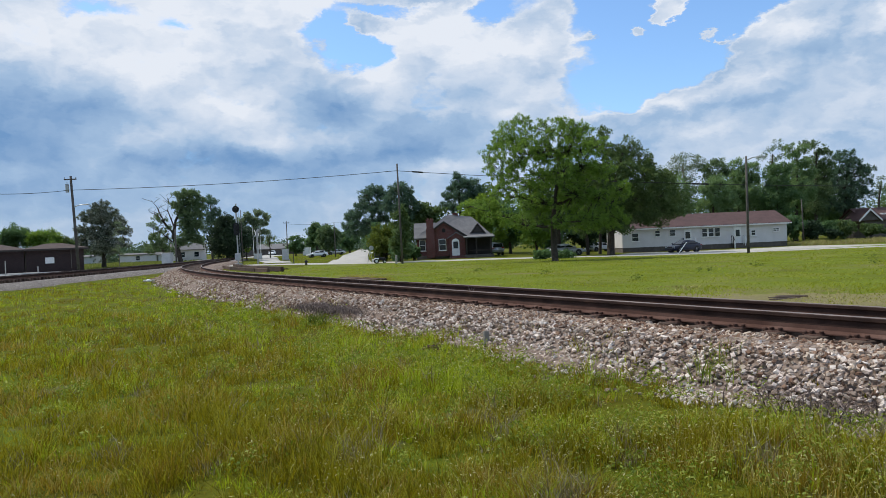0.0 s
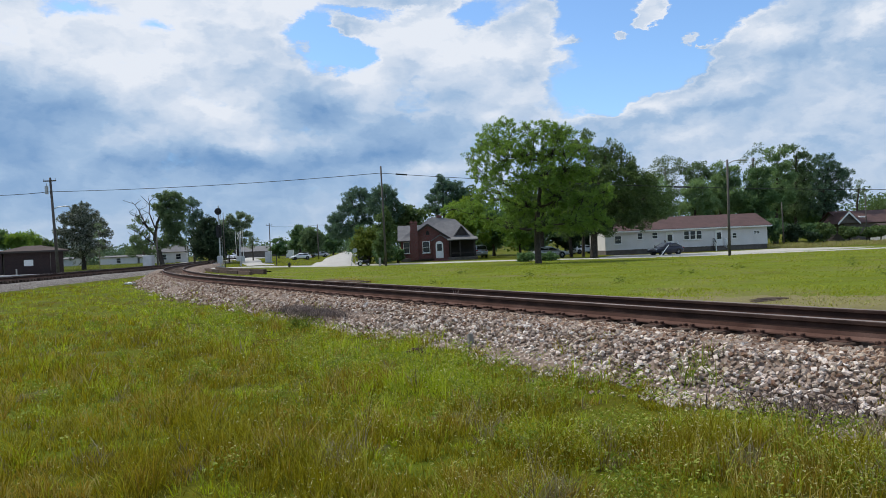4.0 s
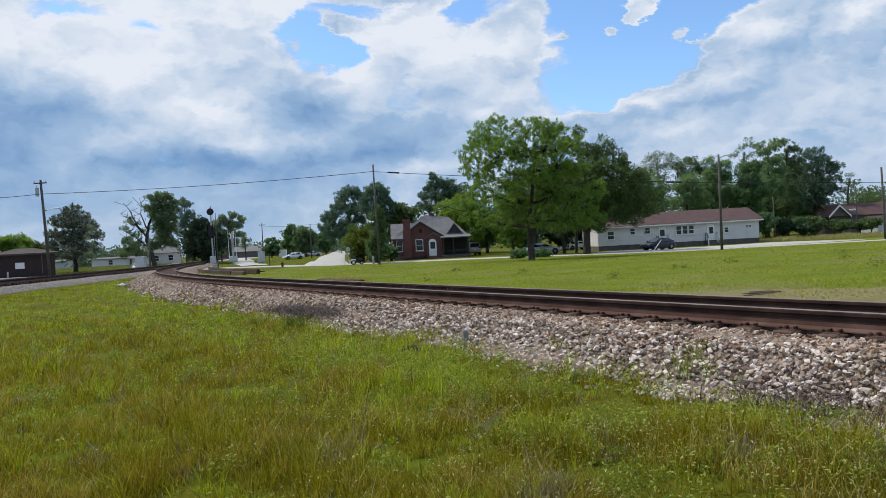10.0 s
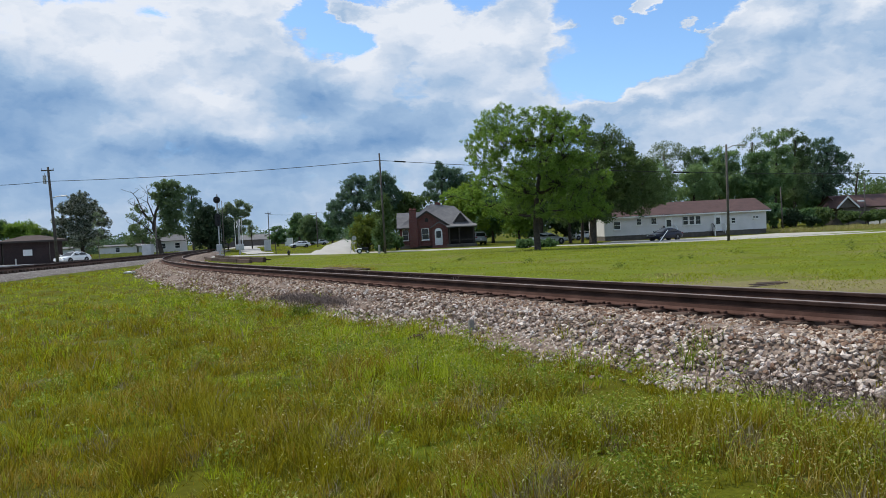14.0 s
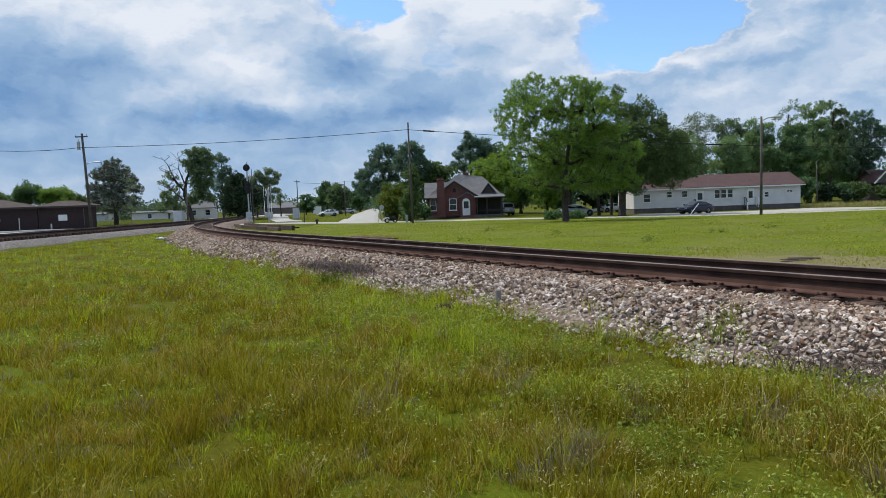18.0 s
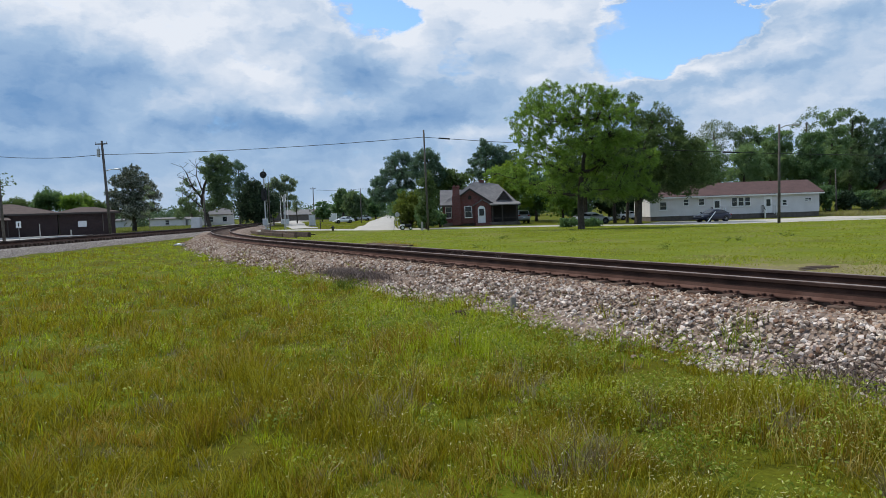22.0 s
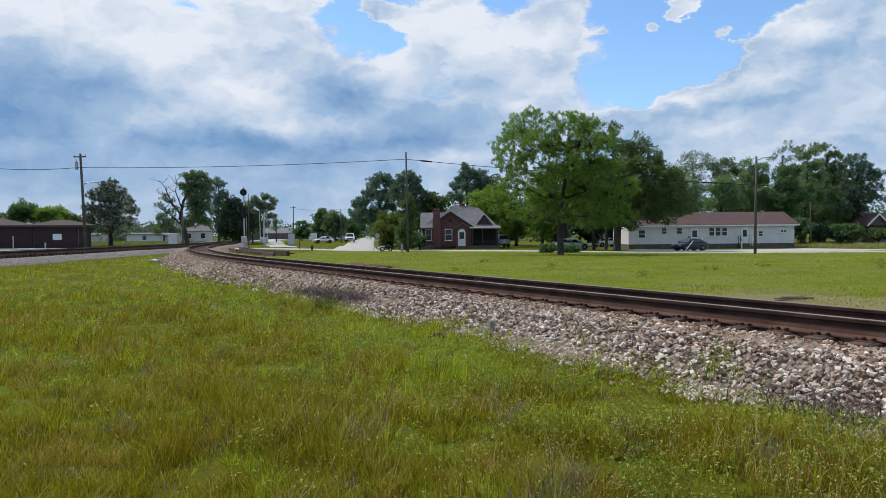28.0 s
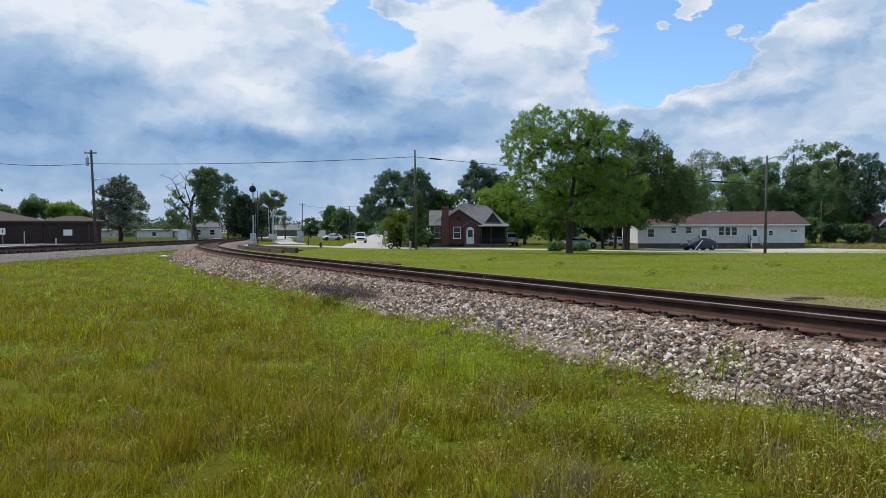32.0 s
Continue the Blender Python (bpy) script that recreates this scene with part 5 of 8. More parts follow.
crown_tree(-34.5, 228, "far dark tree behind the crossing", DEEP, BARK, 100, [(0, 8.6, 1.3), (-1.4, 7.0, 1.5), (1.5, 6.8, 1.5), (0, 5.2, 1.9), (-1.8, 3.6, 1.6), (1.8, 3.4, 1.6)], 0.3, 2.0, 10, 30, 0.5, 0.5, 0.7)


def far_woods():
    """Belts of trees at the edge of the view, in clumps of leaves."""
    rng = np.random.default_rng(7)
    belts = [((-190, 150), (-75, 215), 6.0), ((-110, 190), (-52, 185), 5.0), ((-80, 300), (-30, 300), 6.2), ((-62, 330), (-18, 420), 8.0), ((-12, 230), (60, 190), 10.0), ((60, 175), (210, 165), 12.0), ((190, 170), (260, 60), 12.0), ((-190, 150), (-240, 20), 12.0)]
    cen, spr = [], []
    for a, b, h in belts:
        a, b = np.array(a, float), np.array(b, float)
        n = int(np.linalg.norm(b - a) / 1.1)
        for k in range(n):
            p = a + (b - a) * rng.uniform() + rng.normal(0, 3.0, 2)
            tall = h * (0.72 + 0.35 * noise.noise(Vector((p[0] * 0.09, p[1] * 0.09, 1.0))) + 0.12 * rng.normal())
            for _ in range(4):
                cen.append((p[0], p[1], land_at(*p) + rng.uniform(0.1, 0.95) * max(tall, 2.5)))
    cen = np.array(cen)
    v = leaves(rng, cen, 30, (1.2, 1.2, 0.9), 0.38)
    ob = new("far_woods", raw_mesh("far_woods", *v, WOODS))
    tagged(ob, "distant belt of green woods along the horizon", "woods", kind="stuff")


far_woods()


# ---- houses ----
def window_unit(parent, x, y, z, w, h, frame_mat, bars=1, name="window", facing=-1):
    """A window in a wall that faces -y: frame, sill, pane and bars."""
    s = Shape()
    t = 0.07
    s.box((x - w / 2 + t / 2, y - 0.02, z), (t, 0.10, h), 0.006).box((x + w / 2 - t / 2, y - 0.02, z), (t, 0.10, h), 0.006)
    s.box((x, y - 0.02, z + h / 2 - t / 2), (w - 2 * t, 0.10, t), 0.006).box((x, y - 0.02, z - h / 2 + t / 2), (w - 2 * t, 0.10, t), 0.006)
    win = part(name, s, frame_mat, parent)
    part("pane", Shape().box((x, y + 0.0, z), (w - 2 * t, 0.02, h - 2 * t)), GLASS, win)
    b = Shape().box((x, y - 0.025, z), (w - 2 * t, 0.04, 0.045))
    for k in range(1, bars):
        b.box((x - w / 2 + w * k / bars, y - 0.027, z), (0.05, 0.05, h - 2 * t))
    part("glazing_bar", b, frame_mat, win)
    part("sill", Shape().box((x, y - 0.06, z - h / 2 - 0.03), (w + 0.12, 0.16, 0.06), 0.01), frame_mat, win)
    return win


def door_unit(parent, x, y, z, w, h, mat, arched=False):
    s = Shape()
    if arched:
        out = [(x - w / 2, z), (x + w / 2, z)] + [(x + w / 2 * math.cos(a), z + h - w / 2 + w / 2 * math.sin(a)) for a in np.linspace(0, math.pi, 9)]
        s.prism(out, 1, y - 0.06, y)
    else:
        s.box((x, y - 0.03, z + h / 2), (w, 0.06, h), 0.01)
    d = part("door", s, mat, parent)
    part("pane", Shape().box((x, y - 0.065, z + h * 0.62), (w * 0.62, 0.02, h * 0.40), 0.004), GLASS, d)
    part("handle", Shape().box((x + w * 0.38, y - 0.09, z + h * 0.47), (0.03, 0.06, 0.14), 0.006), METAL, d)
    return d


def slab_roof(parent, quads, mat, name="roof", thick=0.16):
    s = Shape()
    for q in quads:
        n = (Vector(q[1]) - Vector(q[0])).cross(Vector(q[2]) - Vector(q[0]))
        if n.z < 0:
            n = -n
        if len(q) == 3:
            q = list(q) + [q[2]]
            d = n.normalized() * thick
            p = [Vector(v) for v in q[:3]]
            s.add(p + [v + d for v in p], [(2, 1, 0), (3, 4, 5), (0, 1, 4, 3), (1, 2, 5, 4), (2, 0, 3, 5)])
        else:
            s.sheet(q, thick, n)
    return part(name, s, mat, parent)


def white_house():
    g = -0.56
    X0 = 24.35
    root = thing("white_house", pose(X0, 92, g), "long low white-sided house with a red-brown shingle roof", "house")
    W, D, B, H = 20.9, 8.0, 0.60, 2.95
    part("foundation", Shape().box((W / 2, D / 2, B / 2 - 0.15), (W - 0.1, D - 0.1, B + 0.3)), BLOCK, root, "dark block skirting")
    wall = Shape().box((W / 2, D / 2 + 0.02, (B + H) / 2), (W, D, H - B))
    wall.prism([(0.0, H), (D, H), (D / 2, H + 1.45)], 0, 0.0, 0.12).prism([(0.0, H), (D, H), (D / 2, H + 1.45)], 0, W - 0.12, W)
    part("wall", wall, SIDING, root)
    for k in range(11):
        z = B + 0.10 + k * 0.205
        s = Shape().prism([(0.0, z - 0.1), (-0.035, z - 0.1), (-0.012, z + 0.105), (0.0, z + 0.105)], 0, 0.02, W - 0.02)
        part("siding_board", s, SIDING, root)
    e = 0.45
    slab_roof(root, [[(-e, -e, H - 0.10), (W + e, -e, H - 0.10), (W + e, D / 2, H + 1.55), (-e, D / 2, H + 1.55)], [(-e, D + e, H - 0.10), (W + e, D + e, H - 0.10), (W + e, D / 2, H + 1.55), (-e, D / 2, H + 1.55)]], SHINGLE_RED)
    part("fascia", Shape().box((W / 2, -e - 0.02, H - 0.06), (W + 2 * e, 0.04, 0.20), 0.005), TRIM, root)
    part("gutter_pipe", Shape().box((14.3, -0.08, (B + H) / 2), (0.09, 0.09, H - B), 0.02), TRIM, root)
    k = 0.0706
    for px, py, w, h, bars in ((1152, 412, 13, 15, 1), (1192, 407, 10, 12, 1), (1219, 407, 11, 12, 1), (1276.5, 409, 10.5, 16, 1), (1288, 409, 10.5, 16, 1), (1299.5, 409, 10.5, 16, 1), (1364, 413, 9, 10, 1), (1405, 409, 12, 6, 2)):
        window_unit(root, (px - 784) * k - X0, -0.03, 1.6 + (408.2 - py) * k - g, w * k, h * k, TRIM, bars)
    for px in (1246, 1335):
        x = (px - 784) * k - X0
        door_unit(root, x, -0.03, B, 0.95, 2.05, TRIM)
        st = Shape()
        for j in range(3):
            st.box((x, -0.35 - 0.28 * j, (B - 0.16 - 0.18 * j) / 2), (1.5, 0.5, B - 0.16 - 0.18 * j), 0.01)
        stoop = part("stoop", st, BLOCK, root, "dark concrete steps")
        for sx in (-0.75, 0.75):
            rail = Shape().tube([(x + sx, -0.1, B + 0.95), (x + sx, -0.6, B + 0.9), (x + sx, -1.15, 0.85)], 0.045, 6)
            for yy, zz in ((-0.12, B + 0.95), (-0.62, B + 0.9), (-1.12, 0.85)):
                rail.tube([(x + sx, yy, 0.0), (x + sx, yy, zz)], 0.04, 6)
            part("handrail", rail, DARK_TRIM if sx < 0 else TRIM, stoop)
            part("newel_post", Shape().box((x + sx * 1.12, -1.22, 0.42), (0.14, 0.14, 1.05), 0.02), TRIM, stoop, "white newel post")


def brick_house():
    g = land_at(3, 91) - 0.02
    root = thing("brick_house", pose(0, 90, g), "small red brick cottage with steep grey roofs and dark porch", "house")
    up = 0.34
    # walls: the gabled front, the wing, the porch's back wall
    part("foundation", Shape().box((1.6, 4.6, 0.05), (6.2, 8.4, 0.8)), BLOCK, root)
    front = Shape().prism([(0.25, up), (4.5, up), (4.5, 2.70), (1.95, 4.42), (0.25, 3.20)], 1, 0.0, 4.0)
    part("wall", front, BRICK, root, "red brick gable wall")
    part("wall", Shape().box((2.9, 4.9, 1.5), (8.6, 6.6, 2.3)), BRICK, root, "red brick side walls")
    part("wall", Shape().prism([(2.55, up), (4.5, up), (4.5, 2.5), (3.45, 3.10), (2.55, 2.5)], 1, -0.35, 0.0), BRICK, root, "small brick gable over the door")
    # roofs
    ez, ry = 2.60, 4.4
    slab_roof(root, [[(-1.7, 0.9, ez - 0.1), (7.9, 0.9, ez - 0.1), (5.6, ry, 5.05), (2.75, ry, 5.45)], [(-1.7, 8.2, ez), (7.9, 8.2, ez), (5.6, ry, 5.05), (2.75, ry, 5.45)],
                     [(-1.7, 0.9, ez - 0.1), (-1.7, 8.2, ez), (2.75, ry, 5.45)], [(7.9, 0.9, ez - 0.1), (7.9, 8.2, ez), (5.6, ry, 5.05)]], SHINGLE)
    slab_roof(root, [[(1.95, -0.25, 4.46), (4.75, -0.25, 2.58), (4.75, 3.6, 2.58), (1.95, 3.6, 4.46)], [(1.95, -0.25, 4.46), (-0.05, -0.25, 3.06), (-0.05, 3.6, 3.06), (1.95, 3.6, 4.46)]], SHINGLE, "gable_roof")
    slab_roof(root, [[(3.45, -0.5, 3.13), (4.75, -0.5, 2.36), (4.75, 0.6, 2.36), (3.45, 0.6, 3.13)], [(3.45, -0.5, 3.13), (2.35, -0.5, 2.43), (2.35, 0.6, 2.43), (3.45, 0.6, 3.13)]], SHINGLE, "door_roof", 0.1)
    slab_roof(root, [[(4.3, -1.4, 2.42), (8.0, -1.4, 2.42), (8.0, 1.2, 2.75), (4.3, 1.2, 2.75)]], SHINGLE, "porch_roof", 0.12)
    slab_roof(root, [[(-1.75, 0.9, 2.52), (1.6, 0.9, 2.52), (1.6, 3.6, 4.45), (-1.75, 3.6, 4.45)], [(-1.75, 6.3, 2.52), (1.6, 6.3, 2.52), (1.6, 3.6, 4.45), (-1.75, 3.6, 4.45)]], SHINGLE, "wing_roof")
    part("wing_gable", Shape().prism([(1.1, 2.5), (6.1, 2.5), (3.6, 4.35)], 0, -1.4, -1.25), BRICK, root, "red brick end wall of the wing")
    # bargeboards along the front gable
    bb = Shape().sheet([(1.95, -0.27, 4.62), (4.78, -0.27, 2.72), (4.78, -0.27, 2.50), (1.95, -0.27, 4.40)], 0.05, (0, -1, 0)).sheet([(1.95, -0.27, 4.62), (-0.08, -0.27, 3.20), (-0.08, -0.27, 2.98), (1.95, -0.27, 4.40)], 0.05, (0, -1, 0))
    part("bargeboard", bb, DARK_TRIM, root)
    # dormer over the porch
    part("dormer", Shape().prism([(5.45, 3.1), (6.9, 3.1), (6.18, 4.15)], 1, 1.3, 3.4), DARK_TRIM, root)
    slab_roof(root, [[(6.18, 1.1, 4.2), (7.1, 1.1, 2.98), (7.1, 3.6, 2.98), (6.18, 3.6, 4.2)], [(6.18, 1.1, 4.2), (5.26, 1.1, 2.98), (5.26, 3.6, 2.98), (6.18, 3.6, 4.2)]], SHINGLE, "dormer_roof", 0.08)
    # porch: floor, dark sheet painted as its inner shade, posts, steps
    porch = part("porch", Shape().box((6.1, 0.0, 0.15), (3.6, 2.6, 0.45), 0.02), BLOCK, root, "porch floor of dark brick")
    part("porch_screen", Shape().box((6.1, 0.9, 1.45), (3.5, 0.05, 2.1)), SHADE_IN, root, "dark sheet standing for the shade inside the porch")
    for x in (4.62, 5.8, 7.55):
        part("porch_post", Shape().box((x, -1.12, 1.38), (0.14, 0.14, 2.04), 0.01), DARK_TRIM, porch)
    part("porch_rail", Shape().box((6.2, -1.12, 0.95), (2.8, 0.05, 0.06)).box((6.2, -1.12, 0.85), (2.8, 0.05, 0.06)), DARK_TRIM, porch)
    part("step", Shape().box((3.45, -0.75, 0.16), (1.7, 0.85, 0.32), 0.02).box((3.45, -1.35, 0.07), (2.1, 0.5, 0.16), 0.02), BRICK, root, "brick steps")
    # door, windows, vent, chimneys
    door_unit(root, 3.32, -0.36, 0.36, 0.92, 2.08, TRIM, True)
    window_unit(root, 1.72, -0.02, 1.75, 0.92, 1.42, TRIM)
    window_unit(root, -0.72, 1.58, 1.75, 0.8, 1.4, TRIM)
    part("vent", Shape().prism([(1.75, 3.25), (2.15, 3.25), (2.15, 3.6), (1.95, 3.78), (1.75, 3.6)], 1, -0.04, 0.02), SHADE_IN, root)
    ch = part("chimney", Shape().box((0.28, -0.12, 2.0), (1.0, 0.6, 3.6), 0.02).box((0.28, -0.12, 4.2), (0.85, 0.55, 1.2), 0.02).box((0.28, -0.12, 4.78), (0.95, 0.65, 0.14), 0.02), BRICK, root, "brick chimney with two clay pots")
    for sx in (-0.22, 0.22):
        part("chimney_pot", Shape().tube([(0.28 + sx, -0.12, 4.8), (0.28 + sx, -0.12, 5.05)], [0.13, 0.11], 8), BRICK, ch)
    part("chimney", Shape().box((3.6, 4.6, 5.2), (0.7, 0.7, 1.1), 0.02), BRICK, root, "brick chimney on the ridge")


def brown_building():
    """A long low brown brick building in two stretches under hipped roofs."""
    for (ax, ay), (bx, by), depth, label in (((-49.6, 91.6), (-43.9, 94.6), 4.6, "low brown brick building with a brown hipped roof"), ((-71.7, 80.0), (-49.7, 91.4), 10.0, "long low brown brick building with hipped roof and awning")):
        g = 0.30
        L = math.hypot(bx - ax, by - ay)
        root = thing("brown_building", pose(ax, ay, g, 0, 0, math.degrees(math.atan2(by - ay, bx - ax))), label, "building")
        part("wall", Shape().box((L / 2, depth / 2, 0.9), (L, depth, 3.6)), BROWN_BRICK, root)
        e, H, R = 0.6, 2.66, 3.35 if L < 10 else 4.0
        i = min(L, depth) / 2
        a, b = (-e, -e, H), (L + e, -e, H)
        c, d = (L + e, depth + e, H), (-e, depth + e, H)
        if L > depth:
            r0, r1 = (i, depth / 2, R), (L - i, depth / 2, R)
            slab_roof(root, [[a, b, r1, r0], [d, c, r1, r0], [b, c, r1], [a, d, r0]], SHINGLE_BROWN)
        else:
            r0, r1 = (L / 2, i, R), (L / 2, depth - i, R)
            slab_roof(root, [[a, b, r0], [d, c, r1], [b, c, r1, r0], [a, d, r1, r0]], SHINGLE_BROWN)
        part("fascia", Shape().box((L / 2, -e - 0.02, H + 0.05), (L + 2 * e, 0.04, 0.22)), DARK_TRIM, root)
        if L < 10:
            part("notice_board", Shape().box((2.6, -0.05, 1.35), (1.0, 0.08, 0.75), 0.01), WHITE, root, "pale notice board on the wall")
            part("downpipe", Shape().box((5.0, -0.06, 1.4), (0.1, 0.1, 2.2), 0.02), BLOCK, root)
        else:
            part("awning", Shape().sheet([(14.6, -3.4, 2.0), (20.0, -3.4, 2.0), (19.4, -0.1, 2.35), (15.2, -0.1, 2.35)], 0.12, (0, 0, 1)), SHINGLE_BROWN, root, "sloping awning on thin posts")
            for x in (15.0, 19.6):
                part("awning_post", Shape().tube([(x, -3.2, -0.9), (x, -3.2, 2.0)], 0.05, 6), DARK_TRIM, root)
            window_unit(root, 12.8, -0.02, 1.2, 1.6, 1.5, DARK_TRIM, 2)
            window_unit(root, 8.5, -0.02, 1.2, 1.6, 1.5, DARK_TRIM, 2)
            door_unit(root, 17.3, -0.02, -0.45, 1.0, 2.05, DARK_TRIM)


def far_house(x, y, turn, L, D, H, rise, wall, roof, label, name="house", windows=2):
    """A plain gabled house, seen from afar."""
    root = thing(name, pose(x, y, land_at(x, y) - 0.05, 0, 0, turn), label, "house" if name == "house" else "building")
    w = Shape().box((0, 0, H / 2), (L, D, H))
    w.prism([(-D / 2, H), (D / 2, H), (0, H + rise)], 0, -L / 2, L / 2)
    part("wall", w, wall, root)
    e = 0.35
    z = H - e * rise / (D / 2)
    slab_roof(root, [[(-L / 2 - e, -D / 2 - e, z), (L / 2 + e, -D / 2 - e, z), (L / 2 + e, 0, H + rise + 0.02), (-L / 2 - e, 0, H + rise + 0.02)],
                     [(-L / 2 - e, D / 2 + e, z), (L / 2 + e, D / 2 + e, z), (L / 2 + e, 0, H + rise + 0.02), (-L / 2 - e, 0, H + rise + 0.02)]], roof, thick=0.12)
    for k in range(windows):
        window_unit(root, -L / 2 + L * (k + 0.7) / (windows + 0.4), -D / 2 - 0.02, H * 0.55, 1.0, 1.1, TRIM)
    return root


SIDING_GREY = material("weathered_siding", [(0.42, 0.43, 0.43), (0.52, 0.53, 0.53)], 1.0, 0.7, 0.1, 20, 0, 0.08)
white_house()
brick_house()
brown_building()
ribbon("apron", smooth_line(np.array([(-78.0, 74.0), (-70.8, 77.7), (-48.8, 89.1), (-43.6, 91.9), (-42.0, 92.7), (-38.0, 94.6)]), 1.0), 3.4, CONCRETE, 0.20, "pale concrete apron before the brown building", "pavement", 0.6)
right_house = far_house(83.0, 128, 0, 17.0, 8.0, 3.1, 2.0, BLOCK, SHINGLE_RED, "far brown-roofed house behind the orchard")
part("gable", Shape().prism([(-9.9, 3.0), (-6.3, 3.0), (-8.1, 4.75)], 1, -4.6, -2.0), BLOCK, right_house, "brown gable")
part("bargeboard", Shape().sheet([(-8.1, -4.95, 5.05), (-6.1, -4.95, 3.1), (-6.1, -4.95, 2.75), (-8.1, -4.95, 4.70)], 0.06, (0, -1, 0)).sheet([(-8.1, -4.95, 5.05), (-10.1, -4.95, 3.1), (-10.1, -4.95, 2.75), (-8.1, -4.95, 4.70)], 0.06, (0, -1, 0)), WHITE, right_house, "white bargeboards")
part("skylight", Shape().box((-4.3, -2.4, 4.05), (1.1, 0.5, 0.28), 0.05), WHITE, right_house, "white roof vent")
slab_roof(right_house, [[(-8.1, -4.9, 4.85), (-6.1, -4.9, 2.9), (-6.1, 0, 2.9), (-8.1, 0, 4.85)], [(-8.1, -4.9, 4.85), (-10.1, -4.9, 2.9), (-10.1, 0, 2.9), (-8.1, 0, 4.85)]], SHINGLE_RED, "gable_roof", 0.12)
far_house(75.0, 112, 8, 5.0, 3.4, 1.9, 0.7, ALUMINIUM, SHINGLE_BROWN, "small grey-blue garden shed", "garden_shed", 0)
far_house(-48.7, 150, 24, 6.4, 5.0, 2.3, 1.1, SIDING, SHINGLE, "white gabled house behind the railway")
far_house(-57.5, 166, 8, 5.0, 4.0, 1.5, 0.4, SIDING_GREY, SHINGLE, "low white house behind the railway")
far_house(-64.5, 166, 5, 8.0, 4.0, 1.7, 0.25, SIDING, SHINGLE, "long white mobile home", "mobile_home", 1)
far_house(-77.0, 166, 3, 6.0, 4.0, 1.7, 0.3, SIDING_GREY, SHINGLE, "white mobile home behind the magnolia", "mobile_home", 1)
far_house(-48.5, 225, 12, 9.0, 6.0, 1.9, 0.7, BLOCK, SHINGLE, "grey-roofed building beside the far road", "building", 0)
far_house(-60.0, 262, 8, 16.0, 9.0, 2.8, 0.8, BLOCK, SHINGLE, "pale building beside the far road", "building", 0)
far_house(-50.0, 305, 0, 22.0, 10.0, 3.2, 1.2, BLOCK, SHINGLE, "long grey building in the distance", "building", 4)


# ---- vehicles ----
def loft(sections):
    """A closed skin over sections of equal point counts, with end caps."""
    s = Shape()
    n = len(sections[0])
    faces = []
    for i in range(len(sections) - 1):
        for k in range(n):
            k2 = (k + 1) % n
            faces.append((i * n + k, i * n + k2, (i + 1) * n + k2, (i + 1) * n + k))
    faces += [tuple(range(n))[::-1], tuple((len(sections) - 1) * n + k for k in range(n))]
    return s.add([p for sec in sections for p in sec], faces)


def wheel(parent, x, y, r, width, rim_mat):
    s = Shape()
    w = width / 2
    prof = [(r * 0.62, -w), (r * 0.94, -w), (r, -w * 0.7), (r, w * 0.7), (r * 0.94, w), (r * 0.62, w)]
    n = 18
    verts = [(q * math.cos(a), yy, q * math.sin(a)) for q, yy in prof for a in [2 * math.pi * k / n for k in range(n)]]
    faces = [(i * n + k, i * n + (k + 1) % n, ((i + 1) % len(prof)) * n + (k + 1) % n, ((i + 1) % len(prof)) * n + k) for i in range(len(prof)) for k in range(n)]
    hub = new("wheel")
    hub.parent = parent
    hub.matrix_local = pose(x, y, r)
    part("tyre", s.add(verts, faces), RUBBER, hub, smooth=True)
    d = Shape().tube([(0, -w * 0.75, 0), (0, w * 0.75, 0)], r * 0.62, 18)
    side = 1 if y > 0 else -1
    for k in range(5):
        a = 2 * math.pi * k / 5
        d.box((r * 0.34 * math.cos(a), side * w * 0.8, r * 0.34 * math.sin(a)), (r * 0.5, 0.03, r * 0.13), 0.01, Euler((0, -a, 0)).to_matrix())
    part("rim", d, rim_mat, hub)
    return hub


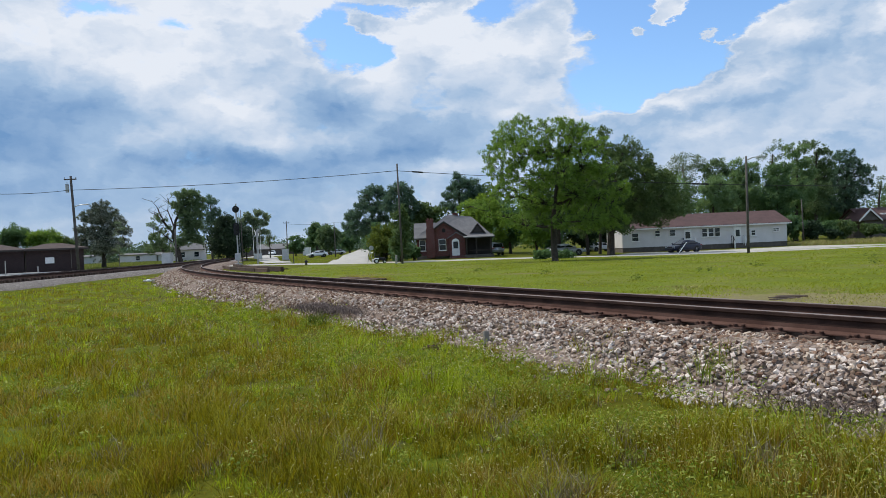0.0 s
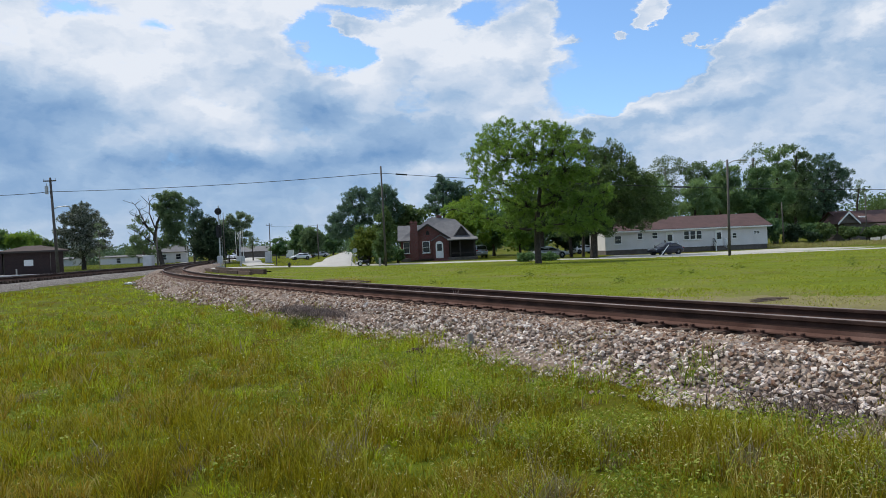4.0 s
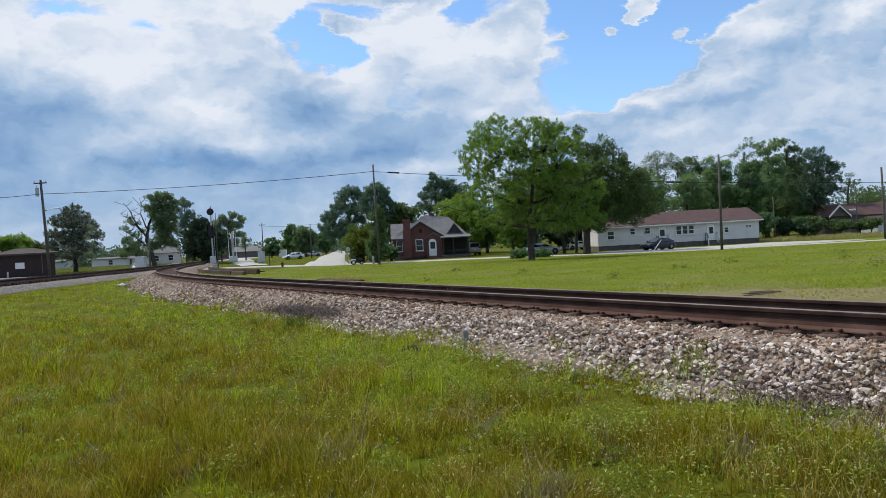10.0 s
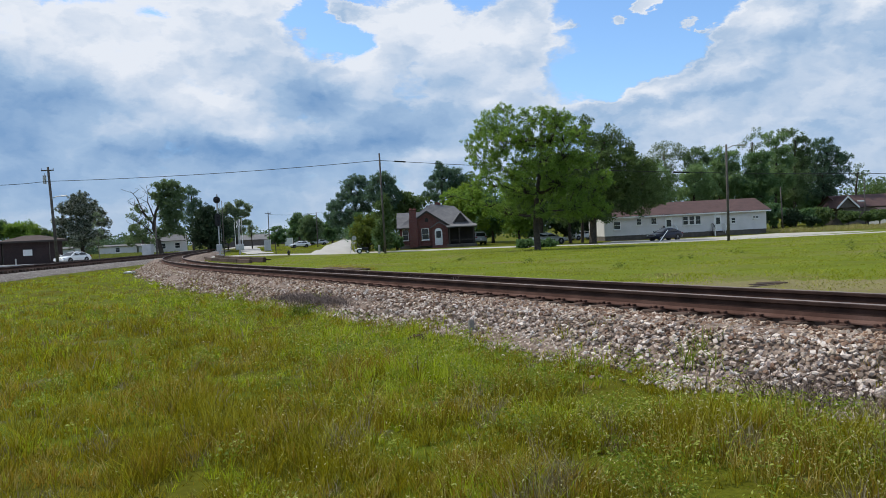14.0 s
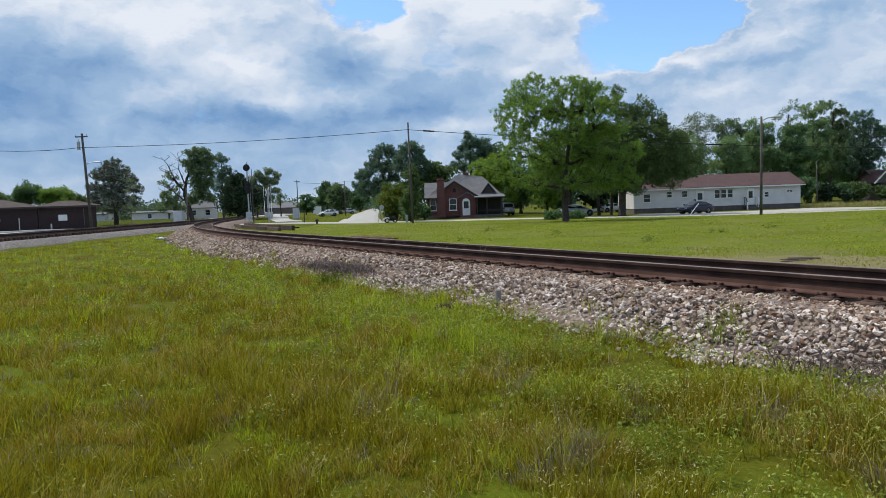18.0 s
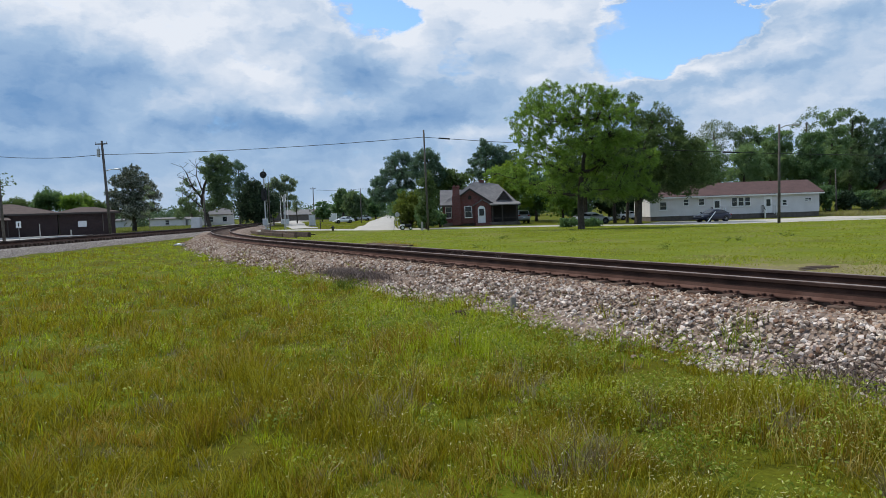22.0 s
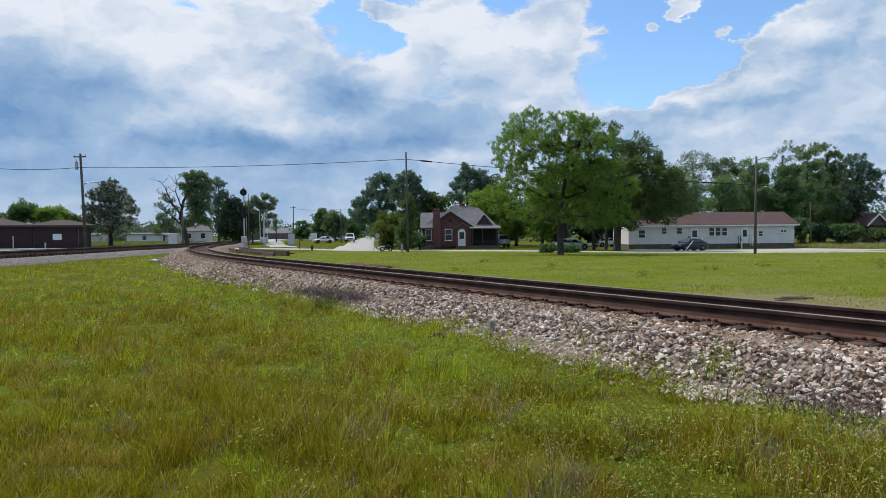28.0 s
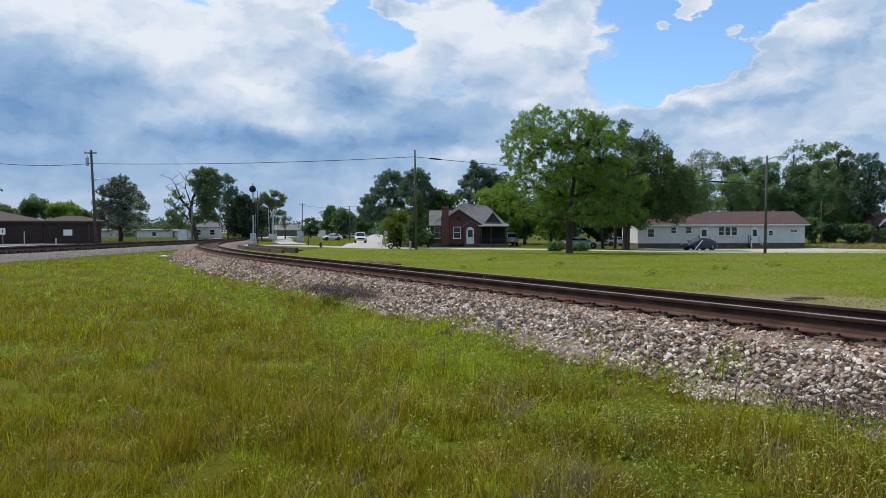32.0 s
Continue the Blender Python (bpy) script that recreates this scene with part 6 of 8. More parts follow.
def car(name, m, label, paint_mat, L=4.75, W=1.80, kind="sedan", group="", rim_mat=None):
    """A car along +x with its wheels on z = 0."""
    root = thing(name, m, label, "pickup truck" if kind == "pickup" else "car", group)
    h = W / 2
    if kind == "sedan":
        belt = [(-0.5, 0.60, 0.88), (-0.46, 0.76, 0.96), (-0.40, 0.86, 1.0), (-0.18, 0.87, 1.0), (0.05, 0.86, 1.0), (0.22, 0.84, 1.0), (0.38, 0.75, 0.97), (0.46, 0.66, 0.92), (0.5, 0.52, 0.80)]
        cab = [(-0.43, 0.86, 0.84), (-0.25, 1.27, 0.66), (-0.06, 1.35, 0.69), (0.05, 1.32, 0.68), (0.25, 0.84, 0.84)]
        low, r, ax = 0.22, 0.325, (0.295, -0.285)
    elif kind == "suv":
        belt = [(-0.5, 0.85, 0.92), (-0.47, 1.0, 0.98), (-0.3, 1.05, 1.0), (0.05, 1.04, 1.0), (0.2, 1.02, 1.0), (0.40, 0.92, 0.98), (0.47, 0.82, 0.94), (0.5, 0.62, 0.85)]
        cab = [(-0.485, 1.02, 0.88), (-0.45, 1.62, 0.74), (-0.1, 1.74, 0.76), (0.05, 1.70, 0.75), (0.21, 1.03, 0.86)]
        low, r, ax = 0.30, 0.36, (0.30, -0.28)
    else:
        belt = [(-0.5, 0.95, 0.96), (-0.49, 1.10, 0.98), (-0.3, 1.10, 1.0), (-0.08, 1.12, 1.0), (0.05, 1.12, 1.0), (0.2, 1.10, 1.0), (0.42, 1.05, 0.98), (0.48, 0.95, 0.96), (0.5, 0.75, 0.90)]
        cab = [(-0.12, 1.12, 0.92), (-0.10, 1.72, 0.78), (0.0, 1.85, 0.80), (0.10, 1.82, 0.79), (0.21, 1.10, 0.88)]
        low, r, ax = 0.42, 0.40, (0.325, -0.30)
    secs = []
    for fx, z, fw in belt:
        w = h * fw
        b = low + (0.10 if abs(fx) > 0.45 else 0.0)
        secs.append([(fx * L, -w * 0.90, b), (fx * L, -w, b + 0.14), (fx * L, -w, min(z - 0.14, b + 0.42)), (fx * L, -w * 0.965, z - 0.05), (fx * L, -w * 0.86, z), (fx * L, 0, z + 0.03), (fx * L, w * 0.86, z), (fx * L, w * 0.965, z - 0.05), (fx * L, w, min(z - 0.14, b + 0.42)), (fx * L, w, b + 0.14), (fx * L, w * 0.90, b)])
    body = part("body", loft(secs), paint_mat, root, smooth=True)
    secs = []
    for k, (fx, z, fw) in enumerate(cab):
        w = h * fw
        base = 0.86 if kind == "sedan" else 1.0
        secs.append([(fx * L, -h * 0.90, base), (fx * L, -h * 0.90 + 0.02, base + 0.04), (fx * L, -w, z - 0.04), (fx * L, -w * 0.8, z), (fx * L, w * 0.8, z), (fx * L, w, z - 0.04), (fx * L, h * 0.90 - 0.02, base + 0.04), (fx * L, h * 0.90, base)])
    part("cabin", loft(secs), paint_mat, root)
    # panes, a little proud of the cabin's sides
    a, b, c, d, e = [(fx * L, z, h * fw) for fx, z, fw in cab]
    base = 0.93 if kind == "sedan" else 1.08 if kind == "suv" else 1.16

    def pane(p, q, t0, t1, nm, grow=0.012):
        x0, z0, w0 = [p[i] + (q[i] - p[i]) * t0 for i in range(3)]
        x1, z1, w1 = [p[i] + (q[i] - p[i]) * t1 for i in range(3)]
        v = [(x0, -w0 * 0.86, z0), (x0, w0 * 0.86, z0), (x1, w1 * 0.86, z1), (x1, -w1 * 0.86, z1)]
        n = (Vector(v[1]) - Vector(v[0])).cross(Vector(v[3]) - Vector(v[0])).normalized()
        if n.z < 0:
            n = -n
        part(nm, Shape().sheet([Vector(q2) + n * 0.004 for q2 in v], grow, n), CAR_GLASS, root)

    pane(e, d, 0.10, 0.90, "windscreen")
    pane(a, b, 0.12, 0.88, "rear_window")
    for s in (-1, 1):
        top = b[1] * 0.5 + c[1] * 0.5 - 0.10
        wt, wb = (b[2] + c[2]) / 2 + 0.012, h * 0.90 + 0.006
        fa = a[0] + (b[0] - a[0]) * 0.45
        spans = ((fa, b[0] + 0.05, -0.06 * L, -0.06 * L), (-0.04 * L, -0.04 * L, d[0] - 0.02, e[0] - 0.28)) if kind != "pickup" else ((a[0] + 0.10, b[0] + 0.12, d[0] - 0.02, e[0] - 0.25),)
        for x0, xt0, xt1, x1 in spans:
            part("side_window", Shape().sheet([(x0, s * wb, base), (x1, s * wb, base), (xt1, s * wt, top), (xt0, s * wt, top)], 0.01, (0, s, 0)), CAR_GLASS, root)
        part("mirror", Shape().box((e[0] - 0.22, s * (h + 0.08), base + 0.08), (0.12, 0.18, 0.12), 0.03), paint_mat, root)
        part("headlight", Shape().box((0.475 * L, s * h * 0.70, belt[-1][1] + 0.10), (0.14, 0.30, 0.13), 0.03), LAMP_CLEAR, root)
        part("tail_light", Shape().box((-0.49 * L, s * h * 0.72, belt[0][1] + 0.12), (0.10, 0.28, 0.14), 0.02), LAMP_RED, root)
        part("sill", Shape().box((0, s * (h - 0.03), low + 0.06), (0.42 * L, 0.05, 0.10), 0.02), DARK_TRIM, root)
        for fx in ax:
            arch = Shape().tube([(fx * L, s * (h - 0.26), r), (fx * L, s * (h + 0.004), r)], r * 1.13, 18)
            part("wheel_arch", arch, BLACK, root)
            wheel(root, fx * L, s * (h - 0.085), r, 0.20, rim_mat or RIM)
    part("grille", Shape().box((0.5 * L - 0.02, 0, belt[-1][1] + (0.03 if kind != "pickup" else 0.02)), (0.10 if kind == "pickup" else 0.06, W * (0.5 if kind != "pickup" else 0.62), 0.18 if kind != "pickup" else 0.30), 0.02), BLACK, root)
    part("bumper", Shape().box((0.495 * L, 0, low + 0.22), (0.16, W * 0.86, 0.20), 0.05), paint_mat if kind != "pickup" else RIM, root)
    part("bumper", Shape().box((-0.495 * L, 0, low + 0.24), (0.14, W * 0.86, 0.20), 0.05), paint_mat if kind != "pickup" else RIM, root)
    part("number_plate", Shape().box((-0.5 * L - 0.03, 0, low + 0.42), (0.02, 0.30, 0.15), 0.004), WHITE, root)
    if kind == "pickup":
        part("bed_liner", Shape().box((-0.31 * L, 0, 1.12), (0.34 * L, W * 0.82, 0.06)), BLACK, root)
        for s in (-1, 1):
            part("bed_side", Shape().box((-0.31 * L, s * h * 0.92, 1.17), (0.37 * L, 0.10, 0.16), 0.02), paint_mat, root)
        part("tailgate", Shape().box((-0.49 * L, 0, 1.12), (0.06, W * 0.86, 0.26), 0.02), paint_mat, root)
    return root


def stand(x, y, turn, lift=0.0):
    return pose(x, y, land_at(x, y) + lift, 0, 0, turn)


passing_car = car("passing_car", stand(-44, 215, -90), "white four-door sedan driving on the side road", CAR_WHITE, 4.4, 1.74)
pickup = car("pickup_truck", stand(-12, 187, 180), "white pickup truck with a chrome front bumper", CAR_WHITE, 5.7, 2.0, "pickup")
car("parked_car", stand(-22.5, 149, 203, 0.02), "white sedan parked on the grass beside the street", CAR_WHITE, 4.2, 1.68)
car("parked_car", stand(28.4, 81.5, 202, 0.06), "dark blue sedan parked on the gravel before the house", CAR_NAVY, 4.0, 1.68)
car("parked_car", stand(15.6, 84, 8), "silver sedan parked behind the shrubs", CAR_SILVER, 4.5)
car("parked_suv", stand(8.9, 99.0, 97, 0.02), "silver sport utility car parked beside the brick cottage", CAR_SILVER, 4.3, 1.75, "suv")
car("parked_car", stand(-22.6, 179, 200), "silver car parked beside the far street", CAR_SILVER)
car("parked_car", stand(-29.0, 212, 195), "pale car parked beside the far street", CAR_WHITE)
car("parked_car", stand(-9.6, 152, 175), "silver car parked behind the bushes", CAR_SILVER)
car("parked_suv", stand(-53.6, 79.2, 26, 0.02), "black car parked before the brown building", CAR_DARK, 4.6, 1.85, "suv")
car("parked_car", stand(25.6, 109, 20), "white car parked behind the oaks", CAR_WHITE)


# ---- poles, wires, signals ----
def utility_pole(x, y, h, lean_x, lean_y, label, r=0.15, arm=None, can=None, lamp=None):
    g = land_at(x, y)
    root = thing("utility_pole", pose(x, y, g), label, "utility pole")
    p = Shape().tube([(0, 0, -0.4), (lean_x * 0.5, lean_y * 0.5, h * 0.5), (lean_x, lean_y, h)], [r, r * 0.85, r * 0.68], 10)
    part("post", p, POLE, root, smooth=True)
    if arm:
        a = part("crossarm", Shape().box((lean_x, lean_y - 0.12, h - arm), (1.3, 0.10, 0.12), 0.01), POLE, root)
        for s in (-0.58, 0.58):
            part("insulator", Shape().tube([(lean_x + s, lean_y - 0.12, h - arm + 0.06), (lean_x + s, lean_y - 0.12, h - arm + 0.24)], [0.05, 0.035], 8), METAL, a)
    if can:
        t = part("transformer", Shape().tube([(lean_x - 0.36, lean_y - 0.1, h - can - 0.45), (lean_x - 0.36, lean_y - 0.1, h - can + 0.40)], 0.17, 12), METAL, root, "grey transformer can")
        part("bushing", Shape().tube([(lean_x - 0.36, lean_y - 0.1, h - can + 0.40), (lean_x - 0.36, lean_y - 0.1, h - can + 0.65)], 0.04, 6), METAL, t)
    if lamp:
        z, length = lamp
        f = z / h
        o = (lean_x * f, lean_y * f - 0.05, z)
        l = part("lamp_arm", Shape().tube([o, (o[0] + length * 0.4, o[1], z + 0.22), (o[0] + length * 0.85, o[1], z + 0.28)], 0.045, 6), METAL, root)
        part("lamp_head", Shape().box((o[0] + length, o[1], z + 0.26), (0.62, 0.24, 0.13), 0.04), METAL, l)
    return root


utility_pole(-36.75, 78, 10.3, -0.42, 0, "weathered wooden utility pole with transformer and street lamp, leaning", 0.17, 0.35, 1.25, (7.0, 1.35))
utility_pole(-47.05, 76, 9.5, -0.25, 0, "weathered wooden utility pole before the brown building", 0.16)
utility_pole(-2.67, 74, 10.05, -0.12, 0, "tall plain wooden utility pole beside the road", 0.115)
utility_pole(26.7, 61, 8.1, 0.12, 0, "dark wooden pole with a short lamp arm", 0.12, lamp=(7.75, 1.3))
utility_pole(51.5, 100, 6.1, -0.15, 0, "pale bare wooden post behind the orchard", 0.09)
utility_pole(69.6, 110, 7.4, 0.0, 0, "thin wooden pole near the far house", 0.09)
utility_pole(-33.2, 97.5, 5.0, 0.0, 0, "dark wooden pole beside the railway cabinet", 0.12)
utility_pole(47.1, 70, 7.1, -0.1, 0, "dark wooden utility pole beside the cross road", 0.13)
utility_pole(-19.0, 150, 7.0, 0.0, 0, "thin wooden pole beside the street", 0.11)
utility_pole(-31.5, 165, 8.0, 0.0, 0, "far wooden utility pole", 0.12, 0.4)
utility_pole(-26.4, 190, 8.2, 0.0, 0, "far wooden utility pole", 0.12, 0.4)


def cable(points, sag, r, label, name="overhead_wire", lump=None, more=None):
    s = Shape()
    for a, b in zip(points, points[1:]):
        a, b = Vector(a), Vector(b)
        pts = []
        for t in np.linspace(0, 1, 15):
            p = a.lerp(b, t)
            p.z -= sag * 4 * t * (1 - t)
            pts.append(p)
        s.tube(pts, r, 5)
    ob = part(name, s, WIRE)
    tagged(ob, label, "wire")
    for case in (lump, more):
        if case:
            part("splice_case", Shape().tube(case, 0.075, 8), BLACK, ob)
    return ob


cable([(-47.5, 75.8, 8.95), (-37.3, 77.8, 8.9), (-2.75, 73.8, 9.1)], 0.28, 0.028, "sagging black overhead cable between wooden poles")
cable([(-2.75, 73.8, 9.08), (47.0, 69.9, 5.15), (92, 66, 6.4)], 0.42, 0.026, "sagging black overhead cable over the lawns", lump=[(-1.30, 73.69, 8.92), (-0.20, 73.6, 8.80)], more=[(26.0, 71.55, 6.39), (27.6, 71.42, 6.28)])
cable([(-47.5, 75.8, 8.95), (-60, 74, 9.0)], 0.1, 0.026, "black overhead cable leading away from the pole")
cable([(-31.5, 165, 7.5), (-18.95, 150, 6.8), (-6, 135, 6.6)], 0.25, 0.022, "thin black cable over the street")


def block_signal():
    """A railway block signal: a mast with a round head above an oblong one, ladder and case."""
    x, y = -20.6, 80.0
    g = land_at(x, y)
    root = thing("railway_signal", pose(x, y, g), "railway signal mast with a round black head over an oblong one", "railway signal")
    part("base", Shape().box((0, 0, 0.2), (0.7, 0.7, 0.5), 0.03), CONCRETE, root)
    part("mast", Shape().tube([(0, 0, 0.3), (0, 0, 6.9)], 0.07, 10), METAL, root)
    h1 = part("signal_head", Shape().tube([(0, -0.16, 6.28), (0, -0.21, 6.28)], 0.37, 24), BLACK, root, "round black target")
    part("lens", Shape().tube([(0, -0.21, 6.28), (0, -0.25, 6.28)], 0.10, 14), GLASS, h1)
    part("hood", Shape().tube([(0, -0.21, 6.34), (0, -0.50, 6.32)], [0.15, 0.13], 12), BLACK, h1)
    out = [(0.31 * math.cos(a), 4.15 + 0.38 * (1 if math.sin(a) >= 0 else -1) + 0.31 * math.sin(a)) for a in np.linspace(0, 2 * math.pi, 20, endpoint=False)]
    h2 = part("signal_head", Shape().prism(out, 1, -0.22, -0.16), BLACK, root, "oblong black backing")
    for dz in (-0.38, 0.0, 0.38):
        part("hood", Shape().tube([(0, -0.22, 4.18 + dz), (0, -0.46, 4.16 + dz)], [0.12, 0.11], 12), BLACK, h2)
    lad = Shape()
    for s in (-0.16, 0.16):
        lad.tube([(s, 0.45, 0.2), (s, 0.22, 6.3)], 0.018, 5)
    for k in range(18):
        t = k / 18
        lad.tube([(-0.16, 0.45 - 0.23 * t, 0.35 + 6 * t), (0.16, 0.45 - 0.23 * t, 0.35 + 6 * t)], 0.012, 4)
    part("ladder", lad, METAL, root)
    part("case", Shape().box((0.02, -0.22, 1.15), (0.55, 0.32, 0.75), 0.02), ALUMINIUM, root, "silver relay case")


def crossing_signal(x, y, turn, h, label):
    g = land_at(x, y)
    root = thing("crossing_signal", pose(x, y, g, 0, 0, turn), label, "crossing signal", "signals at the level crossing")
    part("mast", Shape().tube([(0, 0, -0.2), (0, 0, h)], 0.06, 8), METAL, root)
    cb = Shape()
    for s in (-1, 1):
        cb.box((0, -0.1, h - 0.5), (1.2, 0.02, 0.2), 0.004, Euler((0, s * radians(45), 0)).to_matrix())
    part("crossbuck", cb, WHITE, root)
    for s in (-0.42, 0.42):
        l = part("lamp", Shape().tube([(s, -0.08, h - 1.5), (s, -0.12, h - 1.5)], 0.24, 16), BLACK, root)
        part("lens", Shape().tube([(s, -0.12, h - 1.5), (s, -0.15, h - 1.5)], 0.13, 12), LAMP_RED, l)
    part("gate_box", Shape().box((0, -0.2, 1.0), (0.4, 0.5, 0.7), 0.03), ALUMINIUM, root)
    part("gate_arm", Shape().tube([(0.3, -0.35, 1.1), (0.4, -0.35, h + 0.2)], [0.045, 0.02], 6), WHITE, root)


def cabinet(x, y, w, d, h, mat, label, turn=0, name="signal_cabinet"):
    root = thing(name, pose(x, y, land_at(x, y), 0, 0, turn), label, "cabinet")
    part("plinth", Shape().box((0, 0, 0.05), (w + 0.2, d + 0.2, 0.3), 0.02), CONCRETE, root)
    part("body", Shape().box((0, 0, 0.2 + h / 2), (w, d, h), 0.02), mat, root)
    part("lid", Shape().box((0, 0, 0.2 + h + 0.03), (w + 0.12, d + 0.12, 0.08), 0.02), mat, root)
    dr = part("door", Shape().box((0, -d / 2 - 0.015, 0.2 + h / 2), (w * 0.86, 0.03, h * 0.88), 0.008), mat, root)
    part("handle", Shape().box((w * 0.32, -d / 2 - 0.05, 0.2 + h / 2), (0.04, 0.04, 0.18), 0.006), METAL, dr)


block_signal()
crossing_signal(-22.1, 96, 108, 4.6, "crossing signal mast with crossbuck, lamps and a raised gate")
crossing_signal(-23.4, 101, 262, 4.6, "crossing signal mast with a raised gate, seen from behind")
utility_pole(-23.9, 95.0, 7.0, 0.0, 0, "thin grey steel pole beside the crossing", 0.06)
cabinet(-34.2, 97, 1.2, 0.9, 1.75, ALUMINIUM, "silver railway signal cabinet with closed doors")
cabinet(-25.2, 130, 1.05, 0.7, 1.75, ALUMINIUM, "narrow grey railway cabinet on the grass")
cabinet(-33.0, 200, 1.9, 1.8, 1.85, WHITE, "white equipment hut on the grass beside the railway")


PAD = material("gravel_pad", [(0.10, 0.085, 0.06), (0.17, 0.15, 0.11), (0.24, 0.22, 0.17)], 3.0, 0.95, 0.8, 18, 0, 0.4, spec=0.1)


OLD_TIE = material("rotten_tie_wood", [(0.036, 0.022, 0.013), (0.070, 0.042, 0.025), (0.11, 0.072, 0.044)], 4, 0.95, 0.8, 25, 0, 0.4, 0.4)
STONE_GREY = material("dull_grey_stone", [(0.16, 0.145, 0.125), (0.25, 0.23, 0.20)], 6, 0.9, 0.4, 40, 0, 0.2)


def small_things():
    # stop sign seen from behind, its post bent
    x, y = -6.4, 82.5
    root = thing("road_sign", pose(x, y, land_at(x, y)), "grey back of a road sign on a leaning post", "road sign")
    part("post", Shape().tube([(-0.5, 0, -0.1), (0.0, 0, 2.0)], 0.035, 6), METAL, root)
    part("panel", Shape().prism([(0.27 * math.cos(a), 1.72 + 0.27 * math.sin(a)) for a in [math.pi / 8 + k * math.pi / 4 for k in range(8)]], 1, -0.05, -0.02), METAL, root)
    part("brace", Shape().tube([(0.1, 0.1, -0.1), (-0.1, 0, 1.3)], 0.03, 6), METAL, root)
    # ride-on mower
    x, y = -5.4, 81
    root = thing("riding_mower", stand(x, y, 8), "black and white ride-on lawn mower beside the road", "mower")
    part("body", Shape().box((0.25, 0, 0.48), (0.75, 0.5, 0.34), 0.08), BLACK, root)
    part("fender", Shape().box((-0.35, 0, 0.52), (0.5, 0.85, 0.12), 0.05), WHITE, root)
    part("seat", Shape().box((-0.32, 0, 0.74), (0.38, 0.42, 0.10), 0.04).box((-0.52, 0, 0.95), (0.10, 0.42, 0.36), 0.04), BLACK, root)
    part("steering_wheel", Shape().tube([(0.0, 0, 0.62), (-0.08, 0, 0.92)], 0.03, 6).tube([(-0.08, 0, 0.92), (-0.09, 0, 0.95)], 0.17, 14), BLACK, root)
    for fx, r in ((-0.38, 0.25), (0.5, 0.18)):
        for s in (-1, 1):
            wheel(root, fx, s * 0.38, r, 0.18, WHITE)
    # marker posts, curb, hydrant
    for x, y, w, h, lab in ((-3.35, 75.5, 0.22, 0.85, "short grey concrete marker post"), (-16.2, 88.5, 0.10, 1.45, "thin dark post beside the road")):
        ob = part("marker_post", Shape().box((0, 0, h / 2 - 0.1), (w, w, h + 0.2), 0.02), CONCRETE if w > 0.2 else DARK_TRIM)
        ob.matrix_world = stand(x, y, 5)
        tagged(ob, lab, "post")
    ob = part("fire_hydrant", Shape().tube([(0, 0, -0.05), (0, 0, 0.45), (0, 0, 0.58)], [0.13, 0.12, 0.05], 10).tube([(-0.2, 0, 0.36), (0.2, 0, 0.36)], 0.06, 8), DARK_TRIM)
    ob.matrix_world = stand(-14.0, 84.2, 0)
    tagged(ob, "small dark fire hydrant beside the road", "hydrant")
    ob = part("kerb", Shape().box((0, 0, 0.10), (0.35, 7.0, 0.28), 0.03), CONCRETE)
    ob.matrix_world = stand(-6.9, 92, 5.5)
    tagged(ob, "pale worn concrete kerb beside the street", "kerb", kind="structure")
    # leaning white pole before the blue car
    ob = part("leaning_pole", Shape().tube([(0, 0, -0.1), (1.05, 0.2, 1.15)], 0.045, 8), WHITE)
    ob.matrix_world = stand(24.6, 72.5, 0)
    tagged(ob, "white pole leaning out of the ground", "pole")
    # street furniture before the brown building
    root = thing("road_sign", stand(-47.6, 79.6, 20), "white speed sign on a thin post", "road sign")
    part("post", Shape().tube([(0, 0, -0.1), (0, 0, 2.0)], 0.03, 6), METAL, root)
    pn = part("panel", Shape().box((0, -0.04, 1.72), (0.5, 0.02, 0.7), 0.008), WHITE, root)
    part("figure", Shape().box((0, -0.055, 1.72), (0.10, 0.012, 0.42)), BLACK, pn)
    for x, y, h in ((-45.8, 80.5, 1.7), (-49.6, 78.4, 0.8), (-50.4, 78.0, 0.8), (-46.9, 89.2, 0.9)):
        ob = part("bollard", Shape().tube([(0, 0, -0.1), (0, 0, h)], 0.055 if h > 1 else 0.09, 8), CONCRETE)
        ob.matrix_world = stand(x, y, 0)
        tagged(ob, "pale bollard before the brown building" if h < 1 else "thin grey post before the brown building", "bollard", "bollards by the brown building")
    # old ties and boards in the grass
    def old_ties(m, rows, label, name="timber_pile"):
        root = thing(name, m, label, "timber")
        for x, y, z, L, turn in rows:
            t = part("old_tie", Shape().box((0, 0, 0), (L, 0.23, 0.15), 0.03), OLD_TIE, root)
            t.matrix_local = pose(x, y, z, 0, 0, turn)
    d = math.degrees(math.atan2(39.9 - 35.2, -4.4 + 2.1))
    old_ties(stand(-3.3, 37.6, d), [(-1.35, 0, 0.02, 2.6, 1), (1.35, 0.05, 0.0, 2.6, -2), (-1.2, 0.3, 0.02, 2.6, 2), (1.3, 0.34, 0.01, 2.5, 0)], "low pile of old brown railway ties in the grass")
    old_ties(stand(8.45, 17.2, 12), [(0, 0, -0.05, 1.0, 0), (-0.3, -0.26, -0.06, 0.8, 7), (0.2, 0.22, -0.05, 0.6, -14)], "two weathered boards lying in the grass", "boards")
    edge = np.array([(-12.7, 58.6), (-14.5, 62.0), (-16.2, 65.4), (-17.8, 68.8), (-19.3, 72.2), (-20.7, 75.6), (-21.9, 79.0)])
    root = thing("timber_edging", Matrix.Identity(4), "low edging of dark old timbers along the gravel", "edging")
